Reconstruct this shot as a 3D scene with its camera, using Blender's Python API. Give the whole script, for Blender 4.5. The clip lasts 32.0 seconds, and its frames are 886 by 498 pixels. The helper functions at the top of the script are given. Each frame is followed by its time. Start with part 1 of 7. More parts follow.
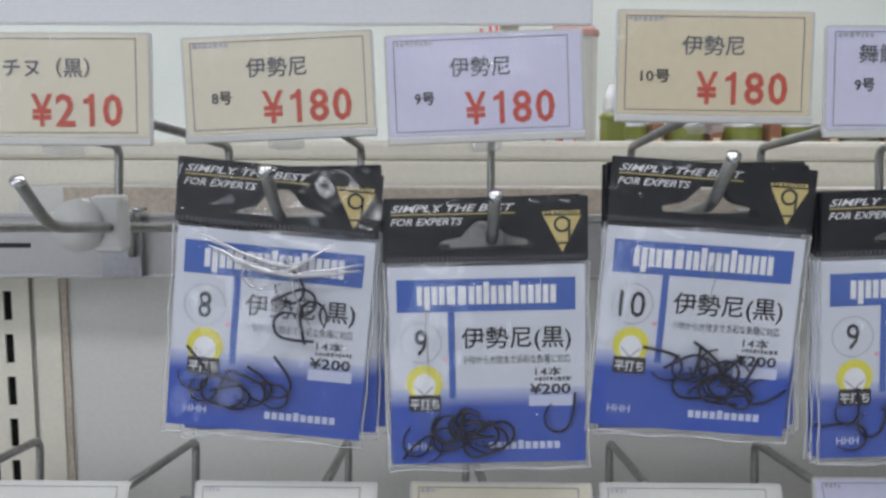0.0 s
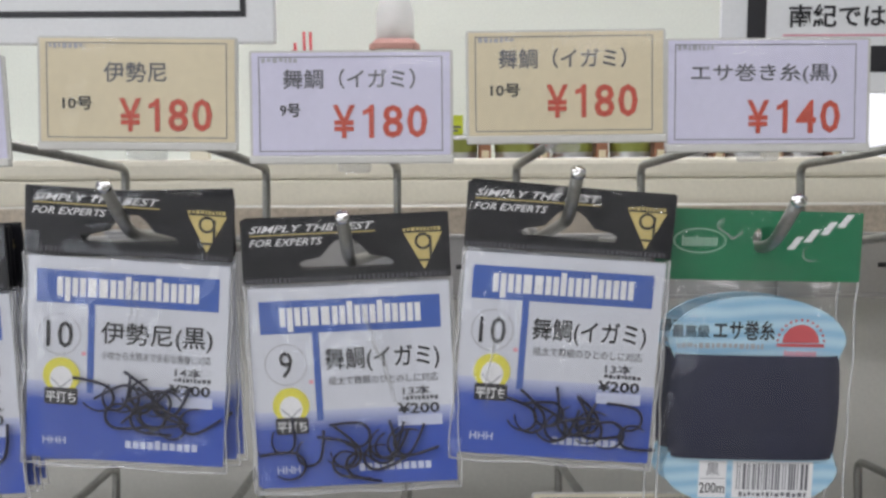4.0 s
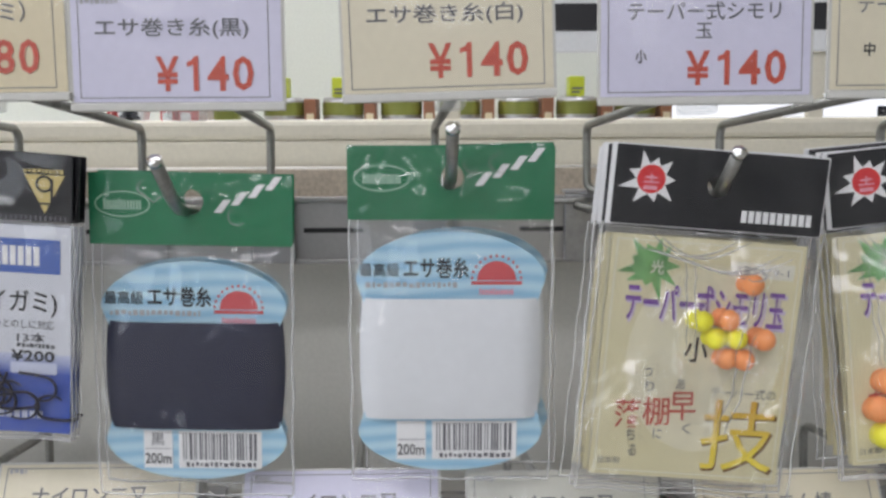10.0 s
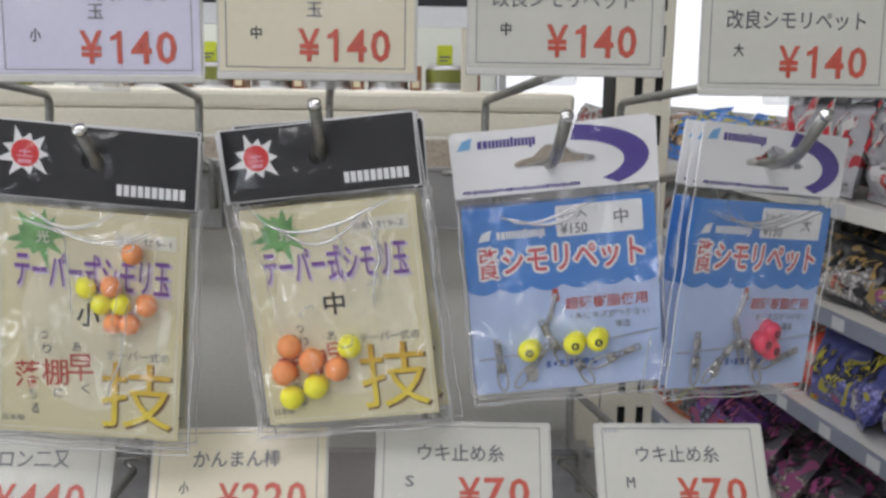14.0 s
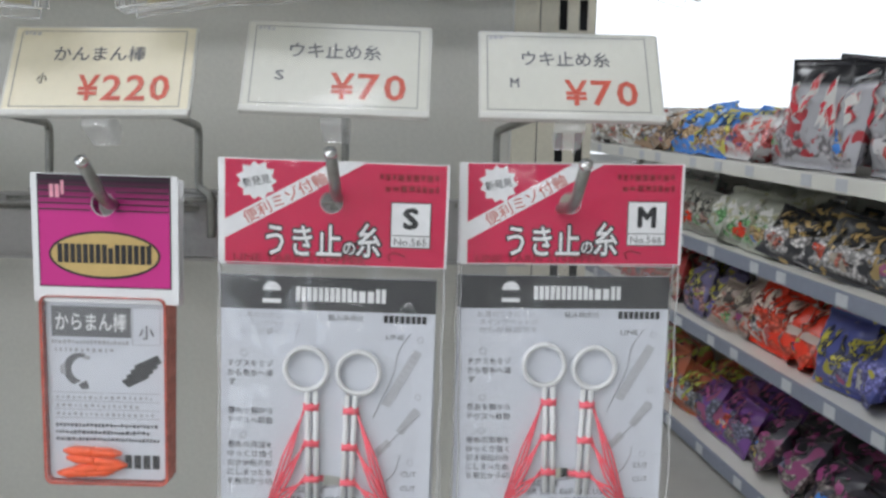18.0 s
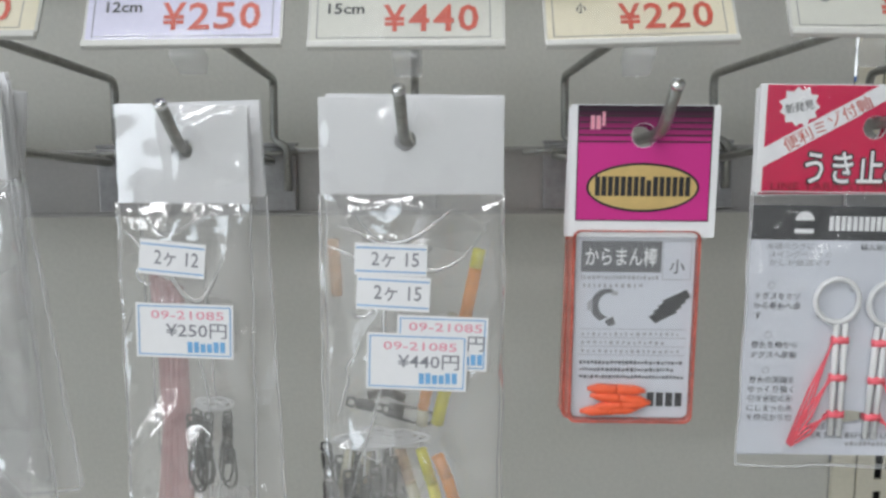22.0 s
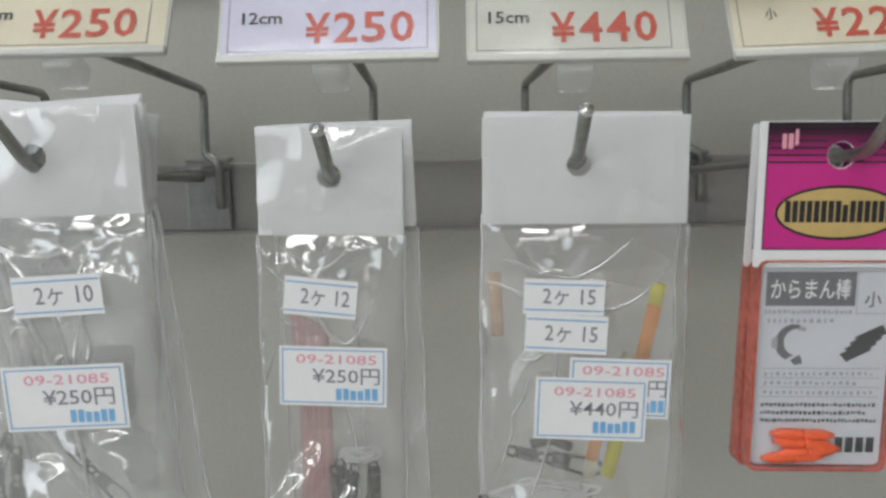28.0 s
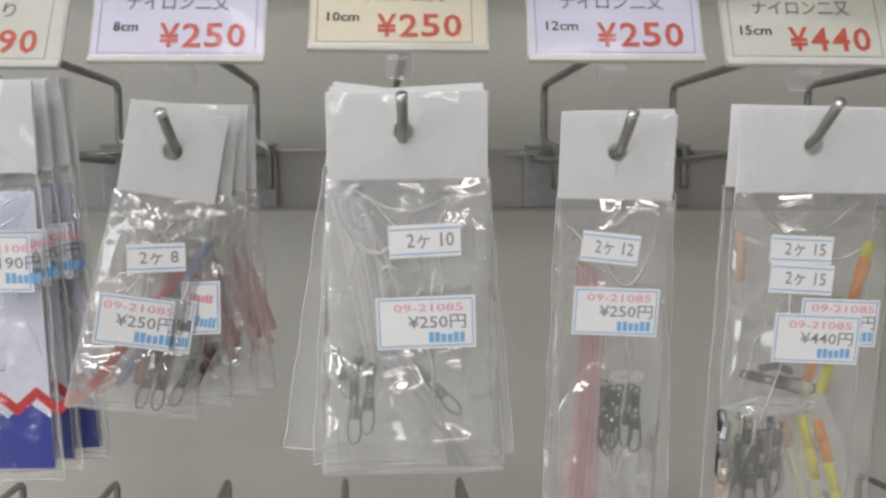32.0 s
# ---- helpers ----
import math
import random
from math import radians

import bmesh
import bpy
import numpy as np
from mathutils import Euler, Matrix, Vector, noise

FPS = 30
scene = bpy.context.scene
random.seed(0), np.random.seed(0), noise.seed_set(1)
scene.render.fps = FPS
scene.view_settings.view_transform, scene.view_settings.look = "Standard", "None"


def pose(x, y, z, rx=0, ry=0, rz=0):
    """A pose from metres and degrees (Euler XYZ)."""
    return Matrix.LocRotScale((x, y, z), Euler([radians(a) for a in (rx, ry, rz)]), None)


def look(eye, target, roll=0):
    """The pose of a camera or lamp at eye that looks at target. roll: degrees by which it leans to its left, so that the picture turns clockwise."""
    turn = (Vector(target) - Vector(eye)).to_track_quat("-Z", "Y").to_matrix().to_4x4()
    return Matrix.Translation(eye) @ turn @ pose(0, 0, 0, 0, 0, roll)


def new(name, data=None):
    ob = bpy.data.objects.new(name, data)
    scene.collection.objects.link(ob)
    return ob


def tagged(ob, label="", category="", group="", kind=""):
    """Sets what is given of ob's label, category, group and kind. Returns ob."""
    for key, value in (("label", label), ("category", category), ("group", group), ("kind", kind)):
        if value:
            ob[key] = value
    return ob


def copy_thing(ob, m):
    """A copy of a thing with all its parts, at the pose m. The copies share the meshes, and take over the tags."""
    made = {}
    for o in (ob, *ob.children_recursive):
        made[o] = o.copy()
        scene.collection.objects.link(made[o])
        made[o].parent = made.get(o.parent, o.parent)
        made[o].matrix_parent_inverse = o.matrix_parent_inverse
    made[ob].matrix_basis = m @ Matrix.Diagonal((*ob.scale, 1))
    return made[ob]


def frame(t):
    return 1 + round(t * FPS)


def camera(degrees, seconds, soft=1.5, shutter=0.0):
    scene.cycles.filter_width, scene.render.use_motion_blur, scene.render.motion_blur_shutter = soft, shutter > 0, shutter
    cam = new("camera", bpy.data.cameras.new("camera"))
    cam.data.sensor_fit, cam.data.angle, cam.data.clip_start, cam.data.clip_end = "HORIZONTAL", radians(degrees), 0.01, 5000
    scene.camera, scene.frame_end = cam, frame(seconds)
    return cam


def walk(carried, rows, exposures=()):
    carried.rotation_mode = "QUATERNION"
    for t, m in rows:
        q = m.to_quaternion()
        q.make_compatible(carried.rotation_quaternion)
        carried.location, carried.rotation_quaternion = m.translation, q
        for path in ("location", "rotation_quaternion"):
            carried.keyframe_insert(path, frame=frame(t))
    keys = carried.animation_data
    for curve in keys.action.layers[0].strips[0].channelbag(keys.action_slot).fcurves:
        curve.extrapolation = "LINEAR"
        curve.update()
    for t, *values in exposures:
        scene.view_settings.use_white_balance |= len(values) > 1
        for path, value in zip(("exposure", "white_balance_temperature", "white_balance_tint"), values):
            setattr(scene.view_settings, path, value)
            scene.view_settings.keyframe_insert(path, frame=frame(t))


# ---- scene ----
cam = camera(52.4, 32.0, soft=2.8)
# seconds, place, turn about x, y, z
ROWS = [
    (0.0, -0.0025, 0.0195, 1.4012, 83.01, -0.17, 0.16),
    (0.5, 0.0260, 0.0188, 1.4015, 82.92, -0.42, 0.25),
    (1.0, 0.0467, 0.0192, 1.4011, 82.97, -0.27, 1.22),
    (1.5, 0.0592, 0.0174, 1.4018, 83.22, 0.10, 1.70),
    (2.0, 0.0716, 0.0185, 1.4014, 83.29, -0.30, 2.30),
    (2.5, 0.1047, 0.0240, 1.4040, 83.49, 0.09, 0.99),
    (3.0, 0.1353, 0.0230, 1.4066, 83.38, 0.26, 0.55),
    (3.5, 0.1610, 0.0217, 1.4087, 83.76, 0.34, -0.07),
    (4.0, 0.1809, 0.0235, 1.4071, 83.53, 0.27, -0.32),
    (4.5, 0.2039, 0.0254, 1.4053, 82.91, 0.23, -0.54),
    (6.5, 0.2790, 0.0284, 1.4101, 82.00, 0.71, -0.24),
    (7.0, 0.2954, 0.0277, 1.4092, 82.16, 0.78, 0.20),
    (7.5, 0.3017, 0.0284, 1.4085, 82.18, 0.65, 0.20),
    (8.0, 0.3059, 0.0295, 1.4082, 82.08, 0.74, 0.19),
    (8.5, 0.3098, 0.0318, 1.4074, 81.97, 0.81, 0.13),
    (9.0, 0.3205, 0.0351, 1.4067, 81.64, 0.72, -0.10),
    (9.5, 0.3453, 0.0361, 1.4074, 81.55, 1.10, -0.39),
    (10.0, 0.3651, 0.0327, 1.4043, 81.33, 0.32, -0.76),
    (10.5, 0.3911, 0.0307, 1.4049, 80.27, 0.08, -1.17),
    (11.0, 0.4167, 0.0277, 1.4094, 80.58, -0.08, -1.88),
    (11.5, 0.4383, 0.0191, 1.4108, 80.56, -0.16, -2.12),
    (12.0, 0.4605, 0.0139, 1.4092, 80.40, -0.55, -2.55),
    (12.5, 0.4879, 0.0110, 1.4114, 80.22, -0.59, -2.55),
    (13.0, 0.5112, 0.0124, 1.4112, 79.82, -0.67, -2.41),
    (13.5, 0.5328, 0.0107, 1.4109, 79.29, -0.95, -2.06),
    (15.5, 0.5894, 0.0210, 1.3781, 77.69, -0.18, -2.54),
    (16.0, 0.5977, 0.0202, 1.3455, 76.73, -0.21, -2.69),
    (16.5, 0.6022, 0.0164, 1.3120, 77.97, -1.19, -2.41),
    (17.0, 0.6043, -0.0029, 1.2884, 78.60, -1.13, -1.69),
    (17.5, 0.6053, 0.0008, 1.2566, 80.83, -1.43, -0.31),
    (18.0, 0.6044, 0.0007, 1.2529, 80.99, -1.11, -1.00),
    (18.5, 0.6017, 0.0048, 1.2402, 81.42, -0.42, -1.61),
    (19.0, 0.5948, 0.0079, 1.2401, 81.67, -0.20, -1.61),
    (19.5, 0.5658, 0.0118, 1.2379, 81.37, -0.15, -1.47),
    (20.0, 0.5390, 0.0079, 1.2380, 81.68, 0.29, -1.55),
    (20.5, 0.5134, 0.0029, 1.2369, 81.71, 0.02, -1.56),
    (21.0, 0.4886, 0.0002, 1.2368, 81.40, -0.03, -1.15),
    (21.5, 0.4591, -0.0005, 1.2345, 80.63, 0.30, -0.52),
    (22.0, 0.4284, 0.0033, 1.2315, 80.20, 0.56, 1.13),
    (22.5, 0.4039, 0.0150, 1.2252, 79.48, 1.08, 2.40),
    (23.0, 0.3894, 0.0352, 1.2121, 79.10, 1.16, 2.72),
    (23.5, 0.3837, 0.0654, 1.1839, 78.46, 0.93, 2.35),
    (24.0, 0.3863, 0.0886, 1.1652, 77.97, 0.58, 2.36),
    (24.5, 0.3879, 0.1029, 1.1532, 77.85, 0.30, 2.08),
    (26.5, 0.3810, 0.1164, 1.1674, 78.88, 0.78, 1.44),
    (27.0, 0.3814, 0.1030, 1.1917, 79.54, 0.95, 1.36),
    (27.5, 0.3793, 0.0783, 1.2230, 80.50, 0.88, 1.39),
    (28.0, 0.3768, 0.0345, 1.2410, 79.56, 1.18, 1.67),
    (28.5, 0.3664, -0.0155, 1.2598, 80.29, 0.36, 1.78),
    (29.0, 0.3474, -0.0491, 1.2640, 81.25, 0.77, 1.04),
    (29.5, 0.3361, -0.0469, 1.2582, 80.94, 0.37, 1.01),
    (30.0, 0.3010, -0.0426, 1.2573, 80.80, 0.02, 1.52),
    (30.5, 0.2820, -0.0358, 1.2558, 80.98, -0.02, 1.41),
    (31.0, 0.2758, -0.0327, 1.2497, 80.11, -1.27, 1.38),
    (31.5, 0.2677, -0.0409, 1.2404, 78.62, -1.15, 0.25),
    (32.0, 0.2555, -0.0384, 1.2370, 80.00, -0.15, -1.66),
]
EXPOSURES = [
    (0.0, -1.04, 6200, 15), (1.0, -0.96, 6240, 15), (2.0, -0.91, 6420, 15), (3.0, -0.88, 6600, 15), (4.0, -0.88, 6620, 15), (8.0, -0.85, 6470, 15), (12.0, -0.86, 6630, 15),
    (15.5, -0.84, 6450, 15), (16.2, -0.78, 6400, 15), (17.0, -0.54, 6400, 13), (19.0, -0.54, 6380, 11), (22.5, -0.64, 6520, 10), (24.0, -0.83, 7400, 15), (25.5, -0.71, 6850, 15), (27.0, -0.73, 6150, 13), (28.0, -0.85, 6700, 9), (30.0, -0.83, 6830, 12), (32.0, -0.75, 6900, 14),
]
TUBE_W = 17.0
FRONT_W = 42.0
walk(cam, [(t, pose(x, y, z, rx, ry, rz)) for t, x, y, z, rx, ry, rz in ROWS], exposures=EXPOSURES)

# ---- world and large lights ----
world = bpy.data.worlds.new("world")
scene.world = world
world.use_nodes = True
wn = world.node_tree
sky = wn.nodes.new("ShaderNodeTexSky")
sky.sky_type, sky.sun_disc, sky.sun_elevation, sky.sun_rotation = "NISHITA", False, radians(40), radians(200)
wn.links.new(sky.outputs["Color"], wn.nodes["Background"].inputs["Color"])
wn.nodes["Background"].inputs["Strength"].default_value = 0.12


def lamp(name, x, y, z, sx, sy, watts, turn=0.0, colour=(0.94, 0.965, 1.0)):
    data = bpy.data.lights.new(name, "AREA")
    data.shape, data.size, data.size_y, data.energy, data.color = "RECTANGLE", sx, sy, watts, colour
    ob = new(name, data)
    ob.matrix_world = pose(x, y, z, 0, 0, turn)
    return ob


# ceiling tubes over the aisle, in rows along the display
# the pair at y 0.8 is unseen, added to brighten the back shelf
TUBES = [(-1.3, -0.8), (0.1, -0.8), (-1.3, -2.2), (0.1, -2.2), (-1.3, -3.7), (0.1, -3.7), (1.5, -3.7), (-0.8, 0.8), (0.6, 0.8), (-0.6, 1.9), (0.6, 3.6)]
for tx, ty in TUBES:
    lamp("tube_light", tx, ty, 2.585, 1.15, 0.30, TUBE_W)
# daylight in the opening of the far shop window
day = bpy.data.lights.new("window_daylight", "AREA")
day.shape, day.size, day.size_y, day.energy, day.color = "RECTANGLE", 2.4, 1.5, 25.0, (0.93, 0.97, 1.0)
new("window_daylight", day).matrix_world = look((3.2, 5.9, 1.7), (1.0, 1.0, 1.2))

# daylight in the opening of the shop front beside the aisle
front = bpy.data.lights.new("shop_front_daylight", "AREA")
front.shape, front.size, front.size_y, front.energy, front.color = "RECTANGLE", 3.4, 1.5, FRONT_W, (0.80, 0.90, 1.0)
new("shop_front_daylight", front).matrix_world = look((-3.24, -2.9, 1.55), (0.4, -0.6, 1.2))

# ---- materials ----
MM = 0.001


def mat(name, col, rough=0.5, metal=0.0, var=0.06, size=40.0, bump=0.0, fine=400.0, emit=0.0, spec=0.5, coat=0.0):
    """A painted, printed or metal surface: colour with stains and grain at two scales, and fine relief."""
    m = bpy.data.materials.new(name)
    m.use_nodes = True
    nt = m.node_tree
    b = nt.nodes["Principled BSDF"]
    b.inputs["Roughness"].default_value, b.inputs["Metallic"].default_value = rough, metal
    b.inputs["Specular IOR Level"].default_value, b.inputs["Coat Weight"].default_value = spec, coat
    co = nt.nodes.new("ShaderNodeTexCoord")
    n1, n2 = nt.nodes.new("ShaderNodeTexNoise"), nt.nodes.new("ShaderNodeTexNoise")
    for n, s, d in ((n1, size, 4.0), (n2, fine, 2.0)):
        n.inputs["Scale"].default_value, n.inputs["Detail"].default_value = s, d
        nt.links.new(co.outputs["Object"], n.inputs["Vector"])
    add = nt.nodes.new("ShaderNodeMath")
    add.operation = "ADD"
    nt.links.new(n1.outputs["Fac"], add.inputs[0])
    nt.links.new(n2.outputs["Fac"], add.inputs[1])
    ramp = nt.nodes.new("ShaderNodeMapRange")
    ramp.inputs["From Min"].default_value, ramp.inputs["From Max"].default_value = 0.7, 1.3
    ramp.inputs["To Min"].default_value, ramp.inputs["To Max"].default_value = 1 - var, 1 + var
    nt.links.new(add.outputs[0], ramp.inputs["Value"])
    mul = nt.nodes.new("ShaderNodeVectorMath")
    mul.operation = "SCALE"
    mul.inputs[0].default_value = col[:3]
    nt.links.new(ramp.outputs["Result"], mul.inputs["Scale"])
    nt.links.new(mul.outputs["Vector"], b.inputs["Base Color"])
    if bump:
        bp = nt.nodes.new("ShaderNodeBump")
        bp.inputs["Strength"].default_value, bp.inputs["Distance"].default_value = bump, 0.001
        nt.links.new(add.outputs[0], bp.inputs["Height"])
        nt.links.new(bp.outputs["Normal"], b.inputs["Normal"])
    if emit:
        b.inputs["Emission Color"].default_value, b.inputs["Emission Strength"].default_value = (*col[:3], 1), emit
    return m


def film(name, haze=0.05, gloss=1.0, crinkle=0.6, size=30.0, tint=(1, 1, 1), rough=0.07, long=0.55, cap=0.09, milky=(0.92, 0.92, 0.92)):
    """Clear plastic film: see-through, a little milky, with soft waves and a few sharp creases that catch the lamps."""
    m = bpy.data.materials.new(name)
    m.use_nodes = True
    nt = m.node_tree
    nt.nodes.remove(nt.nodes["Principled BSDF"])
    out = nt.nodes["Material Output"]

    def node(kind, operation=None):
        n = nt.nodes.new("ShaderNode" + kind)
        if operation:
            n.operation = operation
        return n

    clear, milk, sharp, broad = node("BsdfTransparent"), node("BsdfDiffuse"), node("BsdfGlossy"), node("BsdfGlossy")
    clear.inputs["Color"].default_value, milk.inputs["Color"].default_value = (*tint, 1), (*milky, 1)
    sharp.inputs["Roughness"].default_value, broad.inputs["Roughness"].default_value = rough, min(0.5, rough * 3.0)
    co, info, shift = node("TexCoord"), node("ObjectInfo"), node("VectorMath", "MULTIPLY_ADD")
    shift.inputs[1].default_value = (1.0, 0.3, long)
    nt.links.new(co.outputs["Object"], shift.inputs[0])
    nt.links.new(info.outputs["Random"], shift.inputs[2])
    total = None
    for scale, weight, keen in ((size, 1.0, False), (size * 2.3, 0.22, True)):
        n, half, fold, add = node("TexNoise"), node("Math", "SUBTRACT"), node("Math", "ABSOLUTE"), node("Math", "MULTIPLY_ADD")
        n.inputs["Scale"].default_value, n.inputs["Detail"].default_value, n.inputs["Distortion"].default_value = scale, 0.6, 0.7
        half.inputs[1].default_value, add.inputs[1].default_value = 0.5, -2.0 * weight if keen else weight
        nt.links.new(shift.outputs[0], n.inputs["Vector"])
        nt.links.new(n.outputs["Fac"], half.inputs[0])
        nt.links.new(half.outputs[0], fold.inputs[0])
        nt.links.new((fold if keen else half).outputs[0], add.inputs[0])
        if total:
            nt.links.new(total.outputs[0], add.inputs[2])
        total = add
    bp = node("Bump")
    bp.inputs["Strength"].default_value, bp.inputs["Distance"].default_value = min(1.0, crinkle), 0.11
    nt.links.new(total.outputs[0], bp.inputs["Height"])
    fr, most, amount = node("Fresnel"), node("Math", "MULTIPLY"), node("Math", "MINIMUM")
    fr.inputs["IOR"].default_value, most.inputs[1].default_value, amount.inputs[1].default_value = 1.5, gloss, cap
    for n in (sharp, broad, fr):
        nt.links.new(bp.outputs["Normal"], n.inputs["Normal"])
    nt.links.new(fr.outputs[0], most.inputs[0])
    nt.links.new(most.outputs[0], amount.inputs[0])
    a, b, c = node("MixShader"), node("MixShader"), node("MixShader")
    a.inputs[0].default_value, c.inputs[0].default_value = haze, 0.25
    for src, dst in ((clear.outputs[0], a.inputs[1]), (milk.outputs[0], a.inputs[2]), (sharp.outputs[0], c.inputs[1]), (broad.outputs[0], c.inputs[2]), (amount.outputs[0], b.inputs[0]), (a.outputs[0], b.inputs[1]), (c.outputs[0], b.inputs[2]), (b.outputs[0], out.inputs["Surface"])):
        nt.links.new(src, dst)
    return m


def fade(name, top, bottom, z0, z1, rough=0.4):
    """A print that fades from one colour to another up the card, between two heights in millimetres."""
    m = mat(name, top, rough)
    nt = m.node_tree
    co, sep, mr, mx = (nt.nodes.new("ShaderNode" + k) for k in ("TexCoord", "SeparateXYZ", "MapRange", "Mix"))
    mx.data_type = "RGBA"
    nt.links.new(co.outputs["Object"], sep.inputs[0])
    nt.links.new(sep.outputs["Z"], mr.inputs["Value"])
    mr.inputs["From Min"].default_value, mr.inputs["From Max"].default_value = z0 * MM, z1 * MM
    nt.links.new(mr.outputs["Result"], mx.inputs["Factor"])
    mx.inputs["A"].default_value, mx.inputs["B"].default_value = (*bottom, 1), (*top, 1)
    nt.links.new(mx.outputs["Result"], nt.nodes["Principled BSDF"].inputs["Base Color"])
    return m


steel = mat("zinc_wire", (0.33, 0.33, 0.31), 0.34, 0.85, 0.14, 90, 0.25)
chrome = mat("bright_tip", (0.75, 0.75, 0.74), 0.15, 1.0, 0.05)
bar_grey = mat("galvanised_bar", (0.42, 0.41, 0.40), 0.42, 0.55, 0.05, 8, 0.05)
bar_clip = mat("galvanised_clip", (0.36, 0.36, 0.37), 0.35, 0.6, 0.12, 60, 0.2)
panel_m = mat("painted_back_panel", (0.66, 0.65, 0.60), 0.45, 0.0, 0.05, 6, 0.12)
cream_m = mat("cream_painted_steel", (0.74, 0.70, 0.58), 0.4, 0.0, 0.05, 9, 0.1)
white_m = mat("white_painted_steel", (0.78, 0.77, 0.72), 0.4, 0.0, 0.05, 9, 0.1)
slot_m = mat("dark_slot", (0.02, 0.02, 0.02), 0.8)
paper_white = mat("white_paper", (0.86, 0.86, 0.87), 0.45, 0, 0.015, 30, 0.05)
card_white = mat("coated_card", (0.69, 0.71, 0.77), 0.35, 0, 0.02, 50)
tag_cream = mat("cream_tag_paper", (0.75, 0.69, 0.53), 0.4, 0, 0.03, 40)
tag_gold = mat("yellowed_tag_paper", (0.73, 0.64, 0.44), 0.4, 0, 0.04, 40)
tag_lilac = mat("lilac_tag_paper", (0.68, 0.665, 0.82), 0.4, 0, 0.03, 40)
tag_pale = mat("pale_tag_paper", (0.64, 0.635, 0.57), 0.4, 0, 0.03, 40)
tag_plate = mat("milky_tag_holder", (0.62, 0.615, 0.58), 0.22, 0, 0.03, 40)
ink = mat("black_ink", (0.022, 0.022, 0.026), 0.45)
ink_grey = mat("grey_ink", (0.13, 0.13, 0.15), 0.5)
ink_pale = mat("pale_grey_ink", (0.42, 0.42, 0.45), 0.5)
ink_faint = mat("faint_grey_ink", (0.52, 0.53, 0.56), 0.5)
ink_red = mat("orange_red_ink", (0.57, 0.085, 0.05), 0.4, var=0.12)
ink_white = mat("white_ink", (0.85, 0.85, 0.86), 0.4)
ink_blue = mat("blue_ink", (0.06, 0.135, 0.46), 0.38, var=0.05)
ink_purple = mat("purple_ink", (0.20, 0.07, 0.36), 0.4)
ink_pink = mat("pink_stamp_ink", (0.82, 0.36, 0.45), 0.5)
ink_stamp = mat("grey_stamp_ink", (0.24, 0.24, 0.27), 0.5)
ink_cyan = mat("cyan_stamp_ink", (0.20, 0.46, 0.76), 0.5)
black_card = mat("black_header_card", (0.012, 0.012, 0.016), 0.28, 0, 0.1, 60)
gold_m = mat("gold_print", (0.62, 0.50, 0.20), 0.4)
yellow_m = mat("yellow_print", (0.78, 0.72, 0.08), 0.4)
green_card = mat("green_header_card", (0.012, 0.19, 0.085), 0.32, 0, 0.05, 60)
# half-sun red, dulled for the film haze in front of it
sun_red = mat("hazed_red_print", (0.62, 0.10, 0.11), 0.45)
red_m = mat("red_print", (0.70, 0.035, 0.04), 0.4)
clear_film = film("clear_bag_film", 0.010, 1.0, 0.30, 20, cap=0.05)
soft_film = film("soft_bag_film", 0.13, 5.0, 0.44, 16, cap=0.48, rough=0.05, milky=(0.95, 0.94, 0.92))
# extra milkiness here stands in for part of the bag's white glare
shiny_film = film("shiny_bag_film", 0.23, 6.0, 0.52, 14, cap=0.58, rough=0.06, milky=(0.97, 0.97, 0.97))
wrap_film = film("header_lamination", 0.004, 1.2, 0.16, 22, long=1.2, cap=0.05)
gloss_wrap = film("creased_lamination", 0.004, 1.8, 0.24, 22, long=1.1, cap=0.16)
tag_film = film("tag_cover_film", 0.02, 0.9, 0.06, 14, rough=0.12)
# milky white in the creases stands in for glints on the film
crease_glint_film = film("glint_creased_film", 0.34, 12.0, 0.1, 40, rough=0.12, cap=0.80)
clear_nylon = film("clear_nylon_tube", 0.62, 2.0, 0.1, 40)
film_edge = film("sealed_film_edge", 0.35, 1.6, 0.2, 40)
clamp_m = film("clear_clamp", 0.22, 1.2, 0.05, 20)
hook_black = mat("black_hook_steel", (0.035, 0.035, 0.055), 0.35, 0.5, 0.15)
nickel_grey = mat("worn_nickel", (0.34, 0.33, 0.32), 0.4, 0.5, 0.3, 200)
swivel_m = mat("dark_nickel", (0.09, 0.085, 0.08), 0.3, 0.9, 0.3, 200)

# ---- building helpers ----


def mesh_of(name, verts, faces, material, smooth=False):
    me = bpy.data.meshes.new(name)
    me.from_pydata([tuple(v) for v in verts], [], [tuple(f) for f in faces])
    me.materials.append(material)
    if smooth:
        me.shade_smooth()
    return me


def hung(name, me, parent=None, label=""):
    ob = new(name, me)
    ob.parent = parent
    return tagged(ob, label)


def part(name, bm, material, parent=None, label="", smooth=False):
    """Links a bmesh as one mesh object under a thing or a part."""
    me = bpy.data.meshes.new(name)
    bm.to_mesh(me)
    bm.free()
    me.materials.append(material)
    if smooth:
        me.shade_smooth()
    return hung(name, me, parent, label)


def thing(name, m, label, category, group="", kind=""):
    ob = new(name)
    ob.empty_display_size = 0.01
    ob.matrix_world = m
    return tagged(ob, label, category, group, kind)


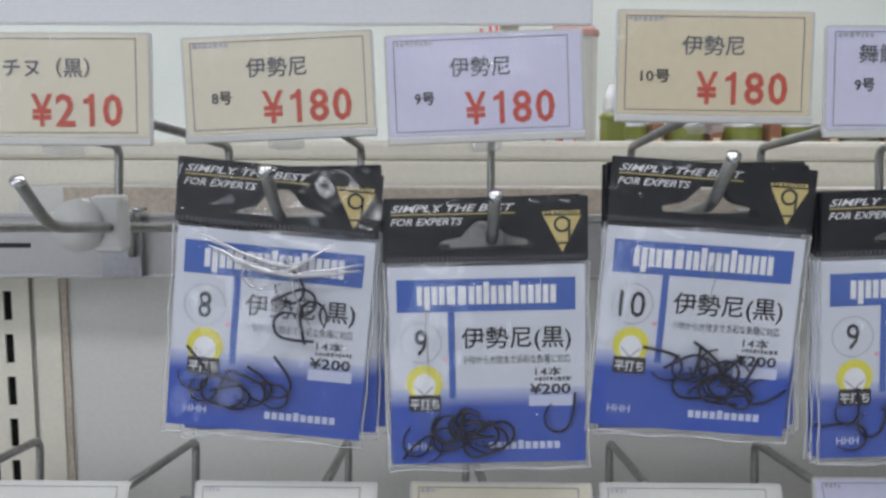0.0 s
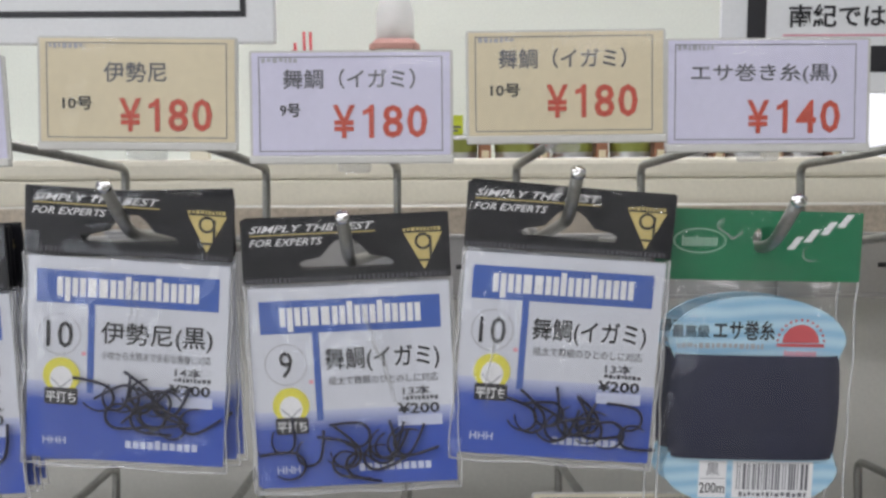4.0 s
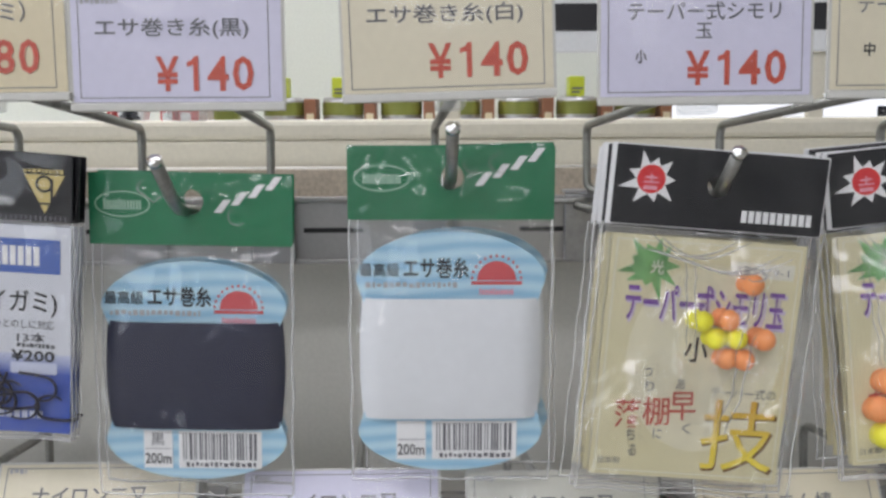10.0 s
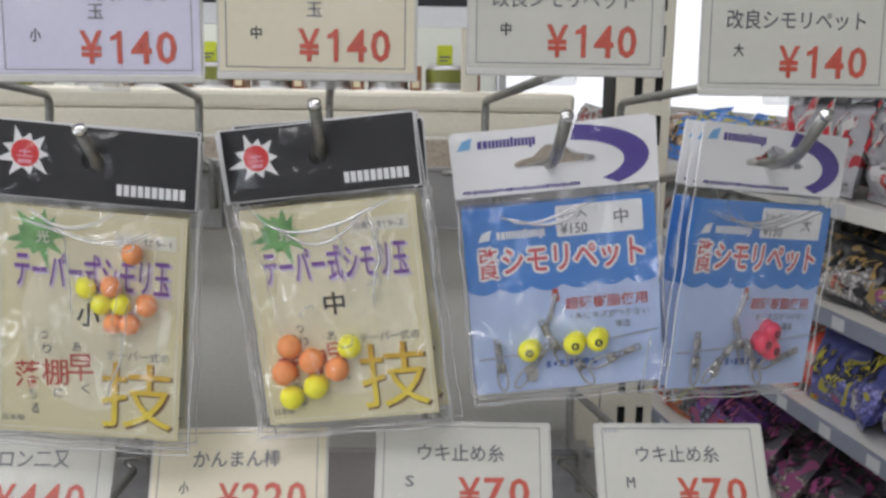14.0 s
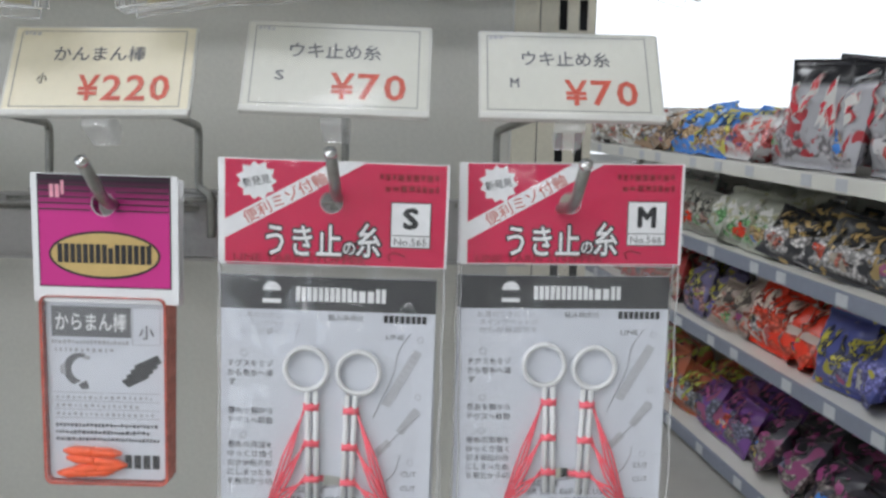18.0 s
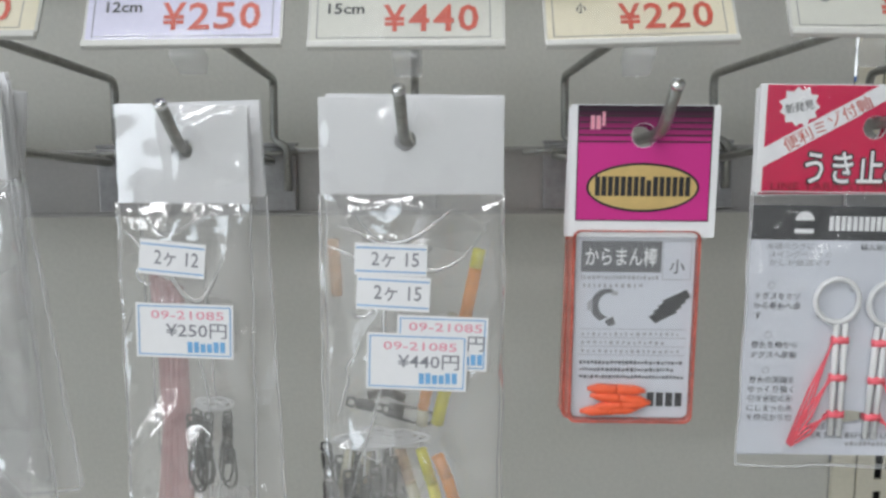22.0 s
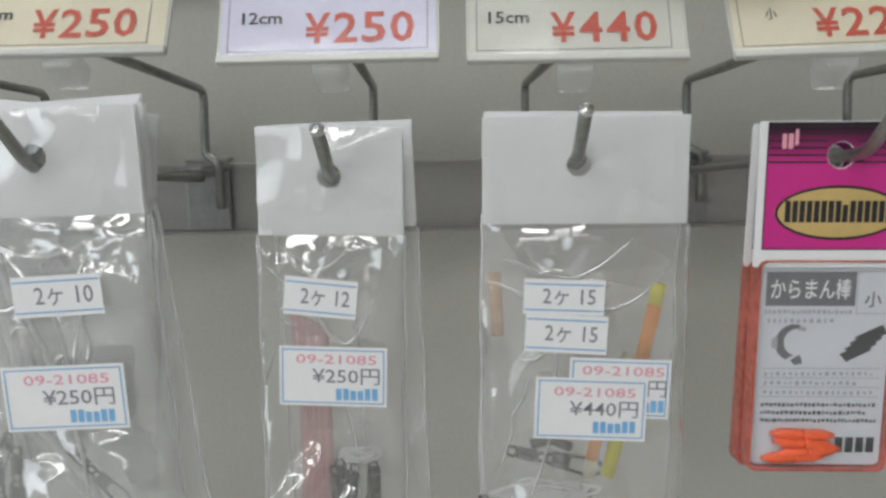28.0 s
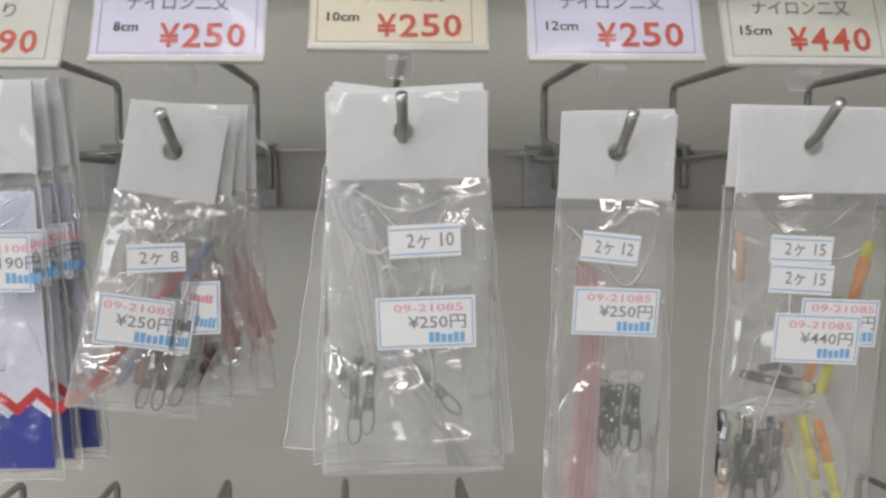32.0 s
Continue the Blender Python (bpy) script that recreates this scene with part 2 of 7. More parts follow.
def box_bm(x0, x1, y0, y1, z0, z1, bevel=0.0, seg=2):
    bm = bmesh.new()
    bmesh.ops.create_cube(bm, size=1, matrix=Matrix.Translation(((x0 + x1) / 2, (y0 + y1) / 2, (z0 + z1) / 2)) @ Matrix.Diagonal((x1 - x0, y1 - y0, z1 - z0, 1)))
    if bevel:
        bmesh.ops.bevel(bm, geom=bm.edges[:], offset=bevel, segments=seg, profile=0.5, affect="EDGES")
    return bm


def tube_data(points, r, sides=8, taper=1.0, closed=False):
    """A round wire along points, capped, its end tapered to r * taper."""
    pts = [Vector(p) for p in points]
    verts, faces, n = [], [], len(pts)
    side = Vector((0.31, 0.87, 0.38))
    for i, p in enumerate(pts):
        way = (pts[min(i + 1, n - 1)] - pts[max(i - 1, 0)]) if not closed else (pts[(i + 1) % n] - pts[i - 1])
        way.normalize()
        side = (side - way * side.dot(way)).normalized()
        up = way.cross(side)
        rad = r * (1 + (taper - 1) * max(0, (i / max(1, n - 1)) * 3 - 2))
        for k in range(sides):
            a = 2 * math.pi * k / sides
            verts.append(p + (side * math.cos(a) + up * math.sin(a)) * rad)
    for i in range(n if closed else n - 1):
        for k in range(sides):
            a, b = i * sides + k, i * sides + (k + 1) % sides
            j = (i + 1) % n
            faces.append((a, b, j * sides + (k + 1) % sides, j * sides + k))
    if not closed:
        faces += [tuple(reversed(range(sides))), tuple(range((n - 1) * sides, n * sides))]
    return verts, faces


def wire(name, points, r, material, parent=None, label="", sides=8, taper=1.0, closed=False):
    v, f = tube_data(points, r, sides, taper, closed)
    return hung(name, mesh_of(name, v, f, material, True), parent, label)


def bend(points, r=6 * MM, steps=4):
    """Rounds the corners of a polyline."""
    pts = [Vector(p) for p in points]
    out = [pts[0]]
    for a, b, c in zip(pts, pts[1:], pts[2:]):
        d = min(r, (a - b).length / 2, (c - b).length / 2)
        p, q = b + (a - b).normalized() * d, b + (c - b).normalized() * d
        out += [p.lerp(b, s / steps).lerp(b.lerp(q, s / steps), s / steps) for s in range(steps + 1)]
    return out + [pts[-1]]


def disc(cx, cz, rx, rz=None, n=28, a0=0.0, a1=360.0):
    rz = rz or rx
    m = n if a1 - a0 >= 360 else n + 1
    return [(cx + rx * math.cos(radians(a0 + (a1 - a0) * k / n)), cz + rz * math.sin(radians(a0 + (a1 - a0) * k / n))) for k in range(m)]


def rect(x0, x1, z0, z1):
    return [(x0, z0), (x1, z0), (x1, z1), (x0, z1)]


def round_rect(x0, x1, z0, z1, r, n=5):
    out = []
    for cx, cz, a in ((x1 - r, z0 + r, -90), (x1 - r, z1 - r, 0), (x0 + r, z1 - r, 90), (x0 + r, z0 + r, 180)):
        out += [(cx + r * math.cos(radians(a + 90 * k / n)), cz + r * math.sin(radians(a + 90 * k / n))) for k in range(n + 1)]
    return out


def ring(cx, cz, r, w, n=36, rz=None):
    rz = rz or r
    o, i = disc(cx, cz, r, rz, n), disc(cx, cz, r - w, rz - w, n)
    return [(o[k], o[(k + 1) % n], i[(k + 1) % n], i[k]) for k in range(n)]


def outline(x0, x1, z0, z1, w):
    return [rect(x0, x1, z0, z0 + w), rect(x0, x1, z1 - w, z1), rect(x0, x0 + w, z0 + w, z1 - w), rect(x1 - w, x1, z0 + w, z1 - w)]


def flat(name, polys, y, material, parent, label=""):
    """Print on a card: polygons in millimetres across and up, at the depth y in millimetres."""
    verts, faces = [], []
    for p in polys:
        faces.append(range(len(verts), len(verts) + len(p)))
        verts += [(x * MM, y * MM, z * MM) for x, z in p]
    return hung(name, mesh_of(name, verts, faces, material), parent, label)


def sheet(name, outer, holes, y, thick, material, parent, label="", curl=0.0):
    """A card or board in millimetres with real holes, from y backwards by its thickness."""
    bm = bmesh.new()
    edges = []
    for loop in (outer, *holes):
        vs = [bm.verts.new((x * MM, y * MM, z * MM)) for x, z in loop]
        edges += [bm.edges.new((vs[k], vs[(k + 1) % len(vs)])) for k in range(len(vs))]
    bmesh.ops.triangle_fill(bm, use_beauty=True, edges=edges, normal=(0, -1, 0))
    bmesh.ops.recalc_face_normals(bm, faces=bm.faces[:])
    for f in bm.faces:
        if f.normal.y > 0:
            f.normal_flip()
    front = bm.faces[:]
    made = bmesh.ops.extrude_face_region(bm, geom=front)["geom"]
    for v in made:
        if isinstance(v, bmesh.types.BMVert):
            v.co.y += thick * MM
    bmesh.ops.recalc_face_normals(bm, faces=bm.faces[:])
    if curl:
        for v in bm.verts:
            v.co.y += curl * MM * (v.co.x / (30 * MM)) ** 2
    return part(name, bm, material, parent, label)


def swell(u, down, height, shoulder):
    """How far a bag's front stands out, as a share of its bulge, across it and below its top."""
    return (1 - math.exp(-down / shoulder)) * max(0.0, 4 * u * (1 - u)) ** 0.35 * min(1.0, (height - down) / 18.0 + 0.15)


def pouch(name, x0, x1, z0, z1, y, bulge, material, parent, label="", seed=0, rough=0.5, nx=14, nz=22, flare=0.0, shoulder=0.0, crush=0.0):
    """A sheet of film in millimetres that bulges and creases; its edges are nearly straight. With a shoulder it swells out below its top within about that length, and crush crumples it there."""
    verts, faces = [], []
    for j in range(nz + 1):
        for i in range(nx + 1):
            u, v = i / nx, j / nz
            env = (16 * u * (1 - u) * v * (1 - v)) ** 0.5
            q = Vector((u * 3.1 + seed * 1.7, v * 4.3, seed * 2.3))
            fold = (1 - abs(noise.noise(Vector((q.x * 0.9 + q.y * 0.5, q.y * 0.45 - q.x * 0.3, q.z))) * 2.2)) ** 3
            dy = -bulge * env + rough * (noise.noise(q * 1.3) * 1.3 - max(0.0, fold) * 0.8 + abs(noise.noise(q * 3.1)) * 0.5) * (0.2 + env)
            if shoulder:
                down = (1 - v) * (z1 - z0)
                q = Vector((u * (x1 - x0) / 8.0 + 0.05 * down, down / 6.0 - u * 1.5, seed * 3.7))
                fold = 1 - 2 * abs(noise.noise(q)) + 0.5 * abs(noise.noise(q * 2.1))
                dy = -bulge * swell(u, down, z1 - z0, shoulder) + rough * 0.6 * noise.noise(q * 0.35) * env - crush * fold * (0.25 + math.exp(-down / 14.0)) * min(1.0, down / 3.0)
            w = 1 + flare * (1 - v)
            edge = 0.5 * noise.noise(Vector((v * 9, seed, i // nx)))
            verts.append((((x0 + x1) / 2 + (x0 - x1) * (0.5 - u) * w + edge * (1 if i in (0, nx) else 0)) * MM, (y + dy) * MM, (z0 + (z1 - z0) * v) * MM))
    for j in range(nz):
        for i in range(nx):
            a = j * (nx + 1) + i
            faces.append((a, a + 1, a + nx + 2, a + nx + 1))
    return hung(name, mesh_of(name, verts, faces, material, True), parent, label)


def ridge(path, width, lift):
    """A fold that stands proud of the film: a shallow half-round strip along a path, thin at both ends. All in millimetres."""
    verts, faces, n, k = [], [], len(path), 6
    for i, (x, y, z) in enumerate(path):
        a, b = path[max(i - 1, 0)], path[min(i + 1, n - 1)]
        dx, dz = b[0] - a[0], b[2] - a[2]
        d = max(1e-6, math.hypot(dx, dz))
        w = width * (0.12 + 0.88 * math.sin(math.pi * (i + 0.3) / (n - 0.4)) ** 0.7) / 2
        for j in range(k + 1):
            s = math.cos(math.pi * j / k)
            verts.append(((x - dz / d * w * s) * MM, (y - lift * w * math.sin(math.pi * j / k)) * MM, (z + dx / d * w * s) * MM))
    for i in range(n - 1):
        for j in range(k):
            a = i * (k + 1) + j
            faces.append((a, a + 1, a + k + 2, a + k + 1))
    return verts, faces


def creases(x0, x1, z0, z1, y, parent, seed, sag=2, streak=3, loop=2, width=0.8, label="film creases whitened to look lit", bulge=0.0, shoulder=0.0):
    """Folds of a bag's film, milky so that they stand in for glints: sagging curves under its top, long streaks down it
    and small loops.
    """
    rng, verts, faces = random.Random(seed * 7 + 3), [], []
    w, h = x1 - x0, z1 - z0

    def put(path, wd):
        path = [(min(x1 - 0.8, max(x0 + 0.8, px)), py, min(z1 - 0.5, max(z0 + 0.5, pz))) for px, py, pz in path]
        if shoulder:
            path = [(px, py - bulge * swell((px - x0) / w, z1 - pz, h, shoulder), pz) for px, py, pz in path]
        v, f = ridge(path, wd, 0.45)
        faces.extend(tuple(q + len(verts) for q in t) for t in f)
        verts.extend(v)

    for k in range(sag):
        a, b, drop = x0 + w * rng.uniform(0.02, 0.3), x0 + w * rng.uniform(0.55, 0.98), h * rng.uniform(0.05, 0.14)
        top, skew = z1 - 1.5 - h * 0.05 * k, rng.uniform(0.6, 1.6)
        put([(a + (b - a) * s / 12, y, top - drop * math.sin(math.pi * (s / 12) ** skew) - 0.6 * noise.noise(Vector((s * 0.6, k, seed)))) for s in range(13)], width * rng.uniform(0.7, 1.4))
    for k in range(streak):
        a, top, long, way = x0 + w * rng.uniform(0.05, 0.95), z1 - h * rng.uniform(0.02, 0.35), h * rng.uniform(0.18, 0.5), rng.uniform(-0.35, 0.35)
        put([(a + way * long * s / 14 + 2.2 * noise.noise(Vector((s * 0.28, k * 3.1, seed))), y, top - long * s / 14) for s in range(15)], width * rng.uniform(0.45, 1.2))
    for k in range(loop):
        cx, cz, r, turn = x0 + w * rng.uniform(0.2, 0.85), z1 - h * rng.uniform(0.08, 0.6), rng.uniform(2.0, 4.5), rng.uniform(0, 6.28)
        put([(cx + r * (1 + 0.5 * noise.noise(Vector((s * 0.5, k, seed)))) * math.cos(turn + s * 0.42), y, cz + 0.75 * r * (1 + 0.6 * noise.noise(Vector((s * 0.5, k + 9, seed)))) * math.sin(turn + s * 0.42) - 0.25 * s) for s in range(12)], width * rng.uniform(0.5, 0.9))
    return hung("crease_folds", mesh_of("crease_folds", verts, faces, crease_glint_film, True), parent, label)


def bag_edges(x0, x1, z0, z1, parent, seed, r=0.0003, y=-0.4):
    """The folded sides and the sealed foot of a film bag, in millimetres."""
    foot = [((x0 + (x1 - x0) * k / 8) * MM, (y + 0.4 * math.sin(k * 2.0 + seed)) * MM, (z0 + 0.4 * math.sin(k * 1.7 + seed)) * MM) for k in range(9)]
    wire("bag_foot", foot, r, film_edge, parent, "sealed foot of the bag", 5)
    for ex in (x0, x1):
        wire("bag_edge", [((ex + 0.35 * math.sin(k * 1.9 + seed + ex)) * MM, (y + 0.4 * math.sin(k * 1.3)) * MM, (z1 + (z0 - z1) * k / 10) * MM) for k in range(11)], r, film_edge, parent, "folded side of the bag", 5)


GLYPHS = {}


def glyphs(words, bold=0.0, shear=0.0):
    """Lettering in the built-in font as flat outlines, its box brought to 1 by 1 round the origin."""
    key = (words, bold, shear)
    if key not in GLYPHS:
        curve = bpy.data.curves.new("lettering", "FONT")
        curve.body, curve.size, curve.offset, curve.shear, curve.resolution_u = words, 1.0, bold, shear, 2
        ob = new("lettering", curve)
        me = bpy.data.meshes.new_from_object(ob.evaluated_get(bpy.context.evaluated_depsgraph_get()))
        v = np.array([p.co[:2] for p in me.vertices])
        lo, hi = v.min(0), v.max(0)
        GLYPHS[key] = ((v - (lo + hi) / 2) / (hi - lo), [tuple(p.vertices) for p in me.polygons])
        bpy.data.objects.remove(ob)
        bpy.data.curves.remove(curve)
        bpy.data.meshes.remove(me)
    return GLYPHS[key]


def words(name, body, cx, cz, w, h, y, material, parent, bold=0.0, shear=0.0, turn=0.0):
    """Lettering that fills a box of w by h millimetres centred at (cx, cz)."""
    v, f = glyphs(body, bold, shear)
    c, s = math.cos(radians(turn)), math.sin(radians(turn))
    pts = [((cx + x * w * c - z * h * s) * MM, y * MM, (cz + x * w * s + z * h * c) * MM) for x, z in v]
    return hung(name, mesh_of(name, pts, f, material), parent)


def figures(name, body, cx, cz, pitch, h, y, material, parent, bold=0.018):
    """Price figures set at an even pitch, each in the middle of its own cell; a 1 is a narrow stroke with a short flag."""
    verts, faces = [], []
    for k, ch in enumerate(body):
        v, f = glyphs(ch, bold)
        if ch == "1":
            v, f = [(0.05, -0.5), (0.5, -0.5), (0.5, 0.5), (0.16, 0.5), (-0.06, 0.39), (-0.5, 0.33), (-0.5, 0.19), (0.05, 0.25)], [(0, 1, 2, 3, 4, 7), (7, 4, 5, 6)]
        w = pitch * (0.46 if ch == "1" else 0.92 if ch == "¥" else 0.84)
        ox = cx + (k - (len(body) - 1) / 2) * pitch
        faces += [tuple(i + len(verts) for i in t) for t in f]
        verts += [((ox + a * w) * MM, y * MM, (cz + b * h) * MM) for a, b in v]
    return hung(name, mesh_of(name, verts, faces, material), parent)


def halo(name, body, cx, cz, w, h, y, material, parent, d, bold=0.0):
    """A broad outline behind lettering: the letters shifted round a small circle."""
    v, f = glyphs(body, bold)
    pts, faces = [], []
    for k in range(8):
        ox, oz = d * math.cos(k * math.pi / 4), d * math.sin(k * math.pi / 4)
        faces += [tuple(i + len(pts) for i in t) for t in f]
        pts += [((cx + ox + a * w) * MM, (y + 0.008 * k) * MM, (cz + oz + b * h) * MM) for a, b in v]
    return hung(name, mesh_of(name, pts, faces, material), parent)


def bars(name, x0, x1, z0, z1, y, material, parent, seed=1, gap=0.35, pitch=None, label=""):
    """A line of writing that cannot be read, as plain bars of its size."""
    rng = random.Random(seed)
    pitch = pitch or (z1 - z0) * 0.95
    polys, x = [], x0
    while x < x1 - 0.2:
        w = min(pitch * rng.uniform(0.45, 1.0), x1 - x)
        top, low = z1 - rng.choice((0, 0, 0.22)) * (z1 - z0), z0 + rng.choice((0, 0, 0.2)) * (z1 - z0)
        polys.append(rect(x, x + w, low, top))
        x += w + pitch * gap
    return flat(name, polys, y, material, parent, label)


def mark(name, x0, x1, z0, z1, form, y, material, parent, label="plain bar mark"):
    """A maker's mark as a row of plain upright bars. form: one sign a pair of bars; b is tall, p hangs low, w is wide, i is narrow."""
    wide = [1.5 if c == "w" else 0.5 if c == "i" else 1.0 for c in form]
    unit, h = (x1 - x0) / sum(wide), z1 - z0
    polys, x = [], x0
    for n, (c, k) in enumerate(zip(form, wide)):
        w = unit * k
        top = z1 if c in "bX" else z1 - 0.18 * h
        low = z0 - 0.24 * h if c == "p" else z0
        if c == "i":
            polys.append(rect(x + 0.05 * w, x + 0.8 * w, low, top))
        else:
            polys += [rect(x + 0.04 * w, x + 0.42 * w, z0, top), rect(x + 0.54 * w, x + 0.92 * w, low, z1 - 0.18 * h if c == "b" else top)]
        x += w
    return flat(name, polys, y, material, parent, label)


def star(cx, cz, r0, r1, n, seed=0, jag=0.3):
    rng = random.Random(seed)
    return [(cx + math.cos(math.pi * k / n) * (r0 if k % 2 else r1 * rng.uniform(1 - jag, 1)), cz + math.sin(math.pi * k / n) * (r0 if k % 2 else r1 * rng.uniform(1 - jag, 1))) for k in range(2 * n)]

# ---- the display fixture ----
YB = 0.53           # front of the back panel
Y_BAR = 0.486       # front of the hook bars
Y_TAG = 0.316       # front of the price tags
BARS = [("upper", 1.328, 1.362), ("middle", 1.167, 1.203), ("bottom", 0.925, 0.960)]


def panel():
    root = thing("wall_panel", pose(0, 0, 0), "grey-beige painted steel back panel of the shop fixture", "panel", kind="structure")
    part("panel_sheet", box_bm(-0.245, 0.653, YB, YB + 0.018, 0.05, 1.374, 0.001), panel_m, root)
    return root


panel()


def slotted_post(x0, x1, z1, slots, label):
    """A cream upright with columns of dark slots cut into it."""
    root = thing("slotted_post", pose((x0 + x1) / 2, YB - 0.004, 0), label, "post", kind="structure")
    w = (x1 - x0) / 2
    edges = sorted([-w * 1000, w * 1000] + [e * 1000 + d for e in slots for d in (-2.4, 2.4)])
    polys = [rect(a, b, 0.0, z1 * 1000) for a, b in zip(edges[0::2], edges[1::2])]
    for e in slots:
        foot = 0.0
        for k in range(int((z1 * 1000 - 80) / 25)):
            polys.append(rect(e * 1000 - 2.4, e * 1000 + 2.4, foot, 72 + 25.0 * k))
            foot = 72 + 25.0 * k + 17.0
        polys.append(rect(e * 1000 - 2.4, e * 1000 + 2.4, foot, z1 * 1000))
    bm = bmesh.new()
    for p in polys:
        quad = bm.faces.new([bm.verts.new((px * MM, 0, pz * MM)) for px, pz in p])
        for v in bmesh.ops.extrude_face_region(bm, geom=[quad])["geom"]:
            if isinstance(v, bmesh.types.BMVert):
                v.co.y += 0.0016
    bmesh.ops.recalc_face_normals(bm, faces=bm.faces[:])
    part("post_face", bm, cream_m, root)
    part("post_core", box_bm(-w, w, 0.006, 0.036, 0.0, z1 - 0.002), slot_m, root, "dark hollow of the post")
    return root


slotted_post(-0.305, -0.2405, 1.352, (-0.012, 0.008, 0.020), "cream slotted steel upright beside the back panel")
slotted_post(0.6685, 0.7000, 1.75, (-0.0030, 0.0085), "cream slotted steel upright at the end of the fixture")
rust_strip = mat("rust_stained_paint", (0.50, 0.43, 0.34), 0.6, 0, 0.22, 30, 0.3)
t = thing("trim", pose(0, 0, 0), "beige edge strip between panel and upright", "trim", kind="structure")
part("edge_strip", box_bm(-0.2380, -0.2235, YB - 0.003, YB + 0.0, 0.05, 1.33, 0.0006), cream_m, t)
part("edge_strip", box_bm(-0.219, 0.652, YB - 0.0015, YB - 0.0001, 1.3525, 1.3735, 0.0005), rust_strip, t, "rust-stained top edge of the panel")
part("edge_strip", box_bm(-0.2233, -0.2195, YB - 0.002, YB + 0.0, 0.05, 1.33, 0.0004), rust_strip, t, "rust-stained edge of the strip")
part("edge_strip", box_bm(0.6535, 0.668, YB - 0.003, YB + 0.0, 0.05, 1.36, 0.0006), cream_m, t)

rail = thing("top_rail", pose(0, 0, 0), "cream pressed-steel top rail of the fixture", "rail", kind="structure")
part("rail_cap", box_bm(-0.9, 0.650, 0.551, 0.591, 1.3885, 1.400, 0.003), cream_m, rail)
part("rail_face", box_bm(-0.9, 0.645, 0.553, 0.585, 1.353, 1.3884, 0.0015), cream_m, rail)

for which, z0, z1 in BARS:
    root = thing("hook_bar", pose(0, Y_BAR, 0), "flat galvanised steel bar that carries the display hooks", "hook bar")
    bm = box_bm(-0.30, 0.660, 0.002, 0.0055, z0, z1, 0.0006)
    part("bar", bm, bar_grey, root)
    part("bar_lip", box_bm(-0.30, 0.660, 0.0, 0.0019, z1 - 0.002, z1, 0.0004), bar_grey, root)
    part("bar_lip", box_bm(-0.30, 0.660, 0.0, 0.0019, z0, z0 + 0.002, 0.0004), bar_grey, root)
    for k in range(9 if which == "upper" else 0):
        x = -0.25 + 0.11 * k
        part("bar_slot", box_bm(x, x + 0.03, 0.0012, 0.00195, (z0 + z1) / 2 - 0.0012, (z0 + z1) / 2 + 0.0012), slot_m, root)
    for x in (-0.27, 0.63):
        part("bar_bracket", box_bm(x, x + 0.022, 0.0056, YB - Y_BAR, z0 + 0.005, z1 - 0.005, 0.001), bar_grey, root)

# ---- display hooks and price tags ----


def display_hook(x, zb, reach, tip_z, arm_z, arm_x, peg_x=None, label="zinc wire display hook clipped on a steel bar", arm_y=None):
    """One hook: a clip on the bar, a peg with a raised tip, and an arm above it for the price tag. zb is the bar's top."""
    px = x if peg_x is None else peg_x
    root = thing("display_hook", pose(x, Y_BAR, zb), label, "display hook", "display hooks on the bars")
    part("clip", box_bm(-0.011, 0.011, -0.0035, -0.0004, -0.033, 0.001, 0.0008), bar_clip, root)
    part("clip_top", box_bm(-0.011, 0.011, -0.0035, 0.008, 0.0012, 0.0030, 0.0004), bar_clip, root)
    dx, ye = px - x, reach - Y_BAR
    peg = [(-0.006, -0.0065, -0.004), (dx * 0.1, -0.012, -0.006), (dx, ye + 0.020, tip_z - 0.016 - zb), (dx, ye + 0.0, tip_z - zb)]
    wire("peg", bend(peg, 8 * MM), 0.0020, steel, root)
    wire("peg_tip", [(dx, ye + 0.0006, tip_z - zb - 0.0008), (dx, ye - 0.0006, tip_z - zb + 0.0005)], 0.0022, chrome, root, "bright worn tip")
    end = (arm_y or Y_TAG + 0.012) - Y_BAR
    ax = arm_x - x
    arm = [(0.007, -0.0055, -0.022), (0.007, -0.0055, 0.002), (0.0, -0.003, 0.004), (0.0, 0.001, arm_z - zb), (ax, end, arm_z - zb + 0.016)]
    wire("label_arm", bend(arm, 7 * MM), 0.0021, steel, root)
    wire("cross_wire", [(-0.022, -0.0045, -0.0025), (0.012, -0.0045, -0.0015)], 0.0015, steel, root)
    return root


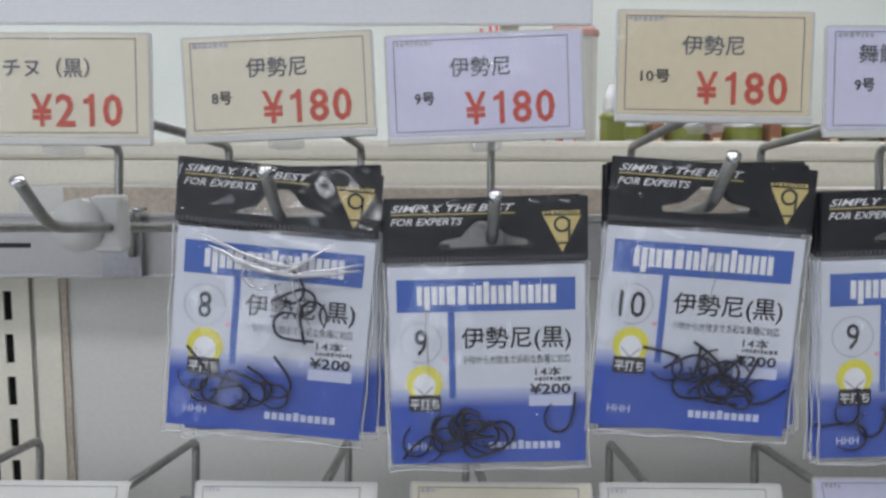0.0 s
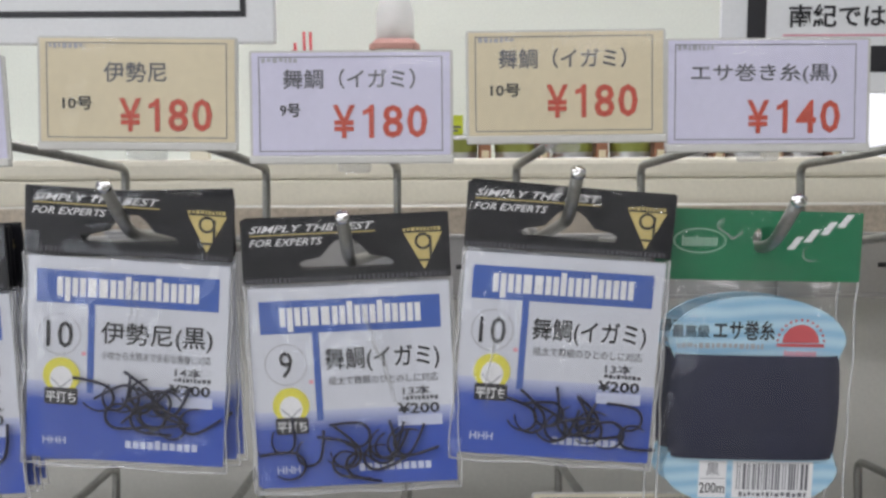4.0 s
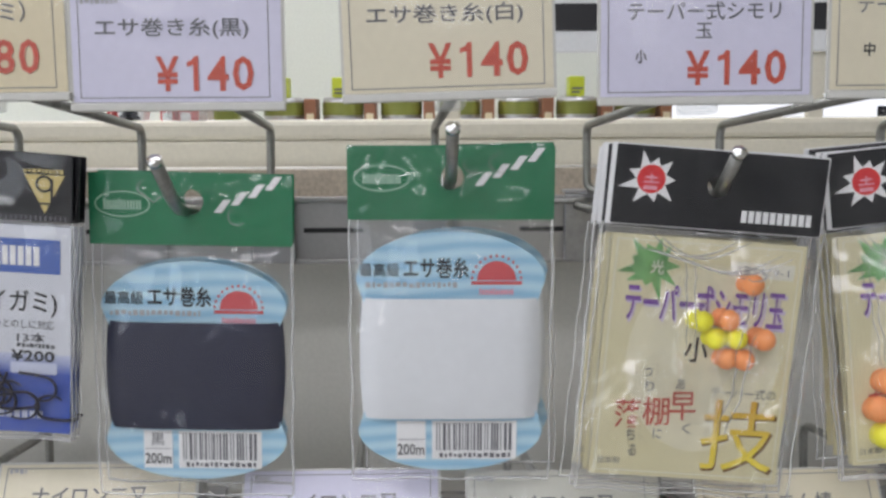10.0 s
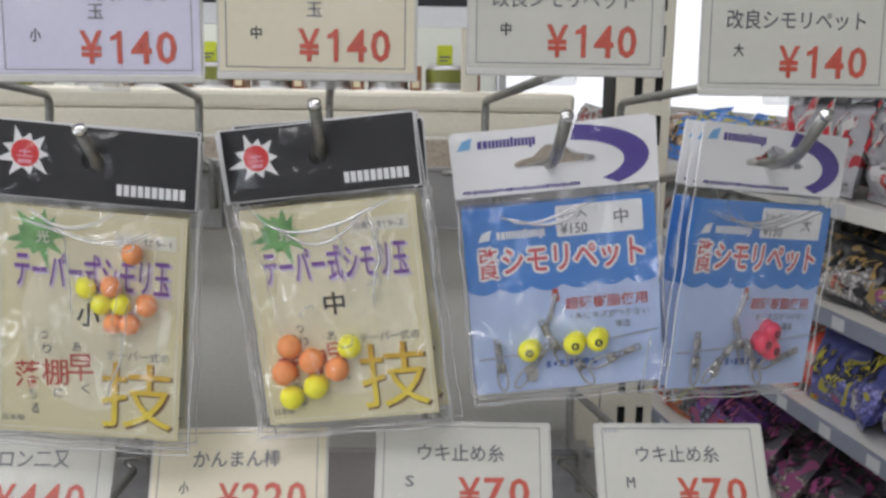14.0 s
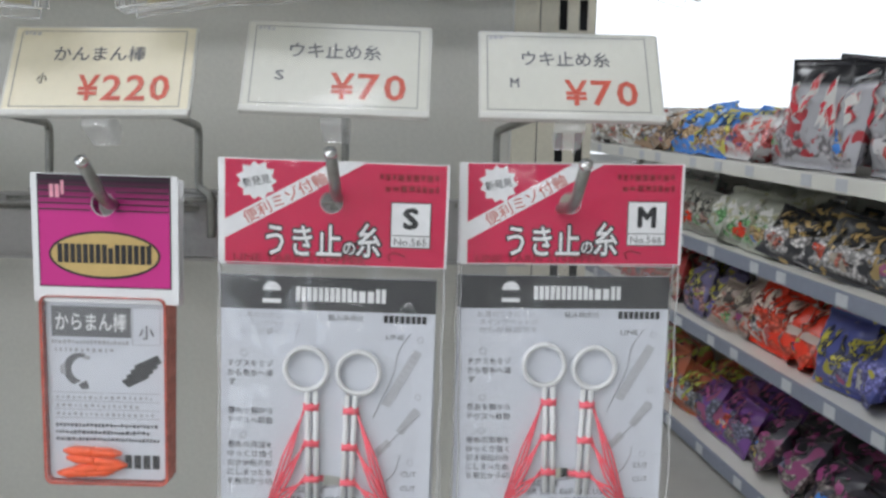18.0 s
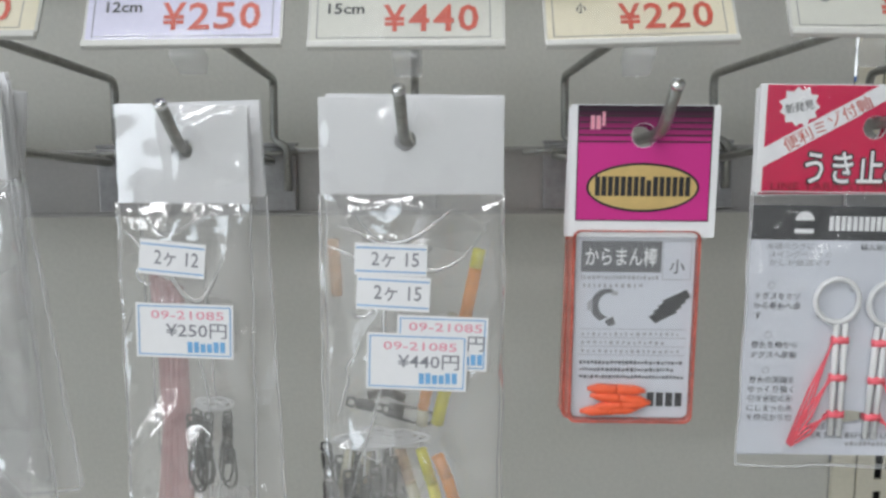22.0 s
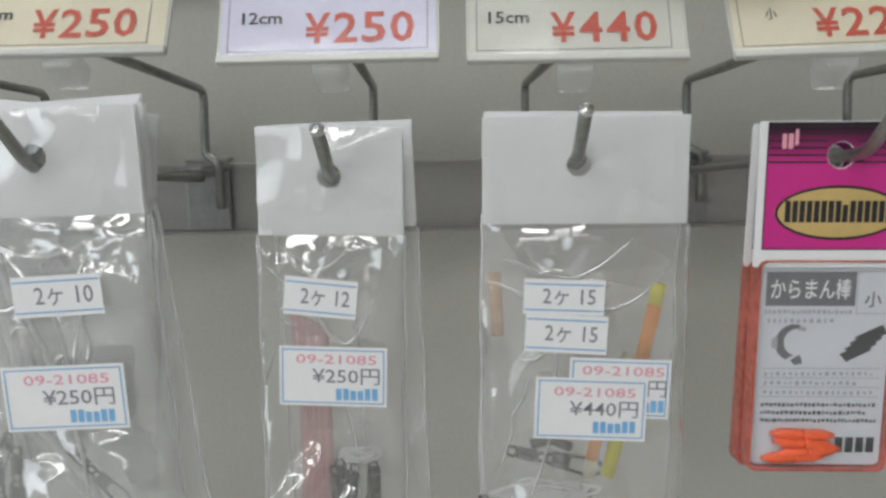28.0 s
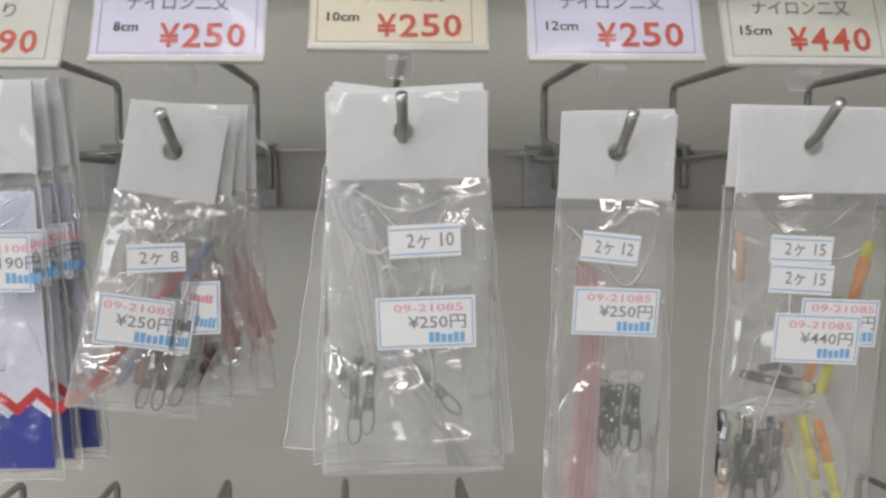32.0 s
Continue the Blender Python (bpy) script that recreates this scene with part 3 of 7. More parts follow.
def price_tag(x, z, w, h, lean, turn, paper, name_text, size_text, price, seed, name_w=0.5, price_w=0.49, two_line=None, maker=6, y=Y_TAG, label="", inset=2.2, yaw=0.0, shift=0.0):
    """A paper price card in a clear holder that hangs on the arm of a display hook. Its lower edge stands at (x, z)."""
    root = thing("price_tag", pose(x, y, z, -lean, turn, yaw), label, "price tag", "price tags above the hooks")
    W, H = w * 1000, h * 1000
    sheet("holder", round_rect(-W / 2, W / 2, 0, H, 1.0), [], 0, 1.2, tag_plate, root, "milky plastic tag holder")
    part("holder_lip", box_bm(-w / 2, w / 2, -0.0016, 0.0012, -0.0014, 0.0012, 0.0005), tag_plate, root, "plastic lip under the card")
    card = flat("card", [rect(-W / 2 + 0.8, W / 2 - 0.9, 1.4, H - 0.7)], -0.3, paper, root)
    c0, c1, cw = -W / 2 + 0.8, W / 2 - inset, W - inset - 0.8
    lx0, lx1 = c0 + 0.035 * cw, c1 - 0.02 * cw
    flat("border", outline(lx0, lx1, 2.6, H - 2.0, 0.28), -0.42, ink_grey, card)
    bars("maker_line", lx0 + 1.0, lx0 + 1.0 + 1.9 * maker, H - 3.9, H - 2.3, -0.55, ink_pale, card, seed)
    nx = c0 + cw * 0.5
    if two_line:
        words("item_name", name_text, nx, H * 0.78 + shift, cw * name_w, 5.6, -0.55, ink_grey, card, 0.004)
        words("item_name", two_line, nx, H * 0.61, 5.0, 4.6, -0.55, ink_grey, card, 0.004)
    else:
        words("item_name", name_text, nx, H * 0.675 + shift, cw * name_w, 6.4, -0.55, ink_grey, card, 0.008)
    if size_text:
        n = len(size_text)
        if size_text in ("S", "M"):
            halo("size", size_text, c0 + cw * 0.195, H * 0.385 + shift, 3.0, 3.8, -0.55, ink_grey, card, 0.10)
        else:
            words("size", size_text, c0 + cw * 0.195, H * 0.39 + shift, 3.0 * n + 0.5, 4.2, -0.55, ink, card, 0.016)
    figures("price", price, c0 + cw * (0.66 if len(price) > 3 else 0.70), H * 0.285 + shift, cw * price_w / (3.9 if len(price) > 3 else 3.5), 10.6, -0.55, ink_red, card)
    pouch("cover", -W / 2 + 0.3, W / 2 - 0.3, 0.6, H - 0.2, -1.0, 0.25, tag_film, root, "clear cover film", seed, 0.12, 8, 6)
    part("tag_clip", box_bm(-0.005, 0.005, 0.0013, 0.016, -0.004, 0.004, 0.0012), clamp_m, root, "clear plastic clamp on the arm")
    return root


# wire x, peg x, tag x, tag z, size and price; the cards of the upper row stand upright
UP = [
    (-0.114, -0.130, -0.131, 1.400, tag_cream, "チヌ（黒）", "5号", "¥210", 0.46, "cream price card, 210 yen, over an empty hook", None),
    (-0.046, -0.0562, -0.0560, 1.4020, tag_cream, "伊勢尼", "8号", "¥180", 0.33, "cream price card for size 8 hooks, 180 yen", None),
    (0.021, 0.0125, 0.0110, 1.4015, tag_lilac, "伊勢尼", "9号", "¥180", 0.33, "lilac price card for size 9 hooks, 180 yen", None),
    (0.093, 0.0830, 0.0845, 1.4078, tag_gold, "伊勢尼", "10号", "¥180", 0.33, "yellowed price card for size 10 hooks, 180 yen", None),
    (0.160, 0.1526, 0.1532, 1.4032, tag_lilac, "舞鯛（イガミ）", "9号", "¥180", 0.68, "lilac price card for size 9 bream hooks, 180 yen", None),
    (0.221, 0.2220, 0.2223, 1.4094, tag_gold, "舞鯛（イガミ）", "10号", "¥180", 0.68, "yellowed price card for size 10 bream hooks, 180 yen", None),
    (0.285, 0.2872, 0.2872, 1.4063, tag_lilac, "エサ巻き糸(黒)", "", "¥140", 0.76, "lilac price card for black bait thread, 140 yen", None),
    (0.367, 0.3712, 0.3710, 1.4092, tag_cream, "エサ巻き糸(白)", "", "¥140", 0.76, "cream price card for white bait thread, 140 yen", None),
    (0.443, 0.4525, 0.4505, 1.4073, tag_lilac, "テーパー式シモリ", "小", "¥140", 0.74, "lilac price card for small float beads, 140 yen", "玉"),
    (0.510, 0.5228, 0.5211, 1.4090, tag_cream, "テーパー式シモリ", "中", "¥140", 0.74, "cream price card for medium float beads, 140 yen", "玉"),
    (0.591, 0.5995, 0.6029, 1.4116, tag_pale, "改良シモリペット", "中", "¥140", 0.76, "pale price card for medium swivel beads, 140 yen", None),
    (0.662, 0.680, 0.681, 1.406, tag_pale, "改良シモリペット", "大", "¥140", 0.76, "pale price card for large swivel beads, 140 yen", None),
]
PEG_Z = {0: 1.3885, 1: 1.3918, 2: 1.3846, 3: 1.3963, 4: 1.3868, 5: 1.3996, 6: 1.3910, 7: 1.3998, 8: 1.3924, 9: 1.4010, 10: 1.3985, 11: 1.400}
# turn, width and height of each card; how far its print sits high
UP_CARD = {1: (-2.7, 0.0625, 0.0330, 0.0), 2: (-2.4, 0.0646, 0.0342, 0.0), 3: (0.7, 0.0640, 0.0349, 0.0), 4: (-0.1, 0.0654, 0.0349, 2.2), 5: (-0.5, 0.0642, 0.0349, 2.2), 6: (0.0, 0.0660, 0.0351, 0.0), 7: (-1.6, 0.0665, 0.0357, 0.6), 8: (-0.4, 0.0670, 0.0350, 0.0)}
for k, (wx, px, tx, tz, paper, nm, sz, pr, nw, lab, two) in enumerate(UP):
    rng = random.Random(k)
    display_hook(wx, 1.362, 0.288, PEG_Z[k], 1.397, tx + 0.004, px)
    turn, cw, ch, high = UP_CARD.get(k, (0.0, 0.0655, 0.0352, 0.0))
    price_tag(tx, tz, cw, ch, 3.0, turn, paper, nm, sz, pr, k + 1, nw, two_line=two, label=lab, inset=rng.uniform(1.6, 4.0), shift=high)
display_hook(-0.171, 1.362, 0.288, 1.388, 1.397, -0.195, -0.190)
LOW = [
    (-0.22, -0.2290, tag_pale, "", "", "", 0.5, "pale price card with faded writing"),
    (-0.136, -0.1500, tag_pale, "", "", "", 0.5, "pale price card with faded writing"),
    (-0.054, -0.0600, tag_pale, "", "", "", 0.5, "pale price card with faded writing"),
    (0.009, 0.0180, tag_cream, "", "", "", 0.5, "cream price card with faded writing"),
    (0.086, 0.0865, tag_pale, "うきもり", "", "¥190", 0.5, "pale price card, 190 yen"),
    (0.164, 0.1637, tag_lilac, "ナイロン二又", "8cm", "¥250", 0.62, "lilac price card for 8 cm nylon forks, 250 yen"),
    (0.244, 0.2486, tag_cream, "ナイロン二又", "10cm", "¥250", 0.62, "cream price card for 10 cm nylon forks, 250 yen"),
    (0.329, 0.3332, tag_lilac, "ナイロン二又", "12cm", "¥250", 0.62, "lilac price card for 12 cm nylon forks, 250 yen"),
    (0.404, 0.4098, tag_pale, "ナイロン二又", "15cm", "¥440", 0.62, "pale price card for 15 cm nylon forks, 440 yen"),
    (0.483, 0.4898, tag_cream, "かんまん棒", "小", "¥220", 0.52, "yellowed price card for small stopper sticks, 220 yen"),
    (0.561, 0.5723, tag_pale, "ウキ止め糸", "S", "¥70", 0.52, "pale price card for float stop thread, 70 yen"),
    (0.642, 0.6550, tag_pale, "ウキ止め糸", "M", "¥70", 0.52, "pale price card for float stop thread, 70 yen"),
]
LOW_PEG = {4: (0.080, 1.232), 5: (0.1645, 1.2290), 6: (0.2505, 1.2350), 7: (0.3338, 1.2290), 8: (0.4090, 1.2330), 9: (0.4955, 1.2337), 10: (0.5740, 1.2378), 11: (0.6555, 1.2355)}
# height, turn, width and lean of each card
LOW_CARD = {5: (1.2482, -0.2, 0.0670, 27.0), 6: (1.2527, 0.1, 0.0696, 31.0), 7: (1.2491, -0.1, 0.0688, 26.0), 8: (1.2478, 0.2, 0.0676, 28.0), 9: (1.2480, -1.0, 0.0655, 32.0), 10: (1.2500, 1.1, 0.0658, 30.0), 11: (1.2496, 0.2, 0.0650, 33.0)}
for k, (wx, tx, paper, nm, sz, pr, nw, lab) in enumerate(LOW):
    px, pz = LOW_PEG.get(k, (tx, 1.232))
    display_hook(wx, 1.203, 0.270 if k == 6 else 0.288, pz, 1.240, tx + 0.003, px)
    rng = random.Random(50 + k)
    cz, turn, cw, lean = LOW_CARD.get(k, (1.2460, 0.3, 0.0660, 30.0))
    price_tag(tx, cz, cw, 0.0362, lean, turn, paper, nm or "ー", sz, pr or "ー", 30 + k, nw, 0.52, maker=3, label=lab, inset=rng.uniform(2.0, 5.0), y=Y_TAG)

# ---- the room ----
wall_paint = mat("white_wall_paint", (0.78, 0.79, 0.76), 0.6, 0, 0.04, 3, 0.1)
floor_m = mat("vinyl_floor", (0.43, 0.42, 0.395), 0.35, 0, 0.12, 5, 0.05)
ceil_m = mat("ceiling_board", (0.80, 0.80, 0.78), 0.8, 0, 0.04, 30, 0.3)
lamp_white = mat("lamp_housing", (0.8, 0.8, 0.8), 0.4)
tube_glow = mat("fluorescent_tube", (0.97, 1.0, 0.96), 0.4, emit=2.0)


def block(name, x0, x1, y0, y1, z0, z1, material, label, category, bevel=0.0):
    ob = part(name, box_bm(x0, x1, y0, y1, z0, z1, bevel), material)
    return tagged(ob, label, category, kind="structure")


block("floor", -3.2, 4.6, -6.2, 6.2, -0.1, 0.0, floor_m, "grey vinyl shop floor", "floor")
# ceiling and west, east and south walls are unseen, added white for bounce
block("ceiling", -3.2, 4.6, -6.2, 6.2, 2.65, 2.75, ceil_m, "unseen white ceiling boards", "ceiling")
block("wall_west", -3.3, -3.2, -1.0, 6.2, 0, 2.65, wall_paint, "white painted shop wall", "wall")
block("wall_west_south", -3.3, -3.2, -6.2, -4.8, 0, 2.65, wall_paint, "white painted shop wall", "wall")
block("wall_west_sill", -3.3, -3.2, -4.8, -1.0, 0, 0.7, wall_paint, "white wall under the shop front", "wall")
block("wall_west_lintel", -3.3, -3.2, -4.8, -1.0, 2.4, 2.65, wall_paint, "white wall over the shop front", "wall")
block("wall_east", 4.6, 4.7, -6.2, 6.2, 0, 2.65, wall_paint, "white painted shop wall", "wall")
block("wall_south", -3.3, 4.7, -6.3, -6.2, 0, 2.65, wall_paint, "white painted shop wall", "wall")
block("wall_north", -3.3, 1.15, 6.2, 6.3, 0, 2.65, wall_paint, "white painted shop wall", "wall")
block("wall_north_sill", 1.15, 4.7, 6.2, 6.3, 0, 0.9, wall_paint, "white wall under the shop window", "wall")
block("wall_north_lintel", 1.15, 4.7, 6.2, 6.3, 2.4, 2.65, wall_paint, "white wall over the shop window", "wall")
win = thing("window_1", pose(2.90, 6.22, 1.65), "bright aluminium shop window with daylight behind", "window", kind="structure")
alu = mat("window_aluminium", (0.7, 0.71, 0.72), 0.35, 0.7)
for x in (-1.74, 1.10):
    part("window_frame", box_bm(x, x + 0.05, 0, 0.05, -0.75, 0.75, 0.004), alu, win)
for z in (-0.75, 0.70):
    part("window_frame", box_bm(-1.75, 1.70, -0.002, 0.052, z, z + 0.05, 0.004), alu, win)
front_win = thing("window_2", pose(-3.25, -2.9, 1.55), "aluminium shop front window with daylight behind", "window", kind="structure")
for y0 in (-1.90, -0.64, 0.62, 1.85):
    part("window_frame", box_bm(-0.025, 0.025, y0, y0 + 0.05, -0.85, 0.85, 0.004), alu, front_win)
for z in (-0.85, 0.80):
    part("window_frame", box_bm(-0.027, 0.027, -1.90, 1.90, z, z + 0.05, 0.004), alu, front_win)
outside = mat("bright_outside", (0.93, 0.97, 1.0), 1.0, emit=1.5)
bd = part("backdrop", box_bm(-0.6, 6.2, 7.4, 7.42, -0.5, 4.0), outside)
tagged(bd, "bright white daylight outside the window", "backdrop", kind="structure")
bd = part("backdrop", box_bm(-4.4, -4.38, -7.5, 1.5, -0.5, 4.0), outside)
tagged(bd, "bright white daylight outside the shop front", "backdrop", kind="structure")
# a batten for each tube light, the added pair at y 0.8 included
for tx, ty in TUBES:
    f = thing("ceiling_light", pose(tx, ty, 2.65), "unseen white fluorescent batten on the ceiling", "ceiling light", "fluorescent battens")
    part("housing", box_bm(-0.62, 0.62, -0.17, 0.17, -0.035, 0.0, 0.006), lamp_white, f)
    for s in (-0.08, 0.08):
        wire("tube", [(-0.58, s, -0.05), (0.58, s, -0.05)], 0.012, tube_glow, f, "lit fluorescent tube", 10)
    for s in (-0.59, 0.58):
        part("socket", box_bm(s, s + 0.012, -0.12, 0.12, -0.064, -0.0352, 0.002), lamp_white, f)

# ---- packets that hang on the upper row ----
Y_PACK = 0.309

mat_label = mat("pale_blue_ink", (0.60, 0.64, 0.80), 0.4)
mat_pale_green = mat("pale_green_ink", (0.35, 0.55, 0.42), 0.4)
rear_film = film("milky_bag_film", 0.22, 2.5, 0.45, 16, cap=0.24, milky=(0.95, 0.95, 0.95))
head_film = film("header_cover_film", 0.004, 4.0, 0.18, 22, cap=0.26)
soft_clear = film("crinkled_clear_film", 0.008, 1.3, 0.6, 20, cap=0.06)
mat_cream_ink = mat("cream_ink", (0.80, 0.78, 0.66), 0.4)
mat_lilac_ink = mat("lilac_ink", (0.66, 0.58, 0.74), 0.4)
mat_brick = mat("brick_red_ink", (0.55, 0.10, 0.07), 0.4)
mat_brown = mat("brown_ink", (0.20, 0.10, 0.03), 0.4)


def at_hole(x, z, tilt, y=Y_PACK, yaw=0.0, lean=0.0):
    return pose(x, y, z, lean, tilt, yaw)


def stack(root, n, seed, step=3.4, spread=1.2, drop=0.4, tilt=1.6, swing=0.0):
    """More packets of the same kind behind the first on its peg."""
    rng = random.Random(seed)
    for k in range(1, n + 1):
        m = root.matrix_world @ pose(rng.uniform(-spread, spread) * MM, k * step * MM, -drop * k * MM * rng.uniform(0, 1.4), 0, rng.uniform(-tilt, tilt) + swing, rng.uniform(-2, 2))
        copy_thing(root, m)


def euro_slot(w=15.0, h=3.0, rise=6.0):
    """The wide hanging slot of a header card, with a raised middle."""
    return [(-w, -h), (w, -h), (w + 0.8, -h + 1.5), (w - 1.2, -0.2), (w * 0.55, 0.8), (5.0, rise - 1.6), (3.0, rise), (-3.0, rise), (-5.0, rise - 1.6), (-w * 0.55, 0.8), (-w + 1.2, -0.2), (-w - 0.8, -h + 1.5)]


band_blue = fade("blue_fading_print", (0.62, 0.66, 0.80), (0.045, 0.10, 0.46), -56, -49)


def fish_hook(cx, cz, size, turn, y, parent, seed):
    """One eyeless black hook: a shank, a round bend, a point and a barb."""
    rng = random.Random(seed)
    pts = [(0.24, 0.62), (0.27, 0.4), (0.29, 0.2), (0.29, 0.08)]
    pts += [(0.29 * math.cos(radians(-a)), 0.31 * math.sin(radians(-a))) for a in range(0, 181, 12)]
    pts += [(-0.285, 0.1), (-0.25, 0.2), (-0.20, 0.28)]
    c, s = math.cos(radians(turn)), math.sin(radians(turn))
    dip = rng.uniform(-0.6, 0.6)
    wire("hook", [((cx + size * (x * c - z * s)) * MM, (y + dip * z) * MM, (cz + size * (x * s + z * c)) * MM) for x, z in pts], 0.00049, hook_black, parent, sides=6, taper=0.55)


def hook_packet(x, z, tilt, number, title, note, count, label, seed, heap, behind, title_w=36.0, y=Y_PACK):
    """A clear packet of black hooks: black header with a wide slot, white and blue card, hooks loose in the bag."""
    root = thing("hook_packet", at_hole(x, z, tilt, y), label, "hook packet", "hook packets on the upper row")
    head = sheet("header", round_rect(-33, 33, -7.2, 13.6, 0.6), [euro_slot()], -0.6, 0.5, black_card, root, "black folded header card")
    words("slogan", "SIMPLY THE BEST", -10.5, 10.3, 40, 2.3, -0.8, ink_white, head, 0.012, 0.35)
    flat("gold_rule", [rect(-30.5, 9.5, 8.2, 8.6)], -0.8, gold_m, head)
    words("slogan", "FOR EXPERTS", -19.0, 6.0, 23.5, 2.3, -0.8, ink_white, head, 0.012, 0.35)
    flat("emblem", [[(18.5, 7.2), (24.7, -4.6), (30.8, 7.2)]], -0.8, gold_m, head, "gold triangle emblem")
    bars("emblem_line", 18.3, 30.8, 7.7, 8.9, -0.8, gold_m, head, 5)
    flat("emblem_mark", ring(24.6, 4.4, 2.7, 0.8, 16) + [rect(26.5, 27.3, -1.5, 6.0), rect(23.2, 27.0, -2.0, -1.3)], -0.95, ink, head, "dark round mark")
    flat("crimp", [rect(-32.4 + 1.5 * k, -31.7 + 1.5 * k, -6.8, -5.4) for k in range(43)], -0.8, ink_grey, head, "stitched crimp line")
    pouch("header_film", -33, 33, -7, 13.4, -1.1, 0.5, gloss_wrap if seed == 11 else wrap_film, head, "clear lamination", seed, 0.35, 10, 6)
    card = sheet("card", rect(-32.2, 32.2, -75.2, -8.8), [], 0.6, 0.5, card_white, root, "white and blue printed card")
    flat("title_band", [rect(-29.4, 29.0, -23.8, -13.0)], 0.45, ink_blue, card)
    mark("brand_mark", -23, 23, -21.4, -14.0, "pxwxbxbxx", 0.3, ink_white, card)
    flat("number_ring", ring(-21.8, -34.0, 6.9, 0.35), 0.45, ink_pale, card)
    words("number", number, -21.8, -34.0, 4.3 if len(number) == 1 else 8.6, 8.8, 0.3, ink, card, 0.004)
    flat("size_mark", [rect(-14.6, -13.2, -40.6, -39.4)], 0.3, ink_pink, card)
    flat("column_rule", [rect(-12.8, -10.6, -53.0, -23.6)], 0.44, ink_blue, card)
    words("title", title, 9.5, -33.2, title_w, 8.4, 0.3, ink, card, 0.008)
    words("note", note, 9.5, -40.0, 35.5, 2.9, 0.3, ink_grey, card)
    words("count", count, 20.0, -44.3, 8.8, 3.2, 0.3, ink_grey, card, 0.01)
    bars("small_print", 15.5, 27.5, -47.5, -46.2, 0.3, ink_grey, card, seed)
    words("list_price", "¥200", 20.5, -50.2, 13.6, 3.6, 0.3, ink, card, 0.02)
    flat("blue_field", [rect(-32.2, 32.2, -75.2, -49.6)], 0.5, band_blue, card)
    flat("badge", [disc(-21.0, -47.6, 6.0)], 0.3, yellow_m, card, "yellow round badge")
    flat("badge_point", [disc(-21.0, -48.6, 3.7, 4.2, 20)], 0.2, ink_white, card)
    flat("badge_base", [round_rect(-26.3, -15.6, -57.2, -51.6, 0.8)], 0.15, ink, card)
    flat("badge_line", [[(-24.2, -48.2), (-21.0, -51.2), (-17.8, -48.2), (-17.8, -48.8), (-21.0, -52.0), (-24.2, -48.8)]], 0.17, ink_pale, card)
    words("badge_text", "平打ち", -21.0, -54.6, 9.6, 3.7, 0.05, ink_white, card, 0.012)
    flat("white_label", [rect(13.5, 28.0, -56.0, -52.4)], 0.35, mat_label, card)
    words("code", "HHH", -23.0, -69.2, 7.5, 2.6, 0.35, mat_label, card, 0.01)
    mark("maker_mark", 0, 24, -70.6, -67.6, "xxbxx", 0.35, mat_label, card)
    pouch("bag_front", -33.2, 33.2, -77.2, -7.6, -1.6, 2.6, clear_film, root, "clear plastic bag front", seed, 0.9, 18, 24)
    bag_edges(-33.2, 33.2, -77.2, -7.6, root, seed)
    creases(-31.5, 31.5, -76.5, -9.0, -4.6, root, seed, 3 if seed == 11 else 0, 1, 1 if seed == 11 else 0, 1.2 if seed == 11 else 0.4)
    rng = random.Random(seed)
    for k in range(heap[4]):
        hx, hz = rng.gauss(heap[0], heap[2]), rng.gauss(heap[1], heap[3])
        fish_hook(max(-24, min(26, hx)), max(-69, min(-16, hz)), rng.uniform(13.0, 16.0), rng.choice((60, -60, 100, -100, 10)) + rng.uniform(-40, 40), rng.uniform(-2.0, -0.3), root, seed * 50 + k)
    stack(root, behind, seed, swing={11: -5.5, 13: -3.8}.get(seed, 0.0))
    return root


NOTE_A, NOTE_B = "小物から大物まで多彩な魚種に対応", "極太で舞鯛のひとのしに対応"
for hx, hz, tl, no, ti, nt, ct, lab, sd, hp, bh, tw in (
    (-0.0562, 1.3790, 5.3, "8", "伊勢尼(黒)", NOTE_A, "14本", "black-headed packet of size 8 black hooks with a creased glossy bag", 11, (-3, -63, 11, 3.0, 9), 2, 36),
    (0.0106, 1.3690, -1.4, "9", "伊勢尼(黒)", NOTE_A, "14本", "black-headed packet of size 9 black hooks, fullest on the bar", 12, (2, -64, 11, 3.4, 15), 4, 36),
    (0.0828, 1.3802, 4.0, "10", "伊勢尼(黒)", NOTE_A, "14本", "black-headed packet of size 10 black hooks in a heap", 13, (7, -58, 9, 4.0, 15), 2, 36),
    (0.1516, 1.3720, -2.4, "9", "舞鯛(イガミ)", NOTE_B, "13本", "black-headed packet of size 9 bream hooks", 14, (2, -64, 12, 3.0, 14), 2, 37),
    (0.2224, 1.3806, 4.1, "10", "舞鯛(イガミ)", NOTE_B, "13本", "black-headed packet of size 10 bream hooks beside green packets", 15, (4, -62, 12, 3.0, 14), 2, 37),
):
    hook_packet(hx, hz, tl, no, ti, nt, ct, lab, sd, hp, bh, tw)
# hooks caught high in the bag of the first packet
tangle = [o for o in scene.objects if o.name == "hook_packet"][0]
for k in range(4):
    fish_hook(6 + 4.0 * (k % 3), -26 - 4.0 * k, 15.0, 40 + 75 * k, -2.0, tangle, 900 + k)

# -- bait thread --
wave_m = mat("pale_blue_wave_print", (0.34, 0.58, 0.76), 0.4)
nt_ = wave_m.node_tree
wv, wc = nt_.nodes.new("ShaderNodeTexWave"), nt_.nodes.new("ShaderNodeTexCoord")
wv.inputs["Scale"].default_value, wv.inputs["Distortion"].default_value, wv.inputs["Detail"].default_value = 60.0, 5.0, 1.0
wv.bands_direction = "Z"
wv.inputs["Detail Scale"].default_value = 0.4
wm = nt_.nodes.new("ShaderNodeMix")
wm.data_type = "RGBA"
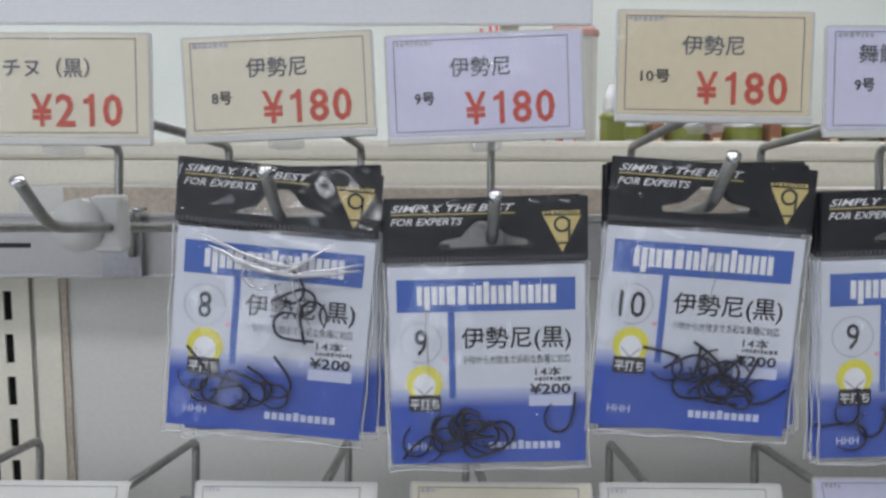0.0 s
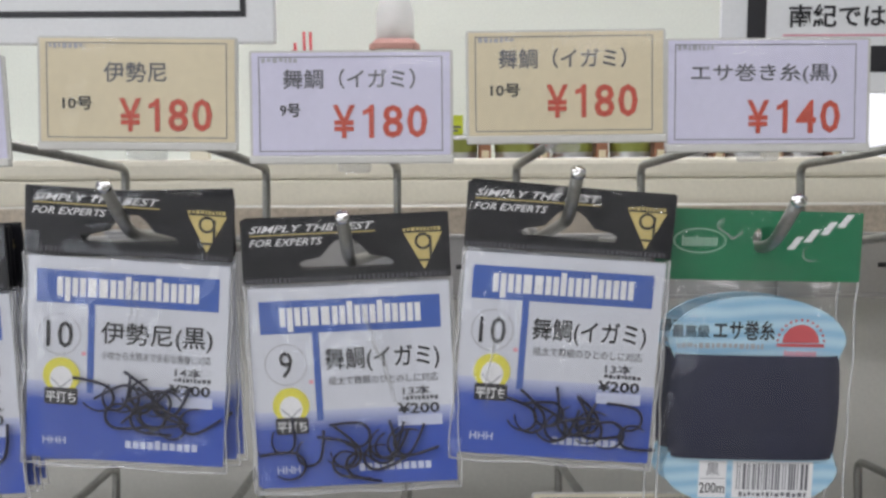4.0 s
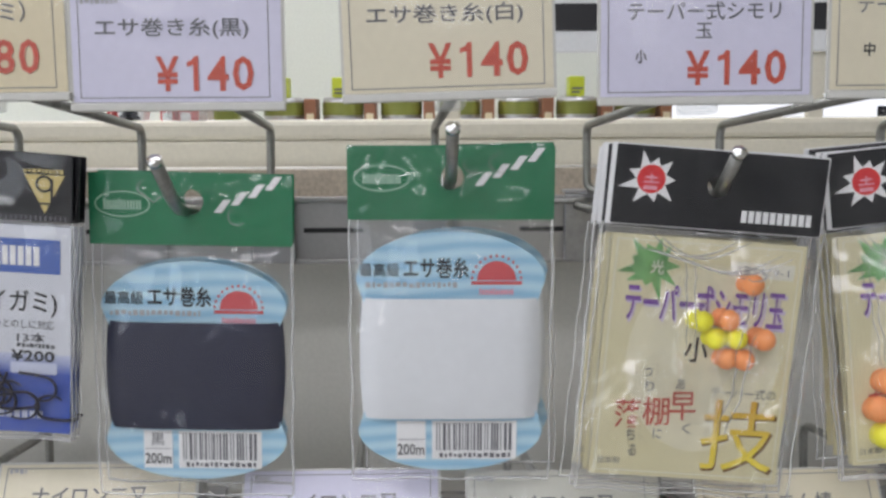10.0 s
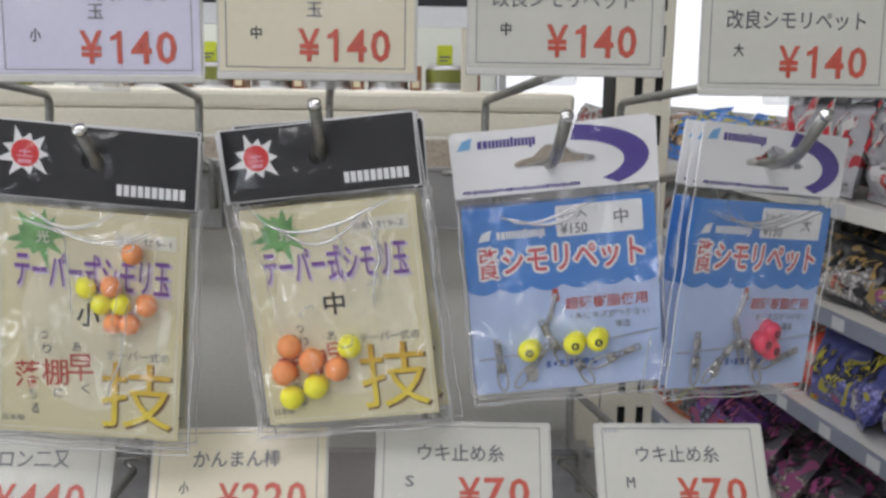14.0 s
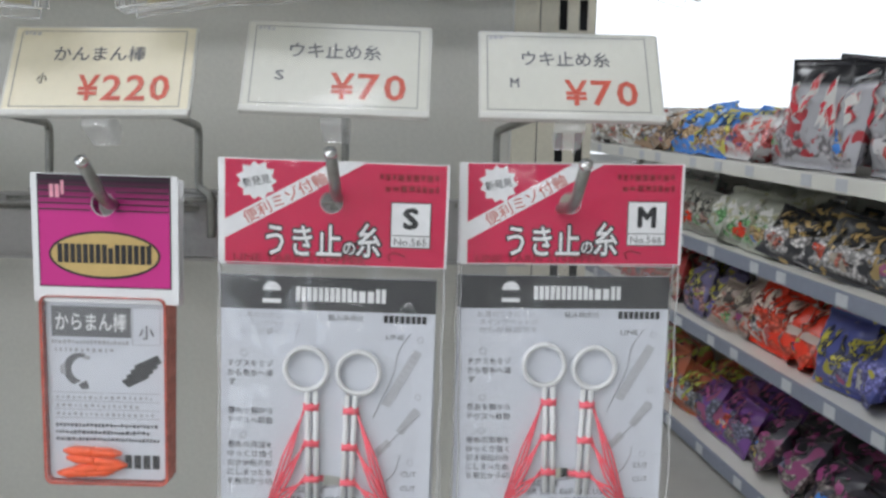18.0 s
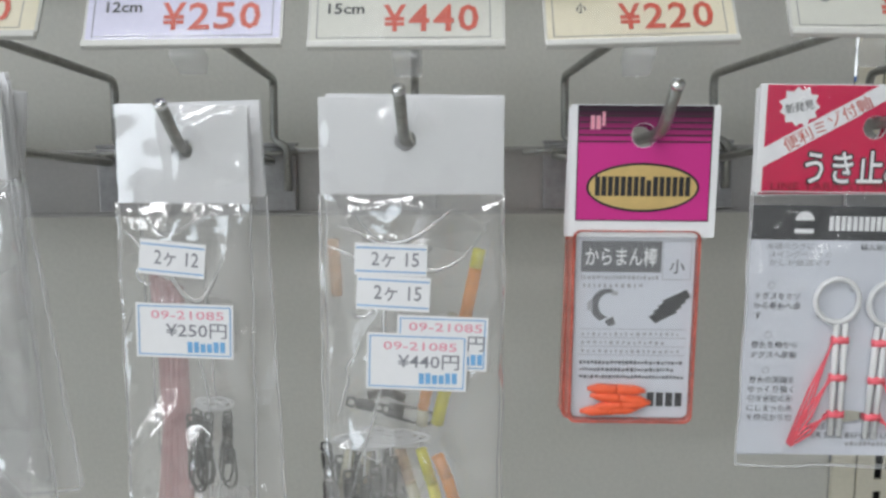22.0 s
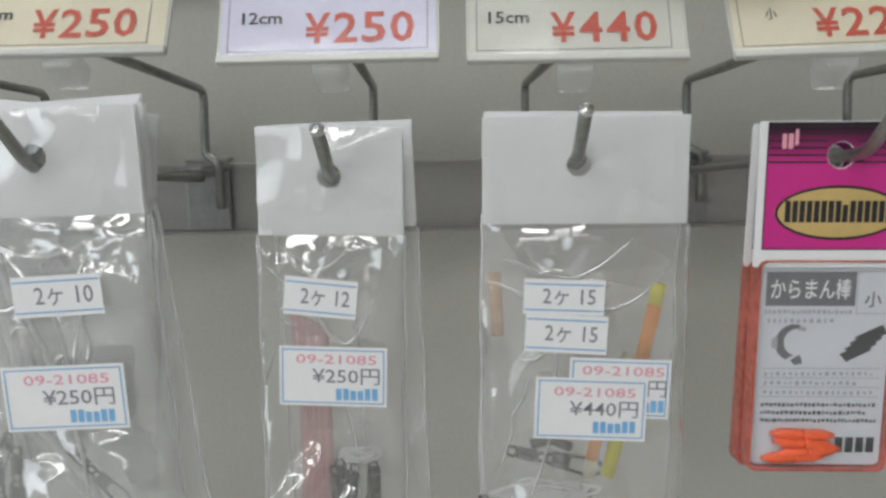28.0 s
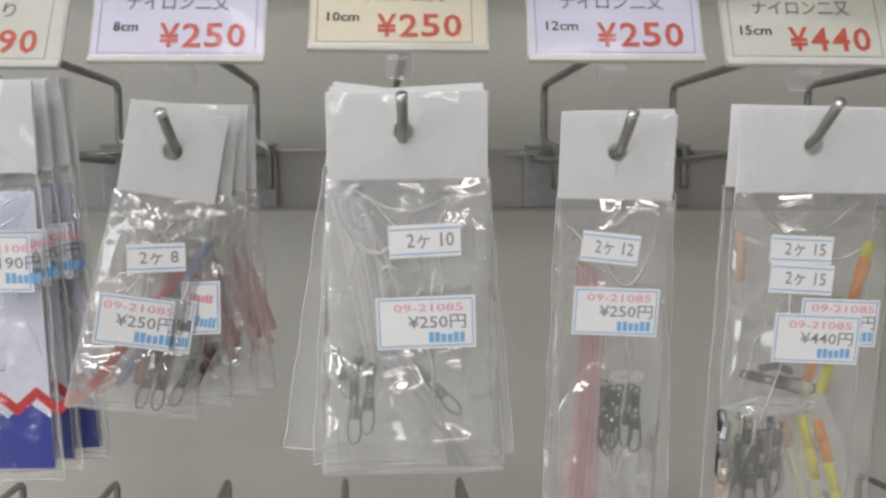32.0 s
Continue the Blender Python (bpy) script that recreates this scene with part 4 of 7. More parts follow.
wm.inputs["A"].default_value, wm.inputs["B"].default_value = (0.30, 0.55, 0.74, 1), (0.50, 0.72, 0.84, 1)
nt_.links.new(wc.outputs["Object"], wv.inputs["Vector"])
nt_.links.new(wv.outputs["Fac"], wm.inputs["Factor"])
nt_.links.new(wm.outputs["Result"], nt_.nodes["Principled BSDF"].inputs["Base Color"])


def yarn(name, col):
    m = mat(name, col, 0.7, 0, 0.03, 60)
    nt = m.node_tree
    w, c, b = nt.nodes.new("ShaderNodeTexWave"), nt.nodes.new("ShaderNodeTexCoord"), nt.nodes.new("ShaderNodeBump")
    w.bands_direction = "Z"
    w.inputs["Scale"].default_value, w.inputs["Distortion"].default_value = 110.0, 2.5
    b.inputs["Strength"].default_value, b.inputs["Distance"].default_value = 0.015, 0.0002
    nt.links.new(c.outputs["Object"], w.inputs["Vector"])
    nt.links.new(w.outputs["Fac"], b.inputs["Height"])
    nt.links.new(b.outputs["Normal"], nt.nodes["Principled BSDF"].inputs["Normal"])
    return m


yarn_black, yarn_white = yarn("black_thread", (0.014, 0.017, 0.046)), yarn("white_thread", (0.76, 0.78, 0.81))


def spool_body(name, w, z0, z1, thick, material, parent, label):
    """Thread wound flat on a card: a cushion with soft edges."""
    nx, nz, verts, faces = 18, 12, [], []
    for side in (-1, 1):
        for j in range(nz + 1):
            for i in range(nx + 1):
                u, v = 2 * i / nx - 1, 2 * j / nz - 1
                k = (1 - abs(u) ** 4) ** 0.5 * (1 - 0.35 * abs(v) ** 3)
                ww = w * (1 + 0.04 * (1 - v * v))
                verts.append((u * ww * MM, (1.0 + side * thick * k) * MM, (z0 + (z1 - z0) * (v + 1) / 2) * MM))
    for s in (0, 1):
        o = s * (nx + 1) * (nz + 1)
        for j in range(nz):
            for i in range(nx):
                a = o + j * (nx + 1) + i
                q = (a, a + 1, a + nx + 2, a + nx + 1)
                faces.append(q if s == 0 else q[::-1])
    return hung(name, mesh_of(name, verts, faces, material, True), parent, label)


def barcode(x0, x1, z0, z1, y, parent, seed):
    rng, polys, x = random.Random(seed), [], x0
    while x < x1:
        w = rng.choice((0.3, 0.3, 0.6, 0.9))
        polys.append(rect(x, min(x1, x + w), z0, z1))
        x += w + rng.choice((0.3, 0.6, 0.6, 0.9))
    flat("barcode", polys, y, ink_grey, parent)


def thread_packet(x, z, tilt, up, colour, tint, label, seed, behind, y, low, t0, t1):
    """Bait thread: a green header, a lobed blue card wound with thread. low shifts the print; t0, t1 are the thread's ends."""
    root = thing("thread_packet", at_hole(x, z, tilt, y), label, "bait thread packet", "bait thread packets")
    head = sheet("header", round_rect(-32.2, 32.2, -14 + up, 9 + up, 0.5), [disc(0, 0, 4.0, n=20)], -0.6, 0.5, green_card, root, "green folded header card")
    flat("oval", ring(-21.5, -1 + up, 8.8, 0.45, 30, 4.2), -0.8, mat_pale_green, head, "pale oval outline")
    mark("brand_mark", -27.5, -15.5, -2.8 + up, 0.8 + up, "bixbixix", -0.8, mat_pale_green, head)
    for k in range(4):
        bx, bz = 7.3 + 5.4 * k, -3.4 + 2.5 * k + up
        flat("slanted_stripe", [[(bx, bz), (bx + 2.5, bz), (bx + 5.7, bz + 4.3), (bx + 3.2, bz + 4.3)]], -0.8, ink_white, head)
    pouch("header_film", -32.2, 32.2, -14 + up, 9 + up, -1.2, 0.8, gloss_wrap if seed == 22 else wrap_film, head, "clear lamination", seed, 0.5, 10, 6)
    outer = [(-27, t0 - 3)] + disc(0, -31.5 + low, 30, 15.5, 22, 180, 0)[0:] + [(27, t0 - 3), (27, t1 + 4)] + disc(0, t1 - 4.0, 29.8, 14.0, 22, 0, -180) + [(-27, t1 + 4)]
    spool = sheet("spool_card", outer[::-1], [], 0.6, 0.8, wave_m, root, "pale blue card with a wave print")
    words("spool_text", "最高級", -22.5, -28.2 + low, 12.6, 4.4, 0.4, ink, spool, 0.01)
    words("spool_text", "エサ巻糸", -4.6, -27.6 + low, 20.5, 6.6, 0.4, ink, spool, 0.02)
    bars("small_print", -27, 2, -34.0 + low, -32.2 + low, 0.4, ink_pale, spool, seed)
    flat("sun", [disc(14.5, -31.6 + low, 6.2, 6.2, 20, 0, 180)], 0.4, sun_red, spool, "red half-sun emblem")
    flat("sun_base", [rect(6.5, 22.5, -33.0 + low, -31.9 + low)], 0.4, sun_red, spool)
    flat("sun_ray", [disc(14.5 + 7.8 * math.cos(radians(a)), -31.6 + low + 7.8 * math.sin(radians(a)), 0.5, n=6) for a in range(6, 180, 14)], 0.4, sun_red, spool)
    mark("brand_mark", 9, 20, -36.2 + low, -34.2 + low, "bixbixix", 0.4, ink_pink, spool)
    spool_body("thread", 28, t1, t0, 4.2, tint, root, label.split()[0] + " thread wound in a flat cushion")
    flat("white_label", [rect(-17.5, -8.0, t1 - 14.2, t1 - 1.2), rect(-6.0, 21.5, t1 - 14.2, t1 - 1.2)], 0.35, paper_white, spool)
    if colour:
        words("colour_name", colour, -12.8, t1 - 4.2, 4.4, 4.4, 0.2, ink_grey, spool)
    flat("label_rule", [rect(-17.0, -8.5, t1 - 7.6, t1 - 7.3)], 0.2, ink_pale, spool)
    words("length", "200m", -12.8, t1 - 10.8, 8.6, 3.8, 0.2, ink, spool, 0.01)
    barcode(-4.5, 20.0, t1 - 11.2, t1 - 2.0, 0.2, spool, 4)
    bars("digits", -3.5, 19.5, t1 - 13.6, t1 - 12.0, 0.2, ink_grey, spool, 9, 0.4)
    pouch("bag_front", -31.8, 31.8, -98, -14 + up, -1.8, 6.0, clear_film, root, "clear plastic bag front", seed, 0.6, 18, 26)
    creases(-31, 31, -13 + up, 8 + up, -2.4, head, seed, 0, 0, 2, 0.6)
    bag_edges(-31.8, 31.8, -98, -14 + up, root, seed, 0.00035)
    pouch("bag_back", -31.8, 31.8, -98, -14 + up, 3.0, -3.0, clear_film, root, "clear plastic bag back", seed + 1, 0.6)
    stack(root, behind, seed, 11.0, 1.5, 0.3, 1.5)
    return root


thread_packet(0.2886, 1.3765, 1.4, 0.0, "黒", yarn_black, "black bait thread on a blue card in a green-headed packet", 21, 1, 0.319, -3.4, -39.2, -75.0)
thread_packet(0.3712, 1.3842, 0.4, 0.8, "", yarn_white, "white bait thread on a blue card in a green-headed packet", 22, 1, 0.312, -1.0, -38.2, -77.6)

# -- float beads --
beige_m = fade("beige_gold_print", (0.75, 0.69, 0.45), (0.72, 0.66, 0.41), -90, -20)
beige_mid = mat("pale_gold_print", (0.78, 0.73, 0.53), 0.4)
leaf_green = mat("green_burst_print", (0.17, 0.40, 0.14), 0.4, 0, 0.3, 90)
gold_kanji = fade("gold_letter_print", (0.70, 0.40, 0.03), (0.88, 0.70, 0.06), -84, -68)
bead_orange = mat("orange_float_bead", (1.0, 0.37, 0.13), 0.5, 0, 0.03, 120)
bead_yellow = mat("yellow_float_bead", (1.0, 0.95, 0.05), 0.5, 0, 0.05, 120)
bead_pink = mat("pink_red_bead", (0.75, 0.06, 0.12), 0.4)


def ball(name, cx, cy, cz, r, material, parent, hole=None, squash=1.0):
    bm = bmesh.new()
    bmesh.ops.create_uvsphere(bm, u_segments=16, v_segments=10, radius=r * MM, matrix=Matrix.Translation((cx * MM, cy * MM, cz * MM)) @ Matrix.Diagonal((1, squash, 1, 1)))
    ob = part(name, bm, material, parent, smooth=True)
    if hole:
        flat("bead_hole", [disc(cx, cz, r * 0.36, n=14)], cy - r * squash * 0.97, hole, ob, "dark hole of the bead")
    return ob


def bead_packet(x, z, tilt, size_word, code, beads, label, seed, behind, y, yaw=0.0):
    root = thing("bead_packet", at_hole(x, z, tilt, y, yaw), label, "float bead packet", "float bead packets")
    sheet("header_edge", round_rect(-33.2, 33.0, -13.6, 10.8, 0.5), [disc(0, 0, 4.0, n=20)], -0.3, 0.5, paper_white, root, "white edge of the folded header")
    head = sheet("header", round_rect(-31.8, 32.4, -13.2, 10.4, 0.4), [disc(0, 0, 3.6, n=20)], -0.8, 0.4, black_card, root, "black header card")
    flat("burst", [star(-20.8, 0.6, 4.6, 10.5, 9, 3, 0.4)], -1.0, ink_white, head, "white starburst")
    flat("burst_disc", [disc(-20.8, 0.6, 4.3)], -1.12, red_m, head, "red disc")
    flat("burst_mark", [rect(-23.2, -18.4, -0.6, -0.1), rect(-22.6, -19.0, 0.8, 1.4), rect(-21.1, -20.5, -0.6, 2.2), rect(-23.0, -18.8, -2.6, -1.4)], -1.22, ink_pink, head)
    mark("brand_mark", 7.5, 29.5, -10.4, -6.8, "XXXXX", -1.0, ink_white, head)
    pouch("header_film", -32, 32.4, -13, 10.4, -1.4, 0.7, wrap_film, head, "clear lamination", seed, 0.5, 10, 6)
    card = sheet("card", rect(-30.0, 30.0, -93.0, -16.5), [], 0.8, 0.5, beige_m, root, "beige and gold printed card")
    flat("card_glow", [disc(2, -54, 24, 30, 32)], 0.66, beige_mid, card)
    flat("card_border", outline(-28.6, 28.6, -91.6, -17.8, 0.4), 0.55, mat_cream_ink, card)
    flat("green_burst", [star(-17.5, -25.5, 5.2, 13.0, 11, 9, 0.55)], 0.5, leaf_green, card, "green starburst")
    words("burst_text", "光", -15.5, -26.0, 4.2, 4.2, 0.35, mat_cream_ink, card, 0.01)
    flat("code_label", [rect(7.0, 27.0, -27.5, -22.6)], 0.45, mat_cream_ink, card)
    words("code", "品番", 10.8, -25.1, 5.0, 2.4, 0.3, ink_grey, card)
    words("code", code, 20.5, -25.1, 9.5, 2.4, 0.3, ink_grey, card)
    words("title_back", "テーパー式シモリ玉", 1.3, -37.8, 50.0, 13.0, 0.42, mat_lilac_ink, card, 0.012)
    words("title", "テーパー式シモリ玉", 0.5, -37.0, 49.5, 12.6, 0.3, ink_purple, card, 0.016)
    flat("size_oval", [disc(-1.5, -50.8, 11, 6.0)], 0.42, beige_mid, card)
    words("size", size_word, -1.5 if size_word == "中" else -0.5, -51.0, 7.4, 8.0, 0.3, ink, card, 0.02)
    for s, sx, sz, h in (("つ", -14.6, -59.0, 2.6), ("り", -13.6, -63.6, 3.4), ("あ", -4.0, -62.2, 3.4), ("く", -0.8, -76.4, 3.4), ("に", -9.6, -78.6, 3.2), ("ち", -18.0, -79.5, 3.6), ("る", -17.0, -84.6, 3.6)):
        words("small_text", s, sx, sz, 2.8, h, 0.3, ink_grey, card)
    for s, sx, sz in (("落", -19.5, -72.6), ("棚", -10.8, -71.4), ("早", -2.6, -69.2)):
        words("red_text", s, sx, sz, 8.4, 9.2, 0.3, mat_brick, card, 0.006, turn=4)
    words("lead_text", "テーパー式の", 16.0, -64.0, 20.5, 3.4, 0.3, ink_grey, card)
    words("big_text_back", "技", 16.6, -78.4, 24.0, 23.5, 0.42, mat_brown, card, 0.0)
    words("big_text", "技", 16.0, -77.8, 23.4, 22.9, 0.3, gold_kanji, card, 0.0)
    words("origin", "日本製", -24.0, -88.2, 7.0, 2.2, 0.3, ink_grey, card)
    for k, (bx, bz, r, hue) in enumerate(beads):
        ball("bead", bx, -2.2 - (k % 3) * 0.4, bz, r, bead_yellow if hue else bead_orange, root, squash=0.9)
    pouch("bag_front", -33.5, 33.5, -97.5, -13.0, -3.0, 4.5, soft_clear, root, "clear crinkled bag front", seed, 1.6, 24, 34, 0.03)
    bag_edges(-33.8, 33.8, -97.5, -13, root, seed)
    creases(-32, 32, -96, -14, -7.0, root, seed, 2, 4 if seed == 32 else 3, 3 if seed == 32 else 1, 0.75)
    stack(root, behind, seed, 4.2, 1.8, 0.8, 2.4)
    return root


B1 = [(13.6, -29.0, 3.4, 0), (-0.6, -41.3, 3.3, 1), (7.4, -40.3, 3.3, 0), (4.2, -46.5, 3.3, 1), (10.6, -46.0, 3.3, 1), (19.0, -45.7, 3.4, 0), (8.3, -52.6, 3.3, 0), (13.6, -52.5, 3.3, 0)]
B2 = [(-18.5, -64.2, 4.2, 0), (-21.5, -73.3, 4.3, 0), (-11.5, -69.8, 4.2, 0), (-3.1, -73.6, 4.2, 0), (2.2, -66.0, 4.0, 1), (-11.1, -79.0, 4.2, 1), (-20.1, -82.4, 4.2, 1)]
bead_packet(0.4514, 1.3818, 4.8, "小", "セ9-1", B1, "black-headed packet of small orange and yellow float beads", 31, 3, 0.302, 1.0)
bead_packet(0.5216, 1.3840, -7.0, "中", "セ9-2", B2, "black-headed packet of medium orange and yellow float beads", 32, 4, 0.311, -6.0)

# -- swivel beads --
title_red = mat("faded_crimson_print", (0.66, 0.10, 0.12), 0.4)
sea_blue = mat("bright_blue_print", (0.06, 0.24, 0.66), 0.35)
sea_pale = mat("pale_blue_print", (0.48, 0.59, 0.86), 0.35, 0, 0.05, 30)
swoosh_m = mat("violet_print", (0.09, 0.06, 0.30), 0.35)


def swivel_packet(x, z, tilt, size_word, bead_mat, beads, label, seed, behind, y, yaw):
    root = thing("swivel_bead_packet", at_hole(x, z, tilt, y, yaw), label, "swivel bead packet", "swivel bead packets")
    slot = [(px * 0.95, pz * 0.9 - 0.5) for px, pz in euro_slot(14.0, 3.0, 5.0)]
    head = sheet("header", round_rect(-35, 35, -12.0, 10.2, 0.8), [slot], -0.6, 0.5, paper_white, root, "white folded header card")
    outer_arc = [(35 * math.sin(radians(a)) * 0.86 + 2, 12 * math.cos(radians(a)) * 1.0 - 2.0) for a in range(10, 150, 10)]
    inner_arc = [(27 * math.sin(radians(a)) * 0.80 + 2, 10.5 * math.cos(radians(a)) * 0.75 - 3.0) for a in range(10, 150, 10)]
    flat("swoosh", [(outer_arc[k], inner_arc[k], inner_arc[k + 1], outer_arc[k + 1]) for k in range(len(outer_arc) - 1)], -0.8, swoosh_m, head, "violet curved stripe")
    mark("brand_mark", -26, -6, 4.4, 7.6, "wxxxbxpi", -0.8, swoosh_m, head)
    flat("brand_fin", [[(-33, 4.2), (-28.6, 4.6), (-27.6, 8.4), (-31, 7.4)]], -0.8, ink_cyan, head)
    bars("tag_line", -32, 8, -10.8, -9.6, -0.8, swoosh_m, head, 15, 0.25)
    pouch("header_film", -35, 35, -13, 10.5, -1.2, 0.5, wrap_film, head, "clear lamination", seed, 0.4, 10, 6)
    card = sheet("card", rect(-33.5, 33.5, -83.5, -16.0), [], 0.8, 0.5, sea_pale, root, "blue printed card with a wavy edge")
    wav = [(-33.5, -16.0), (-33.5, -44.0)] + [(-33.5 + 67 * k / 48, -45.2 + 2.0 * abs(math.sin(math.pi * k / 8)) * -1) for k in range(49)] + [(33.5, -16.0)]
    flat("sea", [wav], 0.62, sea_blue, card)
    mark("brand_mark", -22.0, -5.0, -27.6, -24.4, "wxxxbxpi", 0.4, ink_white, card)
    flat("brand_fin", [[(-28.5, -28.0), (-24.6, -27.6), (-23.6, -24.0), (-27.0, -25.0)]], 0.4, ink_white, card)
    flat("count_label", [round_rect(-1.0, 29.0, -28.5, -17.6, 0.8)], 0.5, paper_white, card)
    words("count", "3ヶ入", 5.0, -20.6, 9.4, 3.4, 0.35, ink_grey, card, 0.01)
    words("list_price", "¥150", 5.0, -25.8, 9.4, 3.8, 0.35, ink_grey, card, 0.01)
    words("size_head", "サ", 12.8, -19.6, 1.8, 1.8, 0.35, ink_pale, card)
    words("size", size_word, 21.5, -23.0, 5.0, 5.2, 0.35, ink_grey, card, 0.01)
    for body, tx, tz, tw, th in (("改", -25.4, -33.0, 6.4, 5.4), ("良", -25.4, -38.6, 6.4, 5.4), ("シモリペット", 4.0, -35.8, 49.0, 9.6)):
        halo("title_back", body, tx, tz, tw, th, 0.36, ink_white, card, 1.0)
        words("title", body, tx, tz, tw, th, 0.24, title_red, card, 0.016)
    words("red_text", "超硬樹脂使用", 14.6, -52.6, 29, 4.4, 0.35, mat_brick, card, 0.012)
    words("small_text", "・糸にキズがつかない", 15.5, -57.4, 28, 2.6, 0.35, ink_grey, card)
    words("small_text", "構造", 20.0, -61.4, 5.4, 2.8, 0.35, ink_grey, card)
    wire("fish_line", [(-32 * MM, 0.2 * MM, -70.5 * MM), (0, 0.2 * MM, -68.5 * MM), (32 * MM, 0.2 * MM, -64.5 * MM)], 0.00025, ink_pale, card, sides=4)
    bars("maker_line", -8, 10, -75.4, -73.0, 0.35, ink_blue, card, 17)
    wire("print_swivel", [(-3 * MM, 0.2 * MM, -48.5 * MM), (-5 * MM, 0.2 * MM, -55 * MM), (-7 * MM, 0.2 * MM, -60 * MM)], 0.0009, ink_pale, card, sides=5)
    flat("print_float", [[(-4.6, -51.6), (-1.6, -51.2), (-2.2, -46.6), (-4.0, -46.8)]], 0.3, mat_brick, card)
    for bx, bz in beads:
        ball("bead", bx, -3.0, bz, 3.9, bead_mat, root, ink, 0.8)
    snaps = ((-24.5, -70.0, 4), (-6.0, -64.0, 25), (2.0, -72.0, 30), (18.0, -72.0, -72), (-12.0, -72.0, -40))
    for k, (sx, sz, tn) in enumerate(snaps):
        snap("snap", sx, -2.0, sz, tn, 0.95, root, nickel_grey)
    flat("bright_blade", [disc(-13.5, -76.5, 2.2, 3.2, 14)], -1.0, chrome, root, "small bright spinner blade")
    pouch("bag_front", -34.8, 34.8, -87.0, -12.0, -3.6, 3.5, soft_clear, root, "clear crinkled bag front", seed, 1.4, 24, 32)
    bag_edges(-34.8, 34.8, -87.0, -12, root, seed)
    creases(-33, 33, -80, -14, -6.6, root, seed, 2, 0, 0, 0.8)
    stack(root, behind, seed, 4.6, 1.5, 0.5, 2.0)
    return root


def snap(name, cx, cy, cz, turn, size, parent, material=None):
    """A barrel swivel with its two eyes and a long safety snap below."""
    c, s = math.cos(radians(turn)), math.sin(radians(turn))

    def put(pts):
        return [((cx + size * (x * c - z * s)) * MM, cy * MM, (cz + size * (x * s + z * c)) * MM) for x, z in pts]

    verts, faces = [], []
    for pts, r, closed in (
        ([(0, 5.6), (0, 5.0), (0, 3.6), (0, 2.4), (0, 1.8)], 0.00135 * size, False),
        ([(0.0, 5.6), (1.1, 6.4), (0.8, 7.8), (-0.8, 7.8), (-1.1, 6.4)], 0.00036 * size, True),
        ([(0.0, 1.8), (1.0, 1.0), (0.7, -0.4), (-0.7, -0.4), (-1.0, 1.0)], 0.00036 * size, True),
        ([(-1.0, -0.6), (-1.5, -4.0), (-1.9, -9.0), (-1.2, -11.6), (0.0, -12.5), (1.2, -11.6), (1.9, -9.0), (1.4, -4.0), (0.8, -0.4)], 0.00036 * size, False),
        ([(-0.75, -1.6), (-0.85, -5.2)], 0.0010 * size, False),
        ([(0.75, -1.6), (0.85, -5.2)], 0.0010 * size, False),
    ):
        v, f = tube_data(put(pts), r, 6, 1.0, closed)
        faces += [tuple(k + len(verts) for k in q) for q in f]
        verts += v
    return hung(name, mesh_of(name, verts, faces, material or swivel_m, True), parent, "dark metal snap swivel")


swivel_packet(0.6008, 1.3838, -6.3, "中", bead_yellow, [(-14.2, -67.6), (1.9, -66.6), (10.1, -66.0)], "white-headed blue packet of yellow swivel beads", 41, 3, 0.318, -2.0)
swivel_packet(0.6805, 1.3828, 6.0, "大", bead_pink, [(9.0, -62.5), (5.5, -66.5), (10.0, -69.0)], "white-headed blue packet of red swivel beads, turned aside", 42, 2, 0.326, 24.0)

# ---- packets that hang on the middle row ----
magenta_m = fade("magenta_print", (0.03, 0.005, 0.02), (0.62, 0.03, 0.26), -4, 8)
ochre_m = mat("ochre_print", (0.62, 0.44, 0.17), 0.4)
case_red = mat("red_translucent_edge", (0.52, 0.12, 0.09), 0.15, 0, 0.3, 60)
case_clear = film("case_lid", 0.06, 0.8, 0.05, 8)
neon_orange = mat("neon_orange_rubber", (0.95, 0.14, 0.05), 0.45, 0, 0.08, 100)
grey_print = mat("grey_print", (0.16, 0.16, 0.17), 0.4)
crimson_m = mat("crimson_print", (0.64, 0.018, 0.088), 0.36, 0, 0.03, 40)
charcoal_m = mat("charcoal_print", (0.055, 0.055, 0.06), 0.38)
neon_pink = mat("neon_pink_thread", (1.0, 0.15, 0.20), 0.5, 0, 0.06, 150)
tube_white = mat("white_translucent_tube", (0.78, 0.78, 0.78), 0.3)
mat_dark_red = mat("dark_red_ink", (0.25, 0.01, 0.02), 0.4)
film_blue = mat("sticker_blue_line", (0.12, 0.36, 0.66), 0.45)


